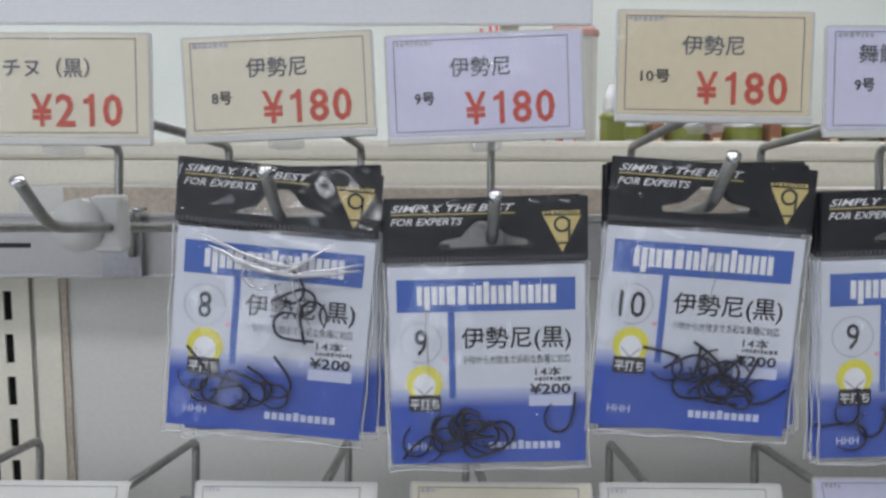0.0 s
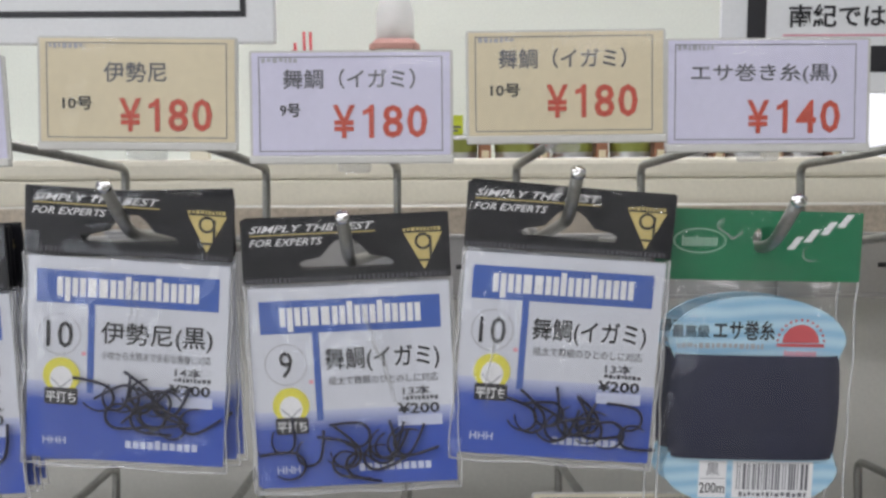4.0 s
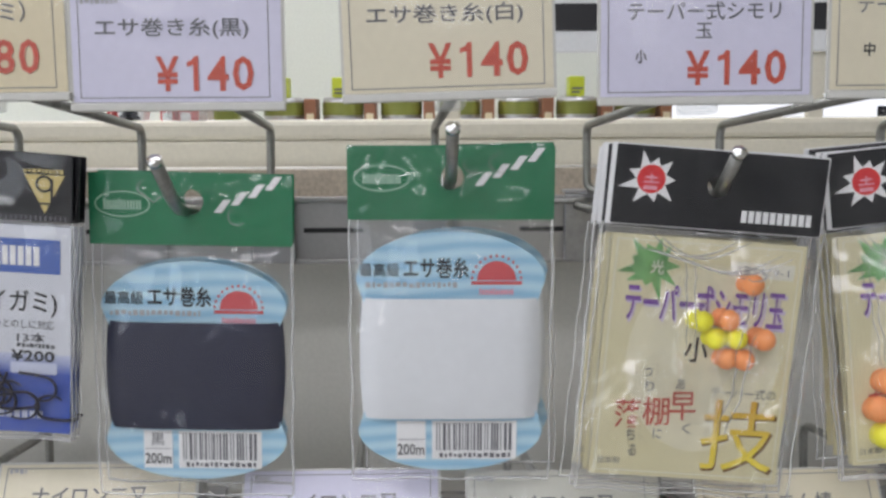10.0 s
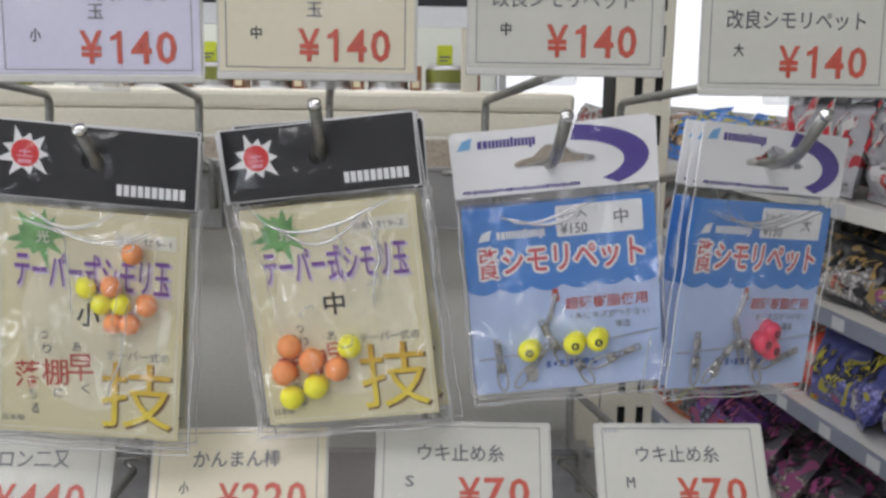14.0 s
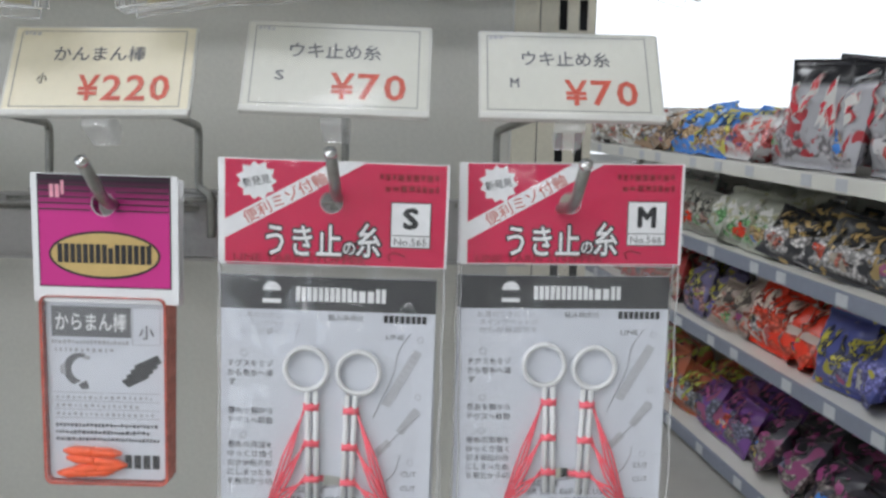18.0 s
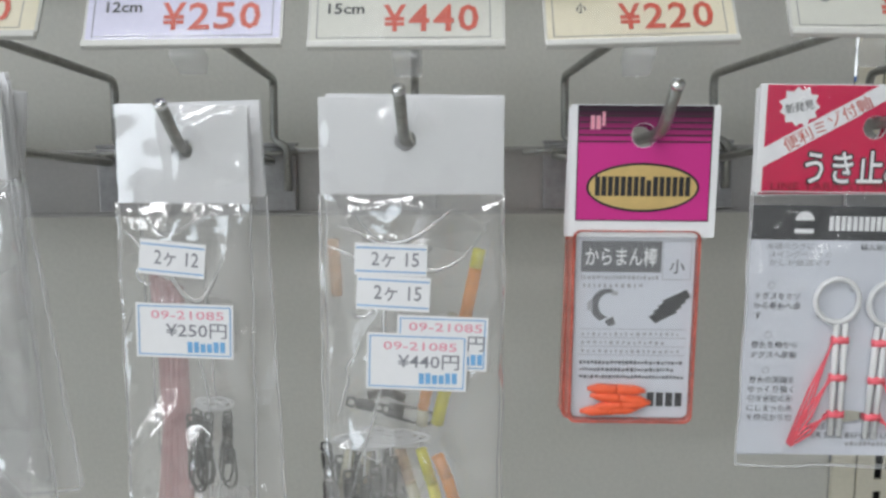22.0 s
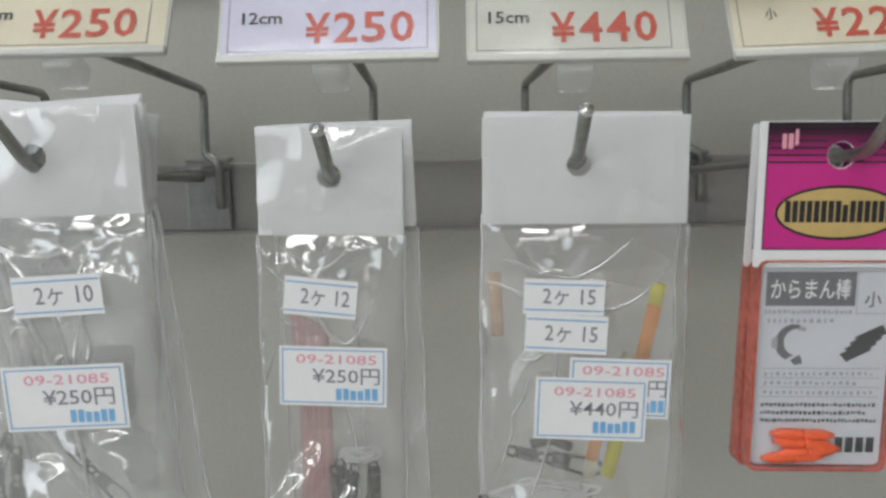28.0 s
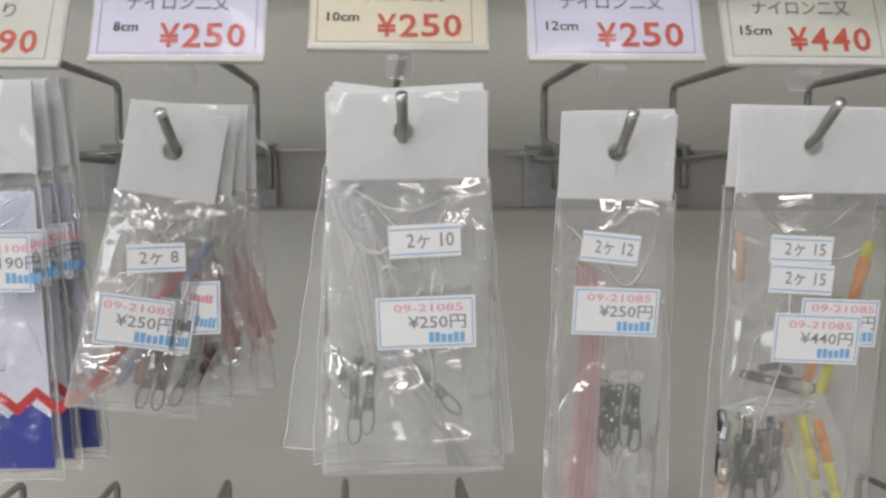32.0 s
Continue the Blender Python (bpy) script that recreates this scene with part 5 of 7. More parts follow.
def stick_case(x, z, label, seed, y):
    """A flat red-edged case of orange sticks under a white header with a magenta print."""
    root = thing("stopper_stick_case", at_hole(x, z, 0.9, y), label, "stopper stick case")
    head = sheet("header", round_rect(-25.2, 26.0, -35.5, 10.5, 0.7), [disc(0, 0, 4.1, n=22)], -0.8, 0.6, paper_white, root, "white folded header card")
    sheet("header_print", rect(-22.6, 23.2, -29.5, 10.0), [disc(0, 0, 4.3, n=22)], -1.0, 0.1, magenta_m, head, "magenta print that darkens upwards")
    flat("header_line", outline(-22.9, 23.5, -29.8, 10.2, 0.35), -1.1, ink, head)
    for k in range(6):
        zz = 8.6 - 2.2 * k
        if abs(zz) > 4.4:
            flat("stripe", [rect(-22.4, 23.0, zz, zz + 0.5)], -1.15, ink, head)
        else:
            flat("stripe", [rect(-22.4, -4.4, zz, zz + 0.5), rect(4.4, 23.0, zz, zz + 0.5)], -1.15, ink, head)
    bars("red_line", -18.5, -13.5, 2.0, 8.0, -1.3, ink_pink, head, 3, 0.2, 2.4)
    flat("oval", [disc(0.2, -18.0, 19.6, 8.6, 40)], -1.15, ochre_m, head, "ochre oval")
    flat("oval_line", ring(0.2, -18.0, 19.6, 0.8, 40, 8.6), -1.25, ink, head)
    mark("brand_mark", -16.5, 17.0, -21.0, -14.2, "XXXXiXXX", -1.3, ink, head)
    # the case: a shallow tray with rounded corners
    bm = bmesh.new()
    lo = [bm.verts.new((px * MM, 5.0 * MM, pz * MM)) for px, pz in round_rect(-24.0, 22.0, -104.5, -33.0, 3.0)]
    hi = [bm.verts.new((px * MM, -1.6 * MM, pz * MM)) for px, pz in round_rect(-23.5, 21.5, -104.0, -33.2, 3.0)]
    inn = [bm.verts.new((px * MM, -1.6 * MM, pz * MM)) for px, pz in round_rect(-22.5, 20.6, -103.0, -33.6, 2.6)]
    dep = [bm.verts.new((px * MM, 2.0 * MM, pz * MM)) for px, pz in round_rect(-22.3, 20.4, -102.8, -33.8, 2.5)]
    n = len(lo)
    for a, b in ((lo, hi), (hi, inn), (inn, dep)):
        for k in range(n):
            bm.faces.new((a[k], a[(k + 1) % n], b[(k + 1) % n], b[k]))
    bm.faces.new(lo[::-1])
    bmesh.ops.recalc_face_normals(bm, faces=bm.faces[:])
    part("tray", bm, case_red, root, "orange-red plastic tray")
    card = sheet("card", round_rect(-22.0, 20.1, -102.4, -34.0, 2.2), [], 0.6, 0.5, card_white, root, "white printed card")
    flat("name_box", [rect(-20.0, 8.4, -48.4, -37.2)], 0.45, grey_print, card)
    words("name", "からまん棒", -5.8, -42.8, 25.5, 6.8, 0.3, ink_white, card, 0.012)
    words("size", "小", 14.0, -46.2, 5.4, 5.2, 0.3, ink_grey, card, 0.01)
    flat("rule", outline(8.8, 19.0, -51.0, -37.0, 0.25), 0.44, ink_pale, card)
    bars("line", -20, 8, -51.0, -49.6, 0.3, ink_pale, card, 31)
    bars("line", -19, 2, -54.0, -52.6, 0.3, ink_pale, card, 32, 0.8)
    arc = [(-10.2 + 6.0 * math.cos(radians(a)), -60.6 + 6.2 * math.sin(radians(a))) for a in range(70, 262, 16)]
    inner = [(-9.4 + 4.0 * math.cos(radians(a)), -60.4 + 4.4 * math.sin(radians(a))) for a in range(262, 69, -16)]
    flat("fish_print", [arc + inner, [(-11.0, -66.4), (-8.0, -64.6), (-7.0, -67.6), (-9.6, -68.2)]], 0.42, grey_print, card, "printed curling fish")
    flat("fish_fin", [[(-15.6, -58.0), (-17.4, -59.4), (-17.2, -62.4), (-15.4, -62.6)], [(-8.6, -55.0), (-6.4, -55.6), (-6.8, -57.0), (-9.0, -56.6)]], 0.38, ink_pale, card)
    for k in range(4):
        px, pz = 4.6 + 1.5 * k, -64.4 + 1.9 * k
        flat("stick_print", [[(px, pz), (px + 2.4, pz - 2.6), (px + 10.2, pz + 1.4), (px + 8.6, pz + 4.2)]], 0.42 - 0.04 * k, charcoal_m, card)
    for k in range(4):
        flat("rule", [rect(-20, 18.5, -69.4 - 3.2 * k, -69.15 - 3.2 * k)], 0.44, ink_pale, card)
        if k < 3:
            bars("line", -19, 16 - 5 * (k == 1), -71.7 - 3.2 * k, -70.4 - 3.2 * k, 0.3, ink_pale, card, 40 + k, 0.9)
    for k in range(3):
        bars("line", -19.5, 18 - 3 * (k % 2), -82.3 - 2.7 * k, -81.0 - 2.7 * k, 0.3, ink_grey, card, 50 + k)
    mark("brand_mark", 5.0, 18.5, -98.0, -92.8, "XX", 0.3, ink, card)
    rng = random.Random(4)
    for k, (xc, zc, a) in enumerate(((-6.0, -91.4, -2), (-5.0, -94.6, -6), (-8.5, -99.2, 3), (-4.0, -97.2, 6))):
        c, s = math.cos(radians(a)), math.sin(radians(a))
        for half, (d0, d1) in enumerate(((-10.5, 0.0), (10.5, 0.0))):
            pts = [((xc + d * c) * MM, (-0.9 - 0.25 * (k % 2)) * MM, (zc + d * s) * MM) for d in [d1 + (d0 - d1) * q / 8 for q in range(9)]]
            v, f = tube_data(pts, 0.0019, 8, 0.35)
            hung("stopper_stick", mesh_of("stopper_stick", v, f, neon_orange, True), root, "neon orange rubber stick")
    pouch("lid", -22.4, 20.4, -103.0, -34.0, -1.9, 0.3, case_clear, root, "clear lid of the case", seed, 0.08, 8, 10)
    stack(root, 1, seed, 7.5, 1.2, 2.0, 1.2)
    return root


stick_case(0.4914, 1.2166, "red-edged case of orange stopper sticks with a magenta header", 61, 0.318)


def stopper_packet(x, z, tilt, size_word, number, label, seed, behind, y):
    """Float stop thread: a red header with a slanted white band, and a card with two rings and red threads."""
    root = thing("stop_thread_packet", at_hole(x, z, tilt, y), label, "float stop packet", "float stop packets")
    head = sheet("header", round_rect(-40.0, 41.6, -22.8, 14.6, 0.5), [disc(0, 0, 3.9, n=20)], -0.7, 0.6, paper_white, root, "white folded header card")
    sheet("red_field", rect(-37.6, 40.6, -22.4, 14.2), [disc(0, 0, 4.1, n=20)], -0.9, 0.1, crimson_m, head, "crimson print")
    flat("white_band", [[(-38.0, -14.2), (-38.0, -7.4), (-4.6, 11.4), (-4.6, 4.6)], [(-4.6, 4.9), (-4.6, 11.6), (0.4, 14.3), (12.0, 14.3)]], -1.0, ink_white, head, "slanted white band")
    words("band_text", "便利ミゾ付軸", -16.6, 1.2, 32.5, 4.9, -1.1, mat_brick, head, 0.004, turn=29.0)
    flat("burst", [star(-26.5, 6.8, 5.6, 7.6, 11, 5, 0.15)], -1.1, ink_white, head, "white starburst")
    words("burst_text", "新発見", -26.5, 6.8, 9.8, 3.4, -1.2, ink, head, 0.004, turn=12)
    for body, tx, tz, tw, th in (("うき止", -9.6, -13.8, 27.0, 11.4), ("の", 6.6, -16.4, 4.4, 4.6), ("糸", 13.4, -13.2, 8.8, 12.4)):
        halo("title_back", body, tx, tz, tw, th, -1.02, ink, head, 0.8)
        words("title", body, tx, tz, tw, th, -1.15, ink_white, head, 0.014)
    flat("size_box", [rect(21.0, 35.6, -15.6, 1.0)], -1.05, ink_white, head)
    flat("size_line", outline(21.0, 35.6, -15.6, 1.0, 0.4) + [rect(21.0, 35.6, -11.2, -10.9)], -1.15, ink, head)
    halo("size", size_word, 28.3, -4.9, 4.8 if size_word == "S" else 6.0, 7.0, -1.15, ink, head, 0.45)
    words("number", number, 28.3, -13.3, 11.6, 2.5, -1.15, ink, head)
    words("latin_line", "LINE YARN STOPPER", -11.0, -20.6, 47.0, 2.8, -1.05, mat_dark_red, head, 0.01)
    bars("faint_line", 17, 38, 8.4, 10.8, -1.05, mat_dark_red, head, 4)
    bars("faint_line", 19, 38, 4.4, 6.8, -1.05, mat_dark_red, head, 5)
    wire("hook_print", [(21.5 * MM, -1.05 * MM, -20.6 * MM), (20.4 * MM, -1.05 * MM, -18.6 * MM), (22.6 * MM, -1.05 * MM, -17.2 * MM), (26.5 * MM, -1.05 * MM, -18.6 * MM)], 0.0003, mat_dark_red, head, sides=4)
    pouch("header_film", -39.5, 41.2, -22.4, 14.2, -1.6, 0.5, wrap_film, head, "clear lamination", seed, 0.35, 10, 7)
    card = sheet("card", rect(-39.4, 38.4, -120.0, -27.4), [disc(-1.0, -105.3, 8.4, 2.6, 20)], 0.8, 0.6, card_white, root, "white instruction card")
    flat("dark_strip", [rect(-39.4, 38.4, -39.8, -27.4)], 0.62, charcoal_m, card)
    mark("brand_mark", -12.5, 20.5, -36.4, -31.2, "XXXXXiwX", 0.5, ink_white, card)
    flat("brand_fin", [disc(-21.0, -32.8, 3.3, 3.3, 14, 0, 180), rect(-24.4, -17.6, -37.4, -35.8)], 0.5, ink_white, card)
    for k, s in enumerate(("糸通のつきにくい", "スイングベットの", "かしが最適です")):
        words("instruction", s, -22.5 + (1 if k else 0), -42.0 - 3.0 * k, 22.0, 2.4, 0.5, ink_pale, card)
    words("instruction", "輸入発売元", 6.0, -42.2, 13.0, 2.3, 0.5, ink_grey, card)
    mark("brand_mark", 19.5, 35.5, -43.6, -40.8, "XXXX", 0.5, ink, card)
    for k, (s, zz) in enumerate((("テグスをミゾ", -60.2), ("から巻糸へ通", -63.8), ("す", -67.4), ("巻糸を軸から", -78.2), ("テグスへ移動", -82.0), ("巻糸の両端を", -91.4), ("ゆっくり強く", -95.0), ("引き米粒の形", -98.6), ("にしまった糸", -102.2), ("を根元から切", -105.8))):
        words("instruction", s, -28.6 if len(s) > 1 else -35.2, zz, 16.5 if len(s) > 1 else 2.6, 2.6, 0.5, ink_grey, card)
    for zz in (-56.4, -74.6, -87.8):
        flat("step_ring", ring(-31.0, zz, 1.3, 0.25, 14), 0.5, ink_pale, card)
    words("instruction", "LINE", 24.0, -48.8, 6.5, 1.8, 0.5, ink_grey, card)
    for zz in (-101.4, -107.0):
        words("instruction", "CUT", 30.5, zz, 5.6, 2.0, 0.5, ink_grey, card)
    words("instruction", "PLEASE SEE", -10.0, -108.8, 18.5, 2.2, 0.5, ink_grey, card)
    words("instruction", "OTHER SIDE BEFORE USE", -1.0, -112.2, 38, 2.2, 0.5, ink_grey, card)
    bars("maker_line", 0, 32, -116.2, -114.6, 0.5, ink_pale, card, 61)
    for (ax, az), (bx, bz), wide in (((32.6, -54.0), (21.0, -75.0), 1.7), ((33.0, -76.2), (26.4, -85.4), 1.5), ((23.0, -88.8), (17.6, -94.4), 1.5)):
        ux, uz = bx - ax, bz - az
        d = math.hypot(ux, uz)
        sx, sz = -uz / d * wide, ux / d * wide
        flat("diagram_coil", [[(ax - sx, az - sz), (ax + sx, az + sz), (bx + sx, bz + sz), (bx - sx, bz - sz)]], 0.55, ink_faint, card, "drawn coil of thread")
        flat("diagram_line", [[(ax + ux * q - sx, az + uz * q - sz), (ax + ux * q + sx, az + uz * q + sz), (ax + ux * q + sx + 0.25, az + uz * q + sz - 0.35), (ax + ux * q - sx + 0.25, az + uz * q - sz - 0.35)] for q in [0.1 + 0.09 * n for n in range(10)]], 0.45, ink_pale, card)
    for way in (((29.6, -47.6), (25.0, -54.0), (24.2, -62.0), (20.0, -72.0), (16.6, -80.0)), ((34.0, -78.0), (25.0, -87.0), (17.0, -96.0)), ((27.0, -93.6), (26.0, -100.0), (18.6, -109.0))):
        wire("diagram", bend([(a * MM, 0.45 * MM, b * MM) for a, b in way], 3 * MM, 3), 0.00016, ink_pale, card, sides=4)
    for rx_, rz_ in ((33.2, -49.6), (33.0, -71.4), (31.0, -96.8)):
        flat("step_ring", ring(rx_, rz_, 1.2, 0.25, 14), 0.5, ink_pale, card)
    for sgn, cx, cz in ((-1, -8.0, -61.2), (1, 11.0, -62.2)):
        ringy = wire("ring", [((cx + 7.7 * math.cos(a)) * MM, -1.2 * MM, (cz + 7.9 * math.sin(a)) * MM) for a in [2 * math.pi * k / 28 for k in range(28)]], 0.0010, tube_white, root, "white plastic ring", 8, 1.0, True)
        bx, bz = cx + (2.0 if sgn < 0 else -2.4), cz - 8.4
        for d in (-1.5, 1.5):
            wire("spool_rod", [((bx + d) * MM, -1.2 * MM, bz * MM), ((bx + d - sgn * 1.0) * MM, -1.2 * MM, (bz - 42) * MM)], 0.0011, tube_white, root, "white plastic rod")
        for k, zz in enumerate((-6.0, -20.0, -33.8)):
            v, f = tube_data([((bx - 2.8 - sgn * 0.3 * k) * MM, -1.4 * MM, (bz + zz) * MM), ((bx + 2.8 - sgn * 0.3 * k) * MM, -1.4 * MM, (bz + zz) * MM)], 0.0015, 8)
            hung("thread_knot", mesh_of("thread_knot", v, f, neon_pink, True), root, "neon pink thread knot")
            for j in range(3):
                ex, ez = bx + sgn * (14.8 + 0.6 * j), bz - 46.5 + 0.6 * j
                wire("thread", [((bx + sgn * 2.4) * MM, -1.3 * MM, (bz + zz - 0.8 * j) * MM), ((bx + sgn * (8.0 + j)) * MM, (-1.8 - 0.2 * j) * MM, (bz + (zz - 46.5) / 2 + 1.4 * (j - 1)) * MM), (ex * MM, -1.3 * MM, ez * MM)], 0.00042, neon_pink, root, sides=5)
    pouch("bag_front", -40.0, 41.0, -124, -22.5, -2.6, 2.0, clear_film, root, "clear plastic bag front", seed, 0.8)
    bag_edges(-40.0, 41.0, -124, -22.5, root, seed)
    pouch("bag_back", -40.0, 41.0, -124, -22.5, 2.4, -1.2, clear_film, root, "clear plastic bag back", seed + 3, 0.6)
    stack(root, behind, seed, 4.0, 0.9, 1.2, 0.8)
    return root


stopper_packet(0.5711, 1.2185, 1.1, "S", "No.565", "red-headed packet of small float stop threads", 71, 1, 0.320)
stopper_packet(0.6575, 1.2187, -0.5, "M", "No.566", "red-headed packet of medium float stop threads", 72, 1, 0.329)

# -- forked nylon leaders in plain bags --
rub_pink = film("pink_rubber_tube", 0.42, 1.5, 0.1, 40, (1.0, 0.90, 0.90), milky=(0.94, 0.60, 0.62))
rub_red = mat("red_rubber_tube", (0.62, 0.05, 0.06), 0.35)
rub_blue = film("pale_blue_tube", 0.62, 1.5, 0.1, 40, (0.92, 0.94, 1.0), milky=(0.36, 0.42, 0.70))
rub_orange = film("orange_rubber_tube", 0.90, 1.5, 0.1, 40, (1.0, 0.9, 0.8), milky=(1.0, 0.35, 0.005))
rub_yellow = film("yellow_rubber_tube", 0.86, 1.5, 0.1, 40, (1.0, 1.0, 0.85), milky=(0.95, 0.88, 0.04))
rub_pale = film("pale_rubber_tube", 0.42, 1.5, 0.1, 40, (1.0, 0.98, 0.92), milky=(0.90, 0.86, 0.62))
tie_white = film("white_nylon_tie", 0.80, 2.0, 0.1, 40)
fold_film = film("folded_milky_film", 0.30, 3.0, 0.7, 20, cap=0.16, milky=(0.95, 0.93, 0.92))
rub_faint = film("faint_orange_tube", 0.34, 1.5, 0.1, 40, (1.0, 0.95, 0.9), milky=(0.92, 0.55, 0.28))
rub_soft = film("faint_red_tube", 0.30, 1.5, 0.1, 40, (1.0, 0.94, 0.94), milky=(0.72, 0.22, 0.26))
dark_stick = mat("dark_brown_stick", (0.07, 0.055, 0.045), 0.5)
rub_clear = clear_nylon


def sticker(x0, x1, z0, z1, y, parent, lines, turn=0.0, label="white price sticker with blue lines"):
    """A small white sticker on the outside of the film; lines are (text or None, across, up, width, height, ink)."""
    y -= 6.6
    c, s = math.cos(radians(turn)), math.sin(radians(turn))
    cx, cz = (x0 + x1) / 2, (z0 + z1) / 2
    w, h = (x1 - x0) / 2, (z1 - z0) / 2

    def spin(p):
        return [(cx + px * c - pz * s, cz + px * s + pz * c) for px, pz in p]

    ob = sheet("sticker", spin(rect(-w, w, -h, h)), [], y, 0.12, paper_white, parent, label)
    if len(lines) > 1:
        flat("sticker_line", [spin(p) for p in outline(-w + 0.9, w - 0.9, -h + 0.9, h - 0.9, 0.35)], y - 0.12, film_blue, ob)
    else:
        flat("sticker_line", [spin(rect(-w + 0.4, w - 0.4, zz, zz + 0.4)) for zz in (-h + 1.2, h - 1.8)], y - 0.12, film_blue, ob)
    for text, ax, az, tw, th, hue in lines:
        qx, qz = cx + ax * c - az * s, cz + ax * s + az * c
        if text:
            words("stamp", text, qx, qz, tw, th, y - 0.15, hue, ob, 0.004, turn=turn)
        else:
            mark("stamp_mark", qx - tw / 2, qx + tw / 2, qz - th / 2, qz + th / 2, "XxX", y - 0.15, hue, ob)
    return ob


def price_lines(price):
    return [("09-21085", 1.0, 5.6, 25, 2.9, ink_pink), ("¥" + price + "円", 4.0, 0.2, 21, 5.2, ink_stamp), (None, 7.5, -5.6, 13.5, 3.8, ink_cyan)]


def leader_bag(x, z, tilt, x0, x1, top, fold, bottom, label, seed, y, fill, labels, behind, flare=0.0, yaw=0.0, film_mat=None):
    """A plain bag under a folded white paper header; fill() puts the leaders in, labels() the stickers. behind: the bags after it, each across, back, up, tilt and yaw."""
    root = thing("leader_bag", at_hole(x, z, tilt, y, yaw), label, "leader bag", "bags of nylon leaders")
    shiny = film_mat is shiny_film
    bulge, shoulder = (8.5, 24.0) if shiny else (4.6, 8.0)

    def shell(base, front, sd):
        head = sheet("header", rect(x0, x1, fold, top), [disc(0, 0, 3.7, n=20)], -0.8, 0.4, paper_white, base, "plain white folded paper header", 0.5)
        sheet("header_back", rect(x0 + 0.4, x1 + 0.3, fold + 0.6, top + 0.2), [disc(0, 0, 3.9, n=20)], 0.9, 0.4, paper_white, head)
        if front:
            pouch("header_film", x0, x1, fold, top, -1.6, 0.8, head_film, head, "clear film over the header", sd, 0.7, 8, 7)
            pouch("bag_front", x0 - 0.5, x1 + 0.5, bottom, fold + 0.5, -2.6, bulge, film_mat or soft_film, base, "clear crinkled bag front", sd, 2.0, 36, 80, flare, shoulder, 1.5 if shiny else 1.2)
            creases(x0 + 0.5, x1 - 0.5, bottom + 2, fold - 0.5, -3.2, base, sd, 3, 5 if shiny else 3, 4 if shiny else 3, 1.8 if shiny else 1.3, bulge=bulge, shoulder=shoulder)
        if not front or not behind:
            pouch("bag_back", x0 - 0.5, x1 + 0.5, bottom, fold + 0.5, 2.0, -1.0, rear_film, base, "clear crinkled bag", sd + 5, 1.6, 16, 28, flare)
        wire("bag_seam", [((x0 + (x1 - x0) * k / 8 + (flare * (x1 - x0) * (k / 8 - 0.5))) * MM, (-1.0 + 0.4 * math.sin(k * 2.0)) * MM, (bottom + 0.5 * math.sin(k * 1.7 + sd)) * MM) for k in range(9)], 0.0005, film_edge, base, "sealed edge of the bag", 5)
        for side in (-1, 1):
            ex = (x0 + x1) / 2 + side * ((x1 - x0) / 2 + 0.4)
            wire("bag_edge", [((ex + side * flare * (x1 - x0) / 2 * (k / 12) + 0.4 * math.sin(k * 1.9 + sd + side)) * MM, (-0.6 + 0.5 * math.sin(k * 1.3)) * MM, (fold + (bottom - fold) * k / 12) * MM) for k in range(13)], 0.0004, film_edge, base, "folded side of the bag", 5)

    shell(root, True, seed)
    fill(root)
    labels(root)
    for n, (across, back, up, turn, swing) in enumerate(behind):
        shell(thing("leader_bag", root.matrix_world @ pose(across * MM, back * MM, up * MM, 0, turn, swing), "plain clear bag of nylon leaders behind another on its peg", "leader bag", "bags of nylon leaders"), False, seed + 11 + n)
    return root


def strand(name, pts, r, material, parent, label=""):
    wire(name, [(a * MM, b * MM, c * MM) for a, b, c in pts], r, material, parent, label, 7)


def loops(name, cx, cz, rx, rz, n, r, y, parent, seed, label):
    """Loose turns of nylon bound into a flat bundle, in millimetres."""
    rng = random.Random(seed)
    for k in range(n):
        a, b, ph = rx * rng.uniform(0.6, 1.0), rz * rng.uniform(0.5, 1.3), rng.uniform(0, 6)
        way = []
        for q in range(int(20 + 6 * rng.random())):
            g, wob = ph + q * 0.46, 1 + 0.3 * math.sin(q * 1.1 + 2 * k) * rng.uniform(0.6, 1.0)
            way.append(((cx + a * wob * math.cos(g) + 0.15 * q) * MM, (y - 0.35 * k - 0.03 * q) * MM, (cz + b * wob * math.sin(g) + 1.2 * math.sin(q * 0.7 + k)) * MM))
        wire(name, bend(way, 2 * MM, 3), r, tie_white, parent, label, 6)


def fill_12(root):
    for k in range(5):
        strand("rubber_tube", [(-12 + 2.2 * k, 0.5 - 0.2 * k, -44 - k), (-9.6 + 1.8 * k, 0, -72), (-9 + 1.7 * k, 0.2, -99), (-12 + 2.5 * k, 0.2, -132), (-14 + 3 * k, 0, -157)], 0.0018, rub_pink, root, "pink rubber tube")
    loops("nylon_tie", 6, -90, 8, 1.4, 3, 0.0004, -1.6, root, 5, "white nylon tie")
    for k, (sx, sz, tn, d) in enumerate(((0.6, -105.0, 4, -1.6), (3.2, -106.5, -2, -2.2), (5.6, -104.5, -5, -1.0), (13.4, -105.0, 1, -1.9))):
        snap("snap", sx, d, sz, tn, 1.36, root)
    for k, (sx, sz) in enumerate(((1.6, -104), (4.4, -106), (11.6, -105))):
        snap("snap", sx, 2.6, sz, 3 - 3 * k, 1.34, root)
    for k in range(3):
        strand("nylon", [(3 + 3 * k, -0.6, -88), (10 - 4 * k, -0.8, -120), (4 + 3 * k, -0.5, -150)], 0.00035, rub_clear, root, "clear nylon loop")
    pouch("folded_film", -1, 21, -159, -122, 0.4, 1.0, fold_film, root, "milky fold of film", 61, 0.8, 8, 10)


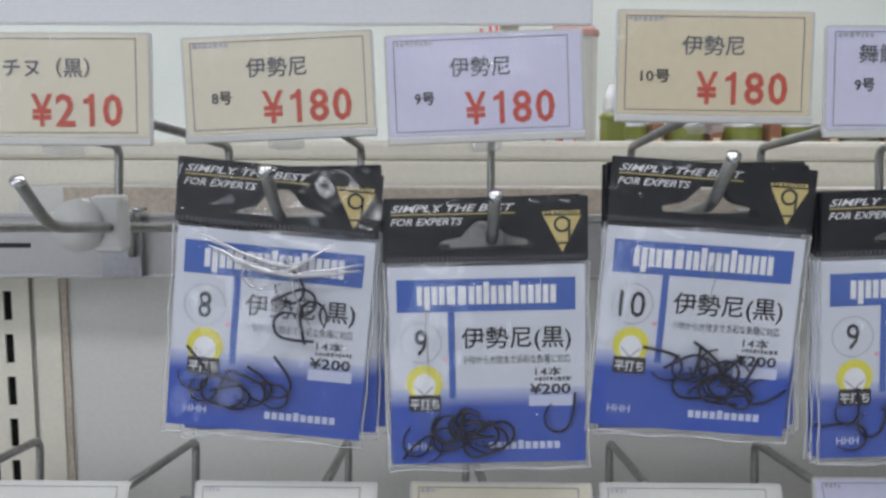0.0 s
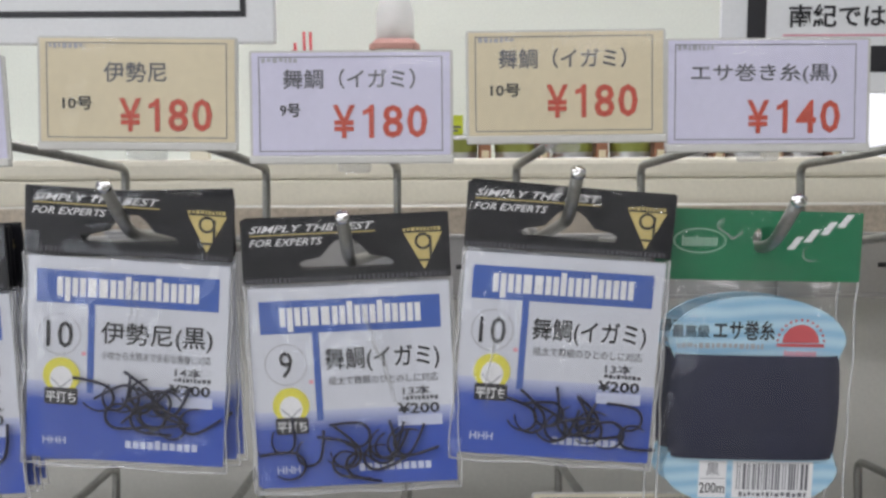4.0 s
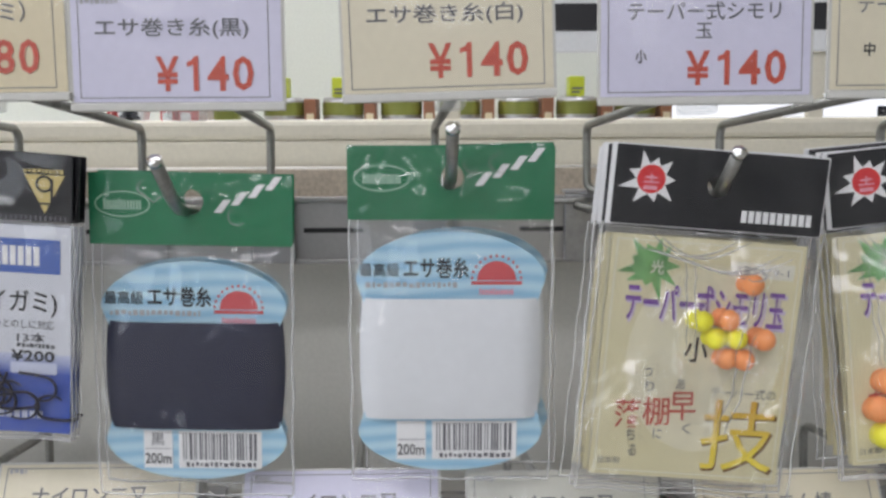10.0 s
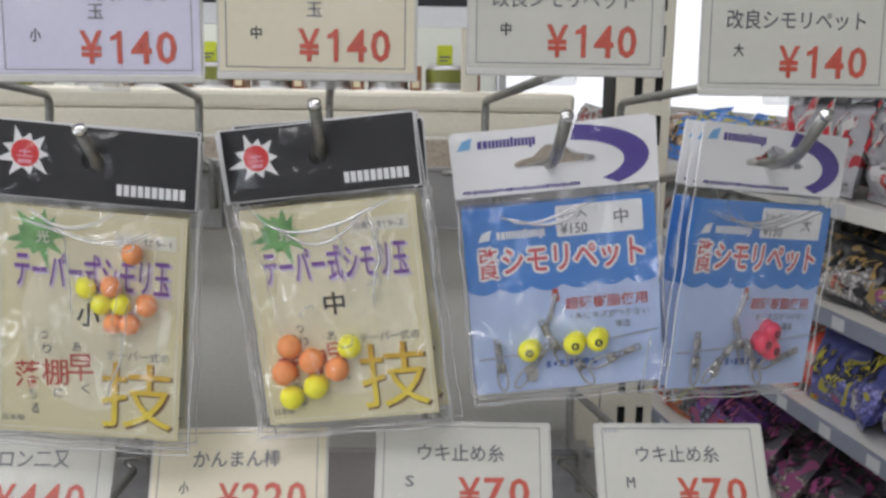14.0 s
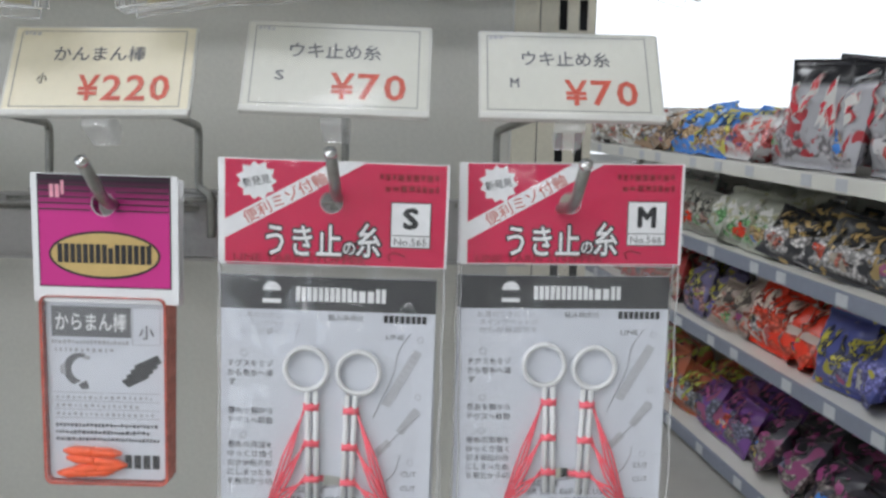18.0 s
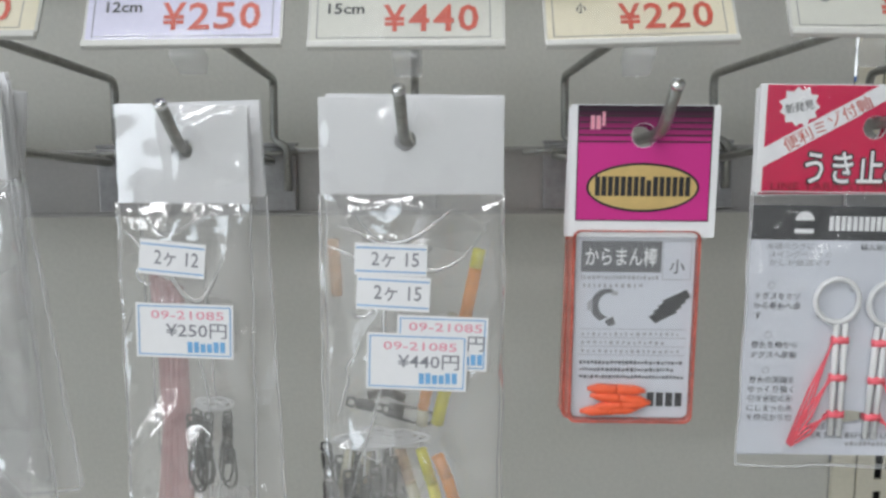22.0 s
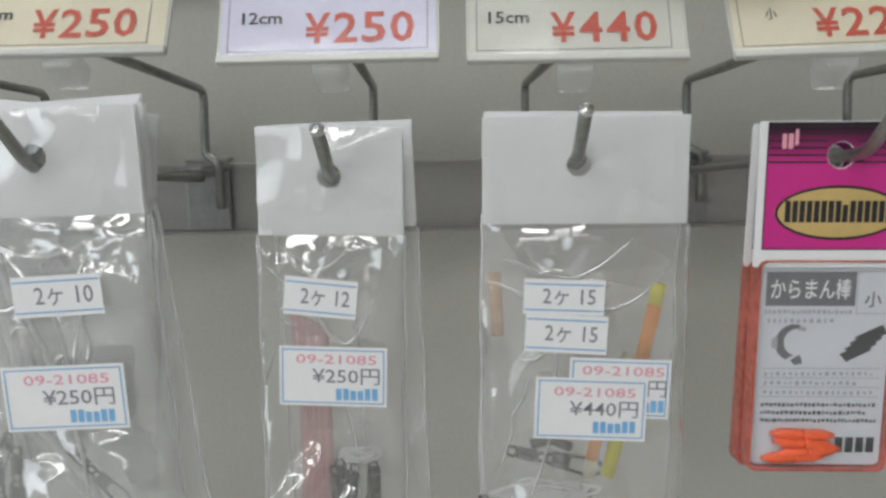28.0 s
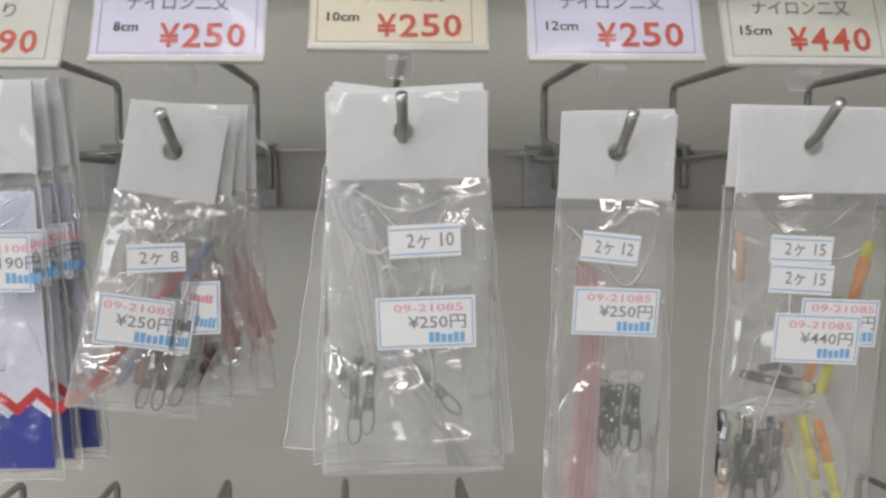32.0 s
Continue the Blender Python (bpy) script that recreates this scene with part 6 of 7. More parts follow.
def labels_12(root):
    sticker(-13.5, 9.0, -42.5, -30.5, -1.9, root, [("2ヶ 12", 1.5, 0, 15, 5.4, ink_stamp)], -5)
    sticker(-15.6, 18.0, -71.2, -52.0, -2.0, root, price_lines("250"), -1)


def fill_15(root):
    runs = (
        (0.0023, -1.4, ((25.3, -37.0, rub_yellow), (24.0, -43.5, rub_orange), (20.0, -64.0, rub_pale), (14.2, -84.0, rub_yellow), (10.5, -100.0, None))),
        (0.0021, 0.0, ((16.4, -60.0, rub_pale), (7.6, -85.0, rub_orange), (5.6, -95.0, rub_pale), (5.0, -101.0, None))),
        (0.0023, -1.4, ((10.6, -112.0, rub_orange), (13.8, -120.0, rub_orange), (16.6, -129.0, rub_yellow), (20.6, -142.0, rub_yellow), (23.6, -155.0, rub_orange), (26.6, -167.0, None))),
        (0.0021, -0.4, ((4.6, -110.0, rub_yellow), (8.6, -123.0, rub_yellow), (12.2, -137.0, rub_pale), (15.0, -150.0, rub_orange), (17.4, -165.0, None))),
        (0.0021, 0.8, ((-3.0, -111.0, rub_faint), (0.6, -123.0, rub_pale), (9.0, -150.0, None))),
        (0.0020, 1.6, ((-21.0, -112.0, rub_pale), (-25.0, -132.0, rub_faint), (-27.5, -146.0, None))),
        (0.0020, 1.8, ((-15.0, -112.0, rub_pale), (-19.0, -138.0, rub_faint), (-21.0, -152.0, None))),
        (0.0021, 1.4, ((-25.5, -34.0, rub_faint), (-24.5, -54.0, None))),
    )
    for r, d, way in runs:
        for (ax, az, hue), (bx, bz, _) in zip(way, way[1:]):
            strand("rubber_tube", [(ax, d, az), (bx, d, bz)], r, hue, root, "coloured rubber tube")
    loops("nylon_coil", -12, -105, 14, 2.6, 5, 0.0006, -1.4, root, 9, "white nylon coil")
    strand("tie_end", [(-4, -1.9, -105.2), (1, -2.0, -105.8), (5.6, -1.8, -106.4)], 0.0011, dark_stick, root, "dark twisted end of the tie")
    for k, (sx, sz, tn, d) in enumerate(((-28.2, -119.5, 5, -1.6), (-21, -130, 2, -1.8), (-15.6, -132, -2, -2.4), (-11, -128, 3, -1.4), (-6, -124.5, -3, -1.9), (-18, -125, -4, 0.6), (-9.5, -95, 78, 0.8))):
        snap("snap", sx, d, sz, tn, 1.58, root)
        if k < 6:
            strand("nylon", [(sx * 0.9 - 1, -1.0, -106), (sx, d, sz + 12.2)], 0.0004, tie_white, root, "white nylon line")
    for k, (sx, sz, tn) in enumerate(((-24, -126, 6), (-19, -121, -4), (-13, -124, 5), (-8, -120, -6), (-3, -126, 3))):
        snap("snap", sx, 3.4 + 0.4 * (k % 2), sz, tn, 1.5, root)
    strand("tie_end", [(-14, 1.0, -90.5), (-7, 0.8, -89.0), (-1, 0.9, -91.5)], 0.0017, dark_stick, root, "dark twisted end of the tie")
    pouch("folded_film", -25, 14, -165, -118, 1.6, 1.0, fold_film, root, "milky fold of film", 63, 0.8, 8, 12)


def labels_15(root):
    sticker(-17.0, 7.5, -45.0, -34.0, -1.7, root, [("2ヶ 15", 1.5, 0, 16, 5.2, ink_stamp)], -2)
    sticker(-16.5, 8.5, -57.0, -45.0, -2.1, root, [("2ヶ 15", 1.5, 0, 16, 5.4, ink_stamp)], -3)
    sticker(-3.0, 28.0, -78.0, -59.0, -1.6, root, price_lines("440"), -2)
    sticker(-13.4, 21.0, -85.0, -65.0, -2.2, root, price_lines("440"), -2)


def fill_10(root):
    for k in range(6):
        strand("nylon_strip", [(-26 + 1.9 * k, 0.3 * k - 1.0, -24), (-20.5 + 2.2 * k, -0.8, -52), (-16 + 1.8 * k, -0.5, -78), (-14 + 1.4 * k, -0.6, -92)], 0.0015, tie_white if k % 2 else rub_clear, root, "clear nylon strip")
    strand("nylon_strip", [(-17, -1.6, -25), (-10, -1.8, -40), (-3, -1.4, -58), (0, -1.0, -84)], 0.0010, tie_white, root, "clear nylon strip")
    for k in range(3):
        strand("nylon_strip", [(-12 + 4 * k, -0.8, -82), (2 + 4 * k, -0.9, -100), (24 - 4 * k, -0.6, -129)], 0.0017, tie_white if k else rub_clear, root, "clear nylon strip")
    for k, (sx, sz, tn, sc) in enumerate(((-20.5, -100.5, -2, 1.4), (-14.5, -97.0, -6, 1.36), (9.0, -95.0, 42, 1.25), (-26.0, -88.0, 12, 1.1), (-18.0, -84.0, -24, 1.1))):
        snap("snap", sx, -5.0 - 0.4 * (k % 2) if k < 3 else 0.4, sz, tn, sc, root)


def labels_10(root):
    sticker(-6.0, 20.0, -45.0, -33.0, -4.2, root, [("2ヶ 10", 2.0, 0, 17, 5.6, ink_stamp)], 2)
    sticker(-11.0, 25.0, -78.5, -59.0, -6.4, root, price_lines("250"), 1)


def fill_8(root):
    strand("rubber_tube", [(11, -1.6, -45), (-2, -2.0, -69), (-15, -1.8, -94)], 0.0019, rub_red, root, "red rubber tube")
    strand("rubber_tube", [(19, -0.6, -32), (6, -1.0, -64), (-6, -0.8, -93)], 0.0018, rub_blue, root, "pale blue rubber tube")
    for k in range(3):
        strand("rubber_tube", [(5 + 4 * k, 0.4, -46), (3 + 4 * k, 0.2, -68), (1 + 5 * k, 0.4, -92)], 0.0019, rub_pink, root, "pink rubber tube")
    strand("rubber_tube", [(15, 1.4, -34), (18, 1.2, -56), (24, 1.2, -78)], 0.0016, rub_soft, root, "red rubber tube")
    strand("rubber_tube", [(17, 1.8, -46), (22, 1.6, -66), (28, 1.6, -84)], 0.0016, rub_soft, root, "pale blue rubber tube")
    for k, (sx, sz, tn, sc) in enumerate(((5.4, -86.5, -10, 1.18), (10, -86.5, -3, 1.18), (18.6, -85.5, -14, 1.12), (25.5, -79, -20, 1.0))):
        snap("snap", sx, -1.8 - 0.4 * (k % 2), sz, tn, sc, root)


def fill_rear(root):
    strand("rubber_tube", [(12, 0.0, -40), (18, 0.0, -58), (25, 0.2, -78)], 0.0016, rub_soft, root, "red rubber tube")
    strand("rubber_tube", [(8, 0.6, -44), (16, 0.6, -62), (24, 0.6, -84)], 0.0016, rub_pink, root, "pink rubber tube")
    snap("snap", 10, -1.0, -84, -14, 1.1, root)


def no_labels(root):
    return root


def labels_8(root):
    sticker(12.5, 27.0, -68.0, -47.0, 1.0, root, [(None, 0.0, 4.0, 9, 3.2, ink_pink), (None, 1.0, -5.5, 9, 4.0, ink_cyan)], 10)
    sticker(4.0, 18.0, -76.0, -55.0, 0.2, root, [(None, 3.5, 0.5, 5, 4.6, ink_grey), (None, 2.0, -6.0, 8, 3.8, ink_cyan)], 0)
    sticker(-10.0, 11.0, -45.5, -34.5, -2.0, root, [("2ヶ 8", 1.0, 0, 14, 5.0, ink_stamp)], 11)
    sticker(-17.5, 10.0, -75.0, -55.5, -2.6, root, price_lines("250"), 0)


leader_bag(0.4095, 1.2160, 0.5, -29.3, 33.2, 14.4, -18.4, -172, "clear bag of long forked leaders with orange and yellow tubes", 84, 0.309, fill_15, labels_15, [(0.5, 13, 0.8, 0.6, 1.0)])
leader_bag(0.3332, 1.2136, 1.3, -22.4, 22.6, 15.0, -18.6, -160, "clear bag of forked leaders with pink tubes and black snaps", 83, 0.310, fill_12, labels_12, [(2.5, 10, 0.8, -2.5, -1.0)])
leader_bag(0.2507, 1.2225, -0.9, -28.0, 30.5, 13.8, -17.8, -131, "clear shiny bag of forked leaders with clear nylon strips", 82, 0.292, fill_10, labels_10, [(0.6, 4, 1.2, 2.2, 1.0), (-0.4, 8, 1.6, -2.4, -1.0), (0.0, 13, 0.6, 7.5, 2.0)], 0.18, 0.0, shiny_film)
leader_bag(0.1632, 1.2142, 11.5, -17.5, 18.3, 16.2, -17.8, -103, "clear bag of short forked leaders with red tubes, hanging askew", 81, 0.306, fill_8, labels_8, [], 0.35, 14.0)
for bx, by, bt in ((0.1665, 0.314, 6.5), (0.1695, 0.322, 3.0), (0.1715, 0.330, 1.0)):
    leader_bag(bx, 1.2150, bt, -17.5, 18.3, 16.2, -17.8, -103, "clear bag of short forked leaders with faint red tubes", 86, by, fill_rear, no_labels, [], 0.35, 12.0)

# the packet with blue and red chevrons beside them
chev_pale = mat("pale_lilac_card", (0.72, 0.73, 0.84), 0.4)
chev_blue = mat("deep_blue_print", (0.03, 0.05, 0.33), 0.4)


def fill_chevron(root):
    card = sheet("card", rect(-27, 31, -132, -21), [], 0.8, 0.5, chev_pale, root, "white card with a blue foot and red chevrons")
    flat("blue_foot", [[(-27, -132), (31, -132), (31, -111), (22, -104), (14, -111), (6, -104), (-2, -111), (-10, -104), (-18, -111), (-27, -104)]], 0.65, chev_blue, card)
    for k in range(4):
        cx = -22 + 16 * k
        flat("chevron", [[(cx, -103), (cx + 8, -110), (cx + 16, -103), (cx + 16, -98), (cx + 8, -105), (cx, -98)]], 0.6, rub_red, card)
    flat("blue_streak", [[(20, -22), (30.5, -22), (12, -60), (8, -60)]], 0.62, mat_label, card)


def labels_chevron(root):
    sticker(10.0, 32.0, -58, -36, -1.8, root, price_lines("190"), 0)


chevron = leader_bag(0.0800, 1.2200, 0.0, -28.0, 33.0, 20.0, -14.0, -136, "white-headed clear packet with a blue and red chevron card", 85, 0.304, fill_chevron, labels_chevron, [], 0.03, 0.0, soft_clear)
for across, back, turn, swing in ((2.0, 8, -1.0, 1.0), (5.0, 16, -3.0, 2.0), (6.0, 24, -2.0, 0.0)):
    copy_thing(chevron, chevron.matrix_world @ pose(across * MM, back * MM, 0, 0, turn, swing))

# ---- behind the fixture: signs on the rail, the next shelf, the snack aisle ----
sign_white = mat("sign_board", (0.82, 0.83, 0.84), 0.35, 0, 0.03, 10)
can_silver = mat("silver_can", (0.55, 0.55, 0.55), 0.3, 0.7, 0.1, 20)
back_wall = mat("pale_green_panel", (0.84, 0.87, 0.80), 0.5, 0, 0.05, 4)

board = thing("notice_board", pose(-0.37, 0.568, 1.397), "white notice board with a black ruled frame on the rail", "notice board")
part("board", box_bm(-0.48, 0.455, 0, 0.006, 0.0715, 0.50, 0.0015), sign_white, board)
flat("frame_line", [rect(-474, 438, 87, 90.5), rect(434.5, 438, 90.5, 480)], -0.6, ink, board, "black ruled frame")
for sx in (-0.40, 0.40):
    part("stand", box_bm(sx, sx + 0.012, 0.0065, 0.012, 0.0, 0.30, 0.001), cream_m, board)

poster = thing("shop_poster", pose(0.352, 0.552, 1.397), "white shop poster with a thick black frame and bold lettering", "poster")
part("poster_sheet", box_bm(-0.008, 0.278, 0, 0.003, 0.040, 0.42, 0.0008), sign_white, poster)
flat("poster_frame", [rect(7, 18, 52, 410), rect(18, 272, 52, 67)], -0.5, ink, poster, "thick black frame")
words("poster_text", "南紀では", 59, 84, 56, 13, -0.5, ink, poster, 0.02)
bars("poster_line", 91, 262, 78, 91, -0.5, ink, poster, 3, 0.3)
flat("pink_line", [rect(28, 262, 72.5, 73.5)], -0.5, ink_pink, poster)
for sx in (0.02, 0.23):
    part("stand", box_bm(sx, sx + 0.01, 0.0035, 0.008, 0.0, 0.20, 0.001), cream_m, poster)

shelf = thing("back_shelf", pose(0, 0, 0), "pale shelf of the next aisle behind the rail", "shelf", kind="structure")
part("shelf_board", box_bm(-1.6, 0.62, 0.86, 1.16, 1.325, 1.345, 0.003), white_m, shelf)
part("shelf_back", box_bm(-1.6, 0.66, 1.16, 1.18, 0.0, 1.95, 0.003), back_wall, shelf)
part("shelf_base", box_bm(-1.6, 0.62, 0.90, 1.159, 0.0, 1.324, 0.003), back_wall, shelf)


def can(x, y, r, h, bands, label):
    root = thing("bait_can", pose(x, y, 1.345), label, "can", "cans on the back shelf")
    prof = [(0, 0), (r * 0.94, 0), (r, 0.004), (r, h - 0.004), (r * 0.94, h), (r * 0.90, h - 0.003), (0, h - 0.003)]
    bm = bmesh.new()
    vs = [bm.verts.new((a, 0, b)) for a, b in prof]
    bmesh.ops.spin(bm, geom=vs + [bm.edges.new((a, b)) for a, b in zip(vs, vs[1:])], cent=(0, 0, 0), axis=(0, 0, 1), angle=2 * math.pi, steps=20)
    bmesh.ops.remove_doubles(bm, verts=bm.verts[:], dist=1e-5)
    bmesh.ops.recalc_face_normals(bm, faces=bm.faces[:])
    part("body", bm, can_silver, root, smooth=True)
    for z0, z1, m in bands:
        bm = bmesh.new()
        bmesh.ops.create_cone(bm, cap_ends=False, segments=20, radius1=r + 0.0006, radius2=r + 0.0006, depth=z1 - z0, matrix=Matrix.Translation((0, 0, (z0 + z1) / 2)))
        part("label_band", bm, m, root, smooth=True)
    return root


olive = mat("olive_label", (0.22, 0.24, 0.05), 0.4)
lime = mat("lime_label", (0.55, 0.62, 0.04), 0.4)
rust = mat("rust_label", (0.42, 0.08, 0.03), 0.4)
carton_brown = mat("brown_carton", (0.30, 0.13, 0.07), 0.5, 0, 0.1, 40)
for k in range(7):
    cx = 0.0725 + 0.065 * k
    can(cx + 0.130, 1.047, 0.0222, 0.075, [(0.030, 0.050, paper_white), (0.056, 0.070, olive)], "silver can with a dark green band on a shelf")
    b = thing("narrow_carton", pose(cx + 0.1608, 1.047, 1.345), "narrow brown carton between cans on a shelf", "carton", "cartons between the cans")
    part("carton", box_bm(-0.0065, 0.0065, -0.02, 0.02, 0, 0.074, 0.001), carton_brown, b)
    flat("carton_print", [rect(-4, 4, 50, 58)], -20.4, tag_gold, b)
    if k != 3:
        b = thing("lime_carton", pose(cx + 0.128, 1.045, 1.420), "small yellow-green carton on top of a can", "carton", "cartons on top of the cans")
        part("carton", box_bm(-0.0085, 0.0085, -0.012, 0.012, 0.0003, 0.022, 0.001), lime, b)
        flat("carton_print", [rect(-6, 6, 8, 10), rect(-6, 3, 4, 6)], -12.4, ink_grey, b)

dull_pink = mat("dull_pink_band", (0.55, 0.30, 0.26), 0.45)
# a banded bottle and a green one on the next shelf
for bx, by, m, lab in ((0.135, 1.02, dull_pink, "tall pale bottle with a dull pink band"), (0.165, 0.93, olive, "small dark green bottle")):
    root = thing("bottle", pose(bx, by, 1.345), lab, "bottle")
    h = 0.24 if m is dull_pink else 0.11
    r = 0.026 if m is dull_pink else 0.012
    part("base", box_bm(-r, r, -r, r, 0, h * 0.74, r * 0.5, 3), m if m is not dull_pink else tag_pale, root)
    part("band", box_bm(-r - 0.001, r + 0.001, -r - 0.001, r + 0.001, h * 0.66, h * 0.74 + 0.001, r * 0.5, 3), m, root)
    v, f = tube_data([(0, 0, h * 0.74), (0, 0, h * 0.8), (0, 0, h * 0.86), (0, 0, h)], r * 0.8, 14, 0.5)
    hung("neck", mesh_of("neck", v, f, rub_clear, True), root)
box = thing("dark_box", pose(-0.46, 0.95, 1.345), "black camera-sized box with white and blue packs beside it", "box")
part("body", box_bm(-0.035, 0.035, -0.03, 0.03, 0, 0.045, 0.004), ink, box)
for k, (px, m) in enumerate(((-0.36, paper_white), (-0.30, film_blue), (-0.53, tag_cream))):
    b = thing("small_carton", pose(px, 0.96, 1.345), "small printed carton lying on the shelf", "carton", "cartons on the back shelf")
    part("carton", box_bm(-0.024, 0.024, -0.03, 0.03, 0, 0.026 + 0.006 * k, 0.002), m, b)
    flat("carton_print", [rect(-16, 16, 8, 14)], -30.6, ink_grey, b)


# red cords, striped packs and a red pack at the end of the shelf
cords = thing("red_cord_bundle", pose(0.047, 0.97, 1.345), "bundle of dark red cords standing on a shelf", "cords")
rng = random.Random(77)
for k in range(9):
    ox = -0.013 + 0.0032 * k
    wire("cord", [(ox, 0.004 * math.sin(k * 2.1), 0), (ox + rng.uniform(-0.003, 0.003), 0.003 * math.sin(k), 0.09), (ox + rng.uniform(-0.004, 0.004), 0.0, 0.165 + rng.uniform(-0.01, 0.02))], 0.0016, rub_red, cords, sides=6)
wire("cord_tie", [(0.017 * math.cos(a), 0.009 * math.sin(a), 0.13) for a in [0.4 * q for q in range(16)]], 0.0012, paper_white, cords, "white tie round the cords", 6, 1.0, True)
for k, (px, pr) in enumerate(((0.056, 14), (0.078, -10))):
    b = thing("striped_pack", pose(px, 0.945, 1.345, 0, pr, 0), "small white pack with grey stripes on a shelf", "pack", "striped packs on the back shelf")
    part("pack", box_bm(-0.011, 0.011, -0.012, 0.012, 0.003, 0.088, 0.002), paper_white, b)
    flat("stripe", [rect(-9, 9, 30 + 9 * q, 33 + 9 * q) for q in range(6)], -12.4, ink_grey, b)
for k, px in enumerate((0.104, 0.122)):
    b = thing("red_pack", pose(px, 0.95, 1.345), "small red and white pack on a shelf", "pack", "red packs on the back shelf")
    part("pack", box_bm(-0.0075, 0.0075, -0.012, 0.012, 0, 0.070 + 0.006 * k, 0.002), red_m, b)
    flat("pack_print", [rect(-5, 5, 50, 60)], -12.4, paper_white, b)

PRINTS = {}


def foil(name, ground, picture, title, size=26.0, top=None):
    """Glossy snack foil: a printed ground with a ragged picture low down and a plain top; its lettering is a print of its own."""
    PRINTS[name] = (mat(name + "_lettering", tuple(min(0.85, 1.25 * c + 0.02) for c in title), 0.3), mat(name + "_shadow", tuple(0.25 * c for c in ground) if sum(title) > sum(ground) else (0.75, 0.74, 0.72), 0.3))
    ground, picture = tuple(min(0.9, 1.35 * c + 0.015) for c in ground), tuple(min(0.9, 1.5 * c + 0.03) for c in picture)
    size *= 1.5
    m = mat(name, ground, 0.24, 0, 0.1, 20, 0.6, 60)
    nt = m.node_tree

    def node(kind, operation=None):
        n = nt.nodes.new("ShaderNode" + kind)
        if operation:
            n.operation = operation
        return n

    def step(value, lo, hi):
        r = node("MapRange")
        r.inputs["From Min"].default_value, r.inputs["From Max"].default_value = lo, hi
        nt.links.new(value, r.inputs["Value"])
        return r.outputs["Result"]

    def mix(fac, a, b):
        x = node("Mix")
        x.data_type = "RGBA"
        nt.links.new(fac, x.inputs["Factor"])
        for sock, v in ((x.inputs["A"], a), (x.inputs["B"], b)):
            if isinstance(v, tuple):
                sock.default_value = (*v, 1)
            else:
                nt.links.new(v, sock)
        return x.outputs["Result"]

    def times(a, b):
        x = node("Math", "MULTIPLY")
        nt.links.new(a, x.inputs[0])
        nt.links.new(b, x.inputs[1])
        return x.outputs[0]

    co, info, shift, sep = node("TexCoord"), node("ObjectInfo"), node("VectorMath", "MULTIPLY_ADD"), node("SeparateXYZ")
    shift.inputs[1].default_value = (1, 1, 1)
    nt.links.new(co.outputs["Object"], shift.inputs[0])
    nt.links.new(info.outputs["Random"], shift.inputs[2])
    nt.links.new(co.outputs["Object"], sep.inputs[0])
    blot, crumbs = node("TexNoise"), node("TexVoronoi")
    blot.inputs["Scale"].default_value, blot.inputs["Detail"].default_value = size * 0.6, 1.5
    crumbs.inputs["Scale"].default_value = size * 2.4
    for n in (blot, crumbs):
        nt.links.new(shift.outputs[0], n.inputs["Vector"])
    low = step(sep.outputs["Z"], 0.125, 0.105)
    base = step(sep.outputs["Z"], 0.012, 0.03)
    tone = mix(step(crumbs.outputs["Distance"], 0.15, 0.7), tuple(min(1.0, c * 1.5) for c in picture), tuple(c * 0.35 for c in picture))
    col = mix(times(times(low, base), step(blot.outputs["Fac"], 0.44, 0.48)), ground, tone)
    speck = node("TexNoise")
    speck.inputs["Scale"].default_value, speck.inputs["Detail"].default_value, speck.inputs["Distortion"].default_value = size * 0.32, 1.5, 1.4
    nt.links.new(shift.outputs[0], speck.inputs["Vector"])
    col = mix(step(speck.outputs["Fac"], 0.595, 0.61), col, tuple(0.8 * c + 0.04 for c in title))
    if top:
        col = mix(step(sep.outputs["Z"], 0.235, 0.255), col, top)
    nt.links.new(col, nt.nodes["Principled BSDF"].inputs["Base Color"])
    return m


GREY, BLACK = (0.36, 0.36, 0.39), (0.02, 0.02, 0.025)
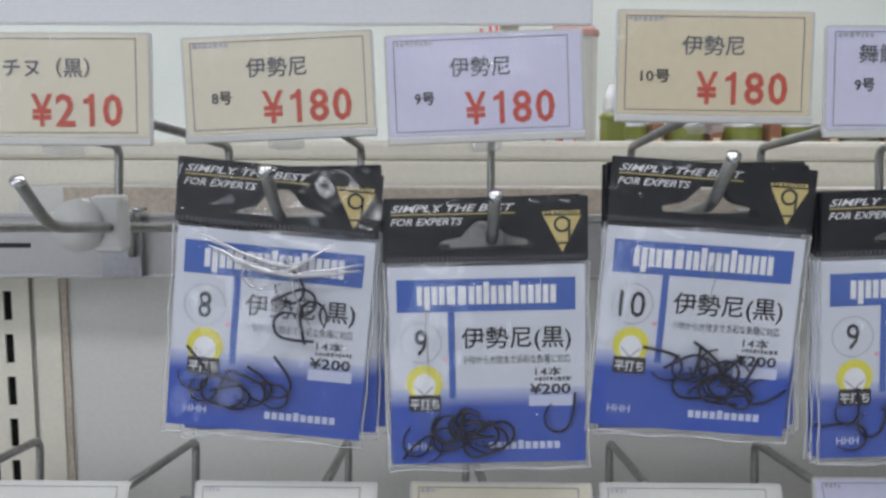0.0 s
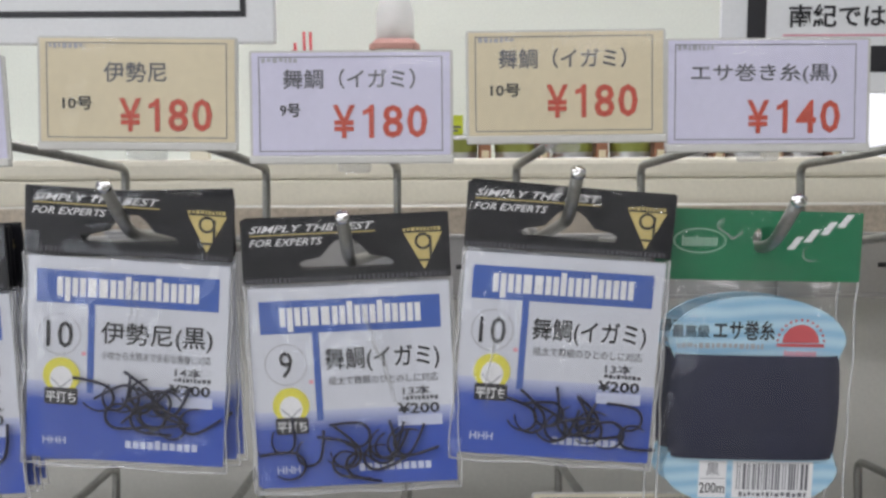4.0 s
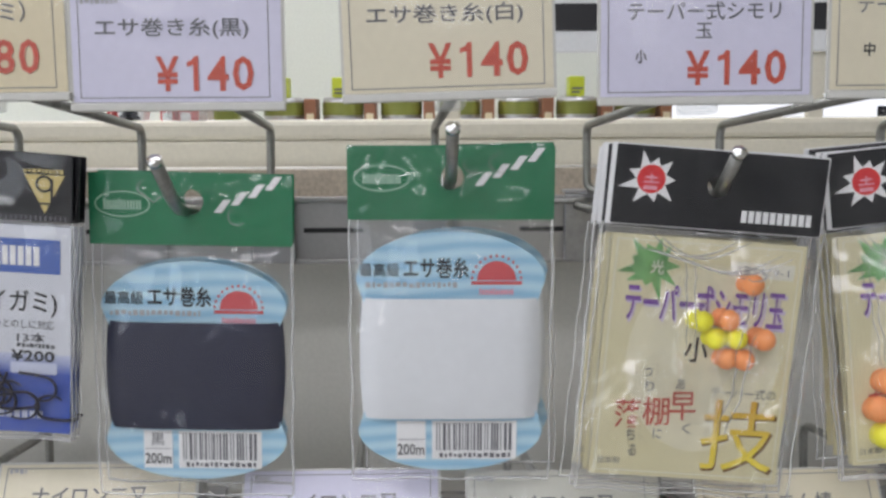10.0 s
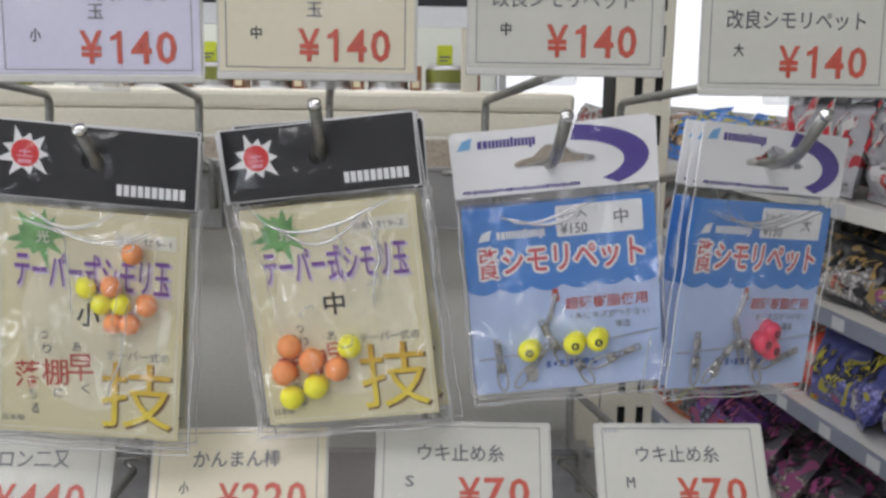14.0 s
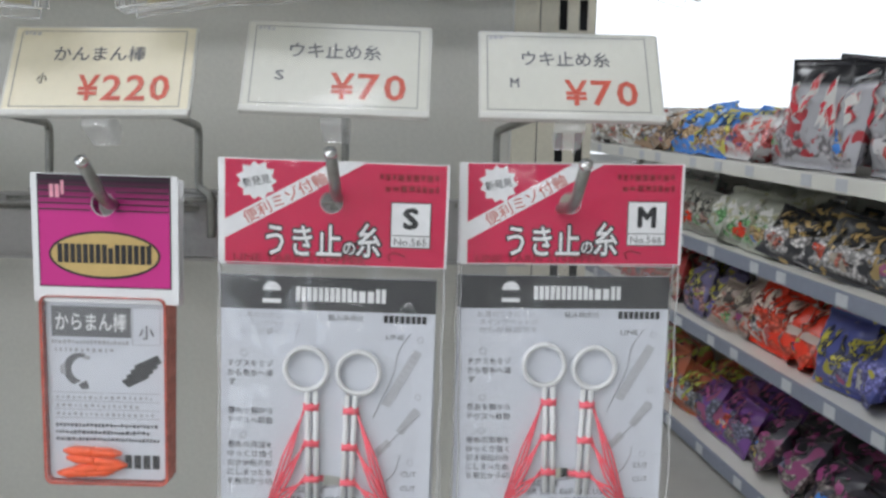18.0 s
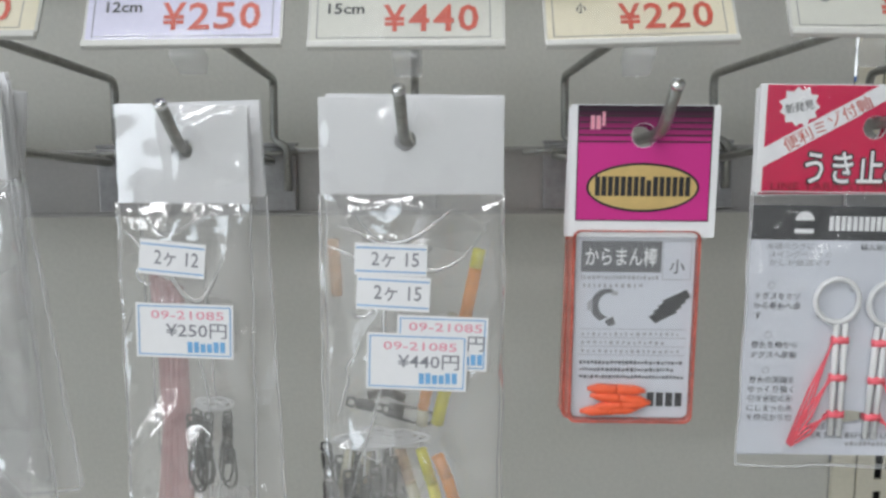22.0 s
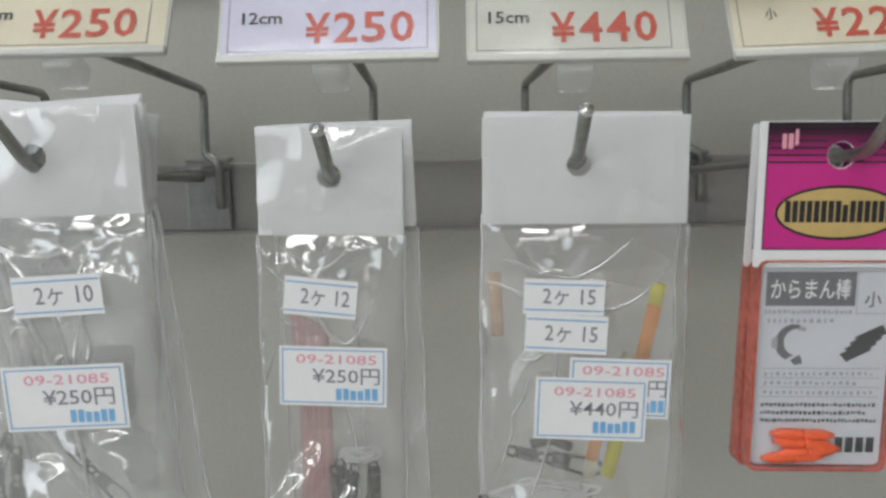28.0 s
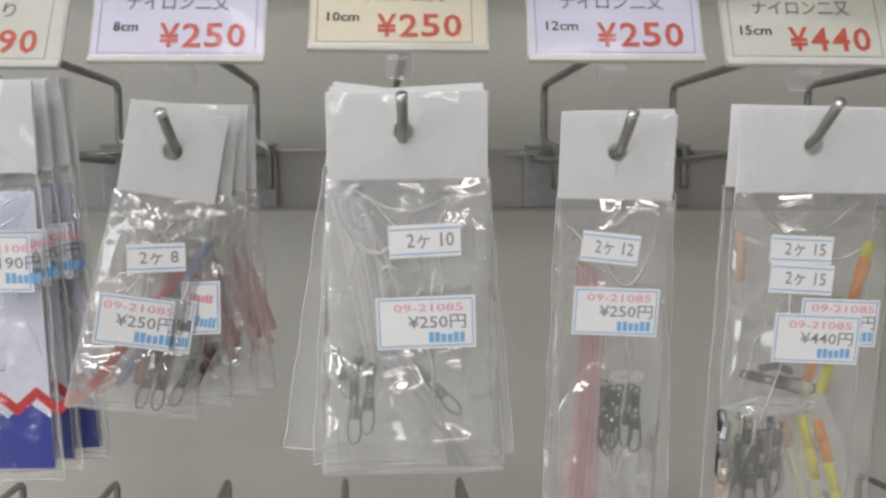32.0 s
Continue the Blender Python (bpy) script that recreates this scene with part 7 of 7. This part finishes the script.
# along each shelf: where a run ends, its foil, the bags' width, height and lean, and a label
RUNS = {
    0: [(0.40, foil("silver_red_foil", GREY, (0.30, 0.28, 0.30), (0.58, 0.03, 0.05), 15, BLACK), 0.24, 0.30, 14, "silver snack bag with red lettering and a black top"),
        (0.82, foil("red_silver_foil", (0.50, 0.49, 0.50), (0.55, 0.10, 0.10), (0.60, 0.10, 0.08), 24), 0.19, 0.20, 40, "silver and red snack bag leaning on the top shelf"),
        (1.25, foil("blue_foil", (0.05, 0.19, 0.55), (0.34, 0.22, 0.10), (0.62, 0.58, 0.10), 26), 0.20, 0.21, 36, "blue snack bag with yellow lettering"),
        (1.70, foil("brown_foil", (0.30, 0.20, 0.13), (0.14, 0.10, 0.07), (0.62, 0.60, 0.55), 28), 0.17, 0.18, 30, "brown and white snack bag on the top shelf"),
        (9.0, foil("white_foil", (0.55, 0.54, 0.52), (0.30, 0.26, 0.22), (0.40, 0.10, 0.08), 28), 0.17, 0.17, 30, "white and brown snack bag far down the top shelf")],
    # most foils of levels 1 to 3 are darkened for the shelves' shade
    1: [(0.28, foil("black_swirl_foil", (0.03, 0.03, 0.035), (0.42, 0.40, 0.40), (0.45, 0.30, 0.10), 20, BLACK), 0.22, 0.20, 24, "black snack bag with white swirls"),
        # black bags stand in for the shade of an empty gap
        (0.42, foil("dark_gap_foil", (0.02, 0.02, 0.025), (0.05, 0.05, 0.06), (0.10, 0.10, 0.11), 20), 0.14, 0.21, 24, "black bag standing in for a dark gap"),
        (0.75, foil("clear_green_foil", (0.34, 0.35, 0.30), (0.13, 0.30, 0.12), (0.36, 0.36, 0.22), 24), 0.19, 0.20, 26, "see-through snack bag with a green print"),
        (1.15, foil("clear_brown_foil", (0.27, 0.27, 0.24), (0.20, 0.12, 0.10), (0.42, 0.40, 0.34), 28), 0.17, 0.19, 26, "see-through snack bag with brown crackers"),
        (9.0, foil("grey_green_foil", (0.24, 0.25, 0.24), (0.14, 0.14, 0.22), (0.36, 0.20, 0.18), 28), 0.16, 0.18, 26, "see-through snack bag far down the shelf")],
    2: [(0.02, foil("navy_yellow_foil", (0.06, 0.07, 0.24), (0.12, 0.12, 0.34), (0.50, 0.44, 0.04), 22), 0.20, 0.22, 22, "navy snack bag with a yellow print"),
        (0.52, foil("red_orange_foil", (0.66, 0.035, 0.012), (0.66, 0.05, 0.02), (0.72, 0.55, 0.48), 16), 0.125, 0.22, 30, "plain red-orange snack bag in a row of its kind"),
        (0.78, foil("clear_pink_foil", (0.34, 0.27, 0.24), (0.34, 0.10, 0.07), (0.46, 0.40, 0.32), 28), 0.16, 0.20, 26, "see-through snack bag with pink crackers"),
        (1.10, foil("violet_yellow_foil", (0.14, 0.12, 0.24), (0.24, 0.12, 0.12), (0.46, 0.42, 0.05), 26), 0.17, 0.20, 26, "violet snack bag with yellow lettering"),
        (9.0, foil("dark_red_foil", (0.36, 0.04, 0.04), (0.20, 0.08, 0.06), (0.44, 0.34, 0.26), 26), 0.16, 0.19, 24, "dark red snack bag far down the shelf")],
    3: [(0.50, foil("dark_purple_foil", (0.05, 0.045, 0.06), (0.20, 0.16, 0.16), (0.34, 0.05, 0.20), 16), 0.24, 0.21, 40, "dark snack bag with purple edges on the lowest shelf"),
        (0.95, foil("purple_foil", (0.14, 0.05, 0.22), (0.10, 0.10, 0.16), (0.36, 0.07, 0.20), 18), 0.20, 0.20, 36, "purple snack bag on the lowest shelf"),
        (9.0, foil("green_orange_foil", (0.36, 0.10, 0.05), (0.14, 0.14, 0.15), (0.42, 0.46, 0.06), 20), 0.18, 0.20, 32, "orange and green snack bag on the lowest shelf")],
}
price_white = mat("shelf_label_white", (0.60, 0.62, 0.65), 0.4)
# grey-blue strips, their colour darkened for the weaker light on the lower shelves
edge_blue_shaded = mat("shelf_edge_grey_blue_shaded", (0.26, 0.285, 0.36), 0.4)


def bag_point(u, v, side, seed, w, h, d):
    k = max(0.0, 1 - abs(u) ** 2.6) ** 0.6 * max(0.0, 1 - abs(v * 1.12) ** 3.0) ** 0.6 if abs(v) < 0.89 else 0.0
    q = Vector((u * 2 + seed, v * 2.5, side))
    puff = k * d * (1 + 0.6 * noise.noise(q * 1.5)) + 0.009 * noise.noise(q * 2.6) * k
    return (u * w / 2 * (1 - 0.07 * (1 - v * v)), side * (puff + 0.0008), h / 2 + v * h / 2)


def bag_mesh(seed, w, h, d, low=-0.89, high=0.89, nx=10, nz=14, proud=0.0):
    """A filled snack bag: a pillow with creases, from one seal to the other."""
    verts, faces = [], []
    for side in (-1, 1):
        for j in range(nz + 1):
            for i in range(nx + 1):
                x, y, z = bag_point(2 * i / nx - 1, low + (high - low) * j / nz, side, seed, w, h, d)
                verts.append((x, y + side * proud, z))
    for s in (0, 1):
        o = s * (nx + 1) * (nz + 1)
        for j in range(nz):
            for i in range(nx):
                a = o + j * (nx + 1) + i
                q = (a, a + 1, a + nx + 2, a + nx + 1)
                faces.append(q if s == 0 else q[::-1])
    return verts, faces


def blots(seed, w, h, d, spots, proud):
    """Plain blots of print that lie on the swollen front of a bag: (across, up, half-width, half-height) from -1 to 1."""
    rng, verts, faces = random.Random(seed), [], []
    for cu, cv, ru, rv in spots:
        o, n = len(verts), 14
        x, y, z = bag_point(cu, cv, -1, seed, w, h, d)
        verts.append((x, y - proud, z))
        lump = [rng.uniform(0.55, 1.2) for _ in range(n)]
        for r in (0.5, 1.0):
            for k in range(n):
                a = 2 * math.pi * k / n
                x, y, z = bag_point(max(-0.96, min(0.96, cu + ru * r * lump[k] * math.cos(a))), max(-0.85, min(0.85, cv + rv * r * lump[k] * math.sin(a))), -1, seed, w, h, d)
                verts.append((x, y - proud, z))
        for k in range(n):
            j = (k + 1) % n
            faces += [(o, o + 1 + k, o + 1 + j), (o + 1 + k, o + 1 + n + k, o + 1 + n + j, o + 1 + j)]
    return verts, faces


def strokes(seed, w, h, d, spots, proud, wide):
    """Bold brush strokes of print on the swollen front of a bag: three crossing strips for each spot."""
    rng, verts, faces = random.Random(seed + 7), [], []
    for cu, cv, ru, rv in spots:
        for _ in range(3):
            a, tilt = rng.uniform(-0.7, 0.7), rng.uniform(0.6, 2.5)
            du, dv = math.cos(tilt) * ru * 1.3, math.sin(tilt) * rv * 1.3
            o = len(verts)
            for k in range(7):
                q = k / 3 - 1
                mu, mv = cu + a * ru * 0.7 + du * q + 0.25 * ru * q * q, cv + dv * q
                for side in (-1, 1):
                    x, y, z = bag_point(max(-0.95, min(0.95, mu + side * wide * 0.30 * ru)), max(-0.85, min(0.85, mv + side * wide * 0.18 * rv)), -1, seed, w, h, d)
                    verts.append((x, y - proud, z))
            faces += [(o + 2 * k, o + 2 * k + 1, o + 2 * k + 3, o + 2 * k + 2) for k in range(6)]
    return verts, faces


# the snack gondola runs away from the fixture; its face looks across the aisle
GONDOLA = pose(1.70, 2.40, 0.0, 0, 0, 6.8)
gon = thing("snack_gondola", GONDOLA, "white steel snack shelves with grey label strips", "shelving")
LEVELS = [1.085, 0.785, 0.475, 0.06]
part("gondola_back", box_bm(0.42, 0.44, -1.5, 2.6, 0.0, 1.27, 0.003), white_m, gon)
part("plinth", box_bm(0.04, 0.419, -1.5, 2.6, 0.0, 0.02, 0.003), white_m, gon)
for lz in LEVELS:
    plate = part("shelf_plate", box_bm(0.012, 0.418, -1.5, 2.6, lz - 0.022, lz - 0.002, 0.002), white_m, gon)
    part("label_strip", box_bm(0.0, 0.0118, -1.5, 2.6, lz - 0.042, lz + 0.004, 0.002), edge_blue_shaded if lz < 1 else white_m, plate, "grey shelf edge strip")
    for k in range(15):
        y0 = -1.4 + 0.26 * k + 0.05 * math.sin(k * 2.3 + lz * 9)
        part("shelf_label", box_bm(-0.0016, -0.0004, y0, y0 + 0.055, lz - 0.036, lz - 0.002), price_white, plate)
for k in range(5):
    part("upright", box_bm(0.40, 0.4195, -1.5 + 1.02 * k, -1.46 + 1.02 * k, 0.021, 1.26, 0.002), white_m, gon)
for level, lz in enumerate(LEVELS):
    rng = random.Random(level + 5)
    y, n = -0.95, 0
    while y < 2.5:
        end, m, w, h, lean, lab = next(r for r in RUNS[level] if y < r[0])
        w, h = w * rng.uniform(0.88, 1.10), h * rng.uniform(0.86, 1.10)
        seed, d = level * 40 + n, rng.uniform(0.036, 0.056)
        body = mesh_of("snack_bag", *bag_mesh(seed, w, h, d), m, True)
        rise, count = rng.uniform(0.15, 0.4), rng.choice((3, 3, 4))
        spots = [(-0.55 + 1.1 * k / (count - 1), rise + 0.12 * math.sin(k * 2 + n), 0.62 / count, rng.uniform(0.2, 0.3)) for k in range(count)]
        ink_a, ink_b = PRINTS[m.name]
        prints = [("lettering_shadow", mesh_of("lettering_shadow", *strokes(seed, w, h, d, spots, 0.0016, 2.0), ink_b, True)),
                  ("lettering", mesh_of("lettering", *strokes(seed, w, h, d, spots, 0.0028, 1.0), ink_a, True)),
                  ("picture", mesh_of("picture", *blots(seed, w, h, d, [(rng.uniform(-0.4, 0.4), -0.45, 0.4, 0.26), (rng.uniform(-0.5, 0.5), -0.6, 0.2, 0.14)], 0.0014), RUNS[rng.randrange(4)][rng.randrange(3)][1], True)),
                  ("seal", mesh_of("seal", *bag_mesh(seed, w, h, d, 0.885, 1.0, 16, 2, 0.0004), m)), ("seal", mesh_of("seal", *bag_mesh(seed, w, h, d, -1.0, -0.885, 16, 2, 0.0004), m))]
        for row in range(2):
            ob = new("snack_bag", body)
            for pn, pm in prints:
                hung(pn, pm, ob)
            ob.matrix_world = GONDOLA @ pose(0.085 + 0.12 * row + rng.uniform(-0.012, 0.012), y + w / 2, lz + 0.004 + 0.02 * row, 0, lean + rng.uniform(-14, 14), 0) @ pose(0, 0, 0, 0, 0, -90 + rng.uniform(-32, 32))
            tagged(ob, lab, "snack bag", "snack bags on the gondola")
        y += w * rng.uniform(0.70, 0.88)
        n += 1

# ---- bottom row of hooks and tags, seen at the foot of the bags ----
for k, (wx, tx) in enumerate(((-0.068, -0.066), (0.014, 0.016), (0.071, 0.076), (0.139, 0.146), (0.211, 0.217), (0.281, 0.288), (0.493, 0.497), (0.533, 0.560))):
    display_hook(wx, 0.960, 0.288, 0.990, 1.000, tx + 0.003, tx)
    price_tag(tx, 1.000, 0.066, 0.0362, 31.0, 0.0, tag_pale, "うき" if k == 7 else "ー", "", "ー", 90 + k, 0.3, 0.5, maker=3, label="pale price card on the lowest row of hooks")

# the white plastic collar on the empty hook
collar = thing("plastic_collar", pose(-0.1375, 0.352, 1.3690), "milky plastic stop collar on an empty peg", "collar")
v, f = tube_data([(0, -0.004, 0), (0, 0.003, 0)], 0.0098, 24)
hung("disc", mesh_of("disc", v, f, tag_plate, True), collar)
part("cheek", box_bm(0.004, 0.0165, -0.003, 0.006, -0.010, 0.011, 0.002), tag_plate, collar)
part("cheek", box_bm(-0.003, 0.015, 0.0031, 0.010, -0.004, 0.008, 0.002), tag_plate, collar)

# made-up dark sign far across the shop, unseen behind the back shelf
for sx in (0.15,):
    sg = thing("hanging_sign", pose(sx, 4.6, 1.82), "small made-up dark sign, unseen far across the shop", "sign", "far hanging signs")
    part("sign_plate", box_bm(-0.09, 0.09, 0, 0.012, -0.07, 0.07, 0.003), slot_m, sg)
    for dx in (-0.06, 0.06):
        wire("sign_chain", [(dx, 0.006, 0.07), (dx, 0.006, 0.83)], 0.003, steel, sg, sides=5)
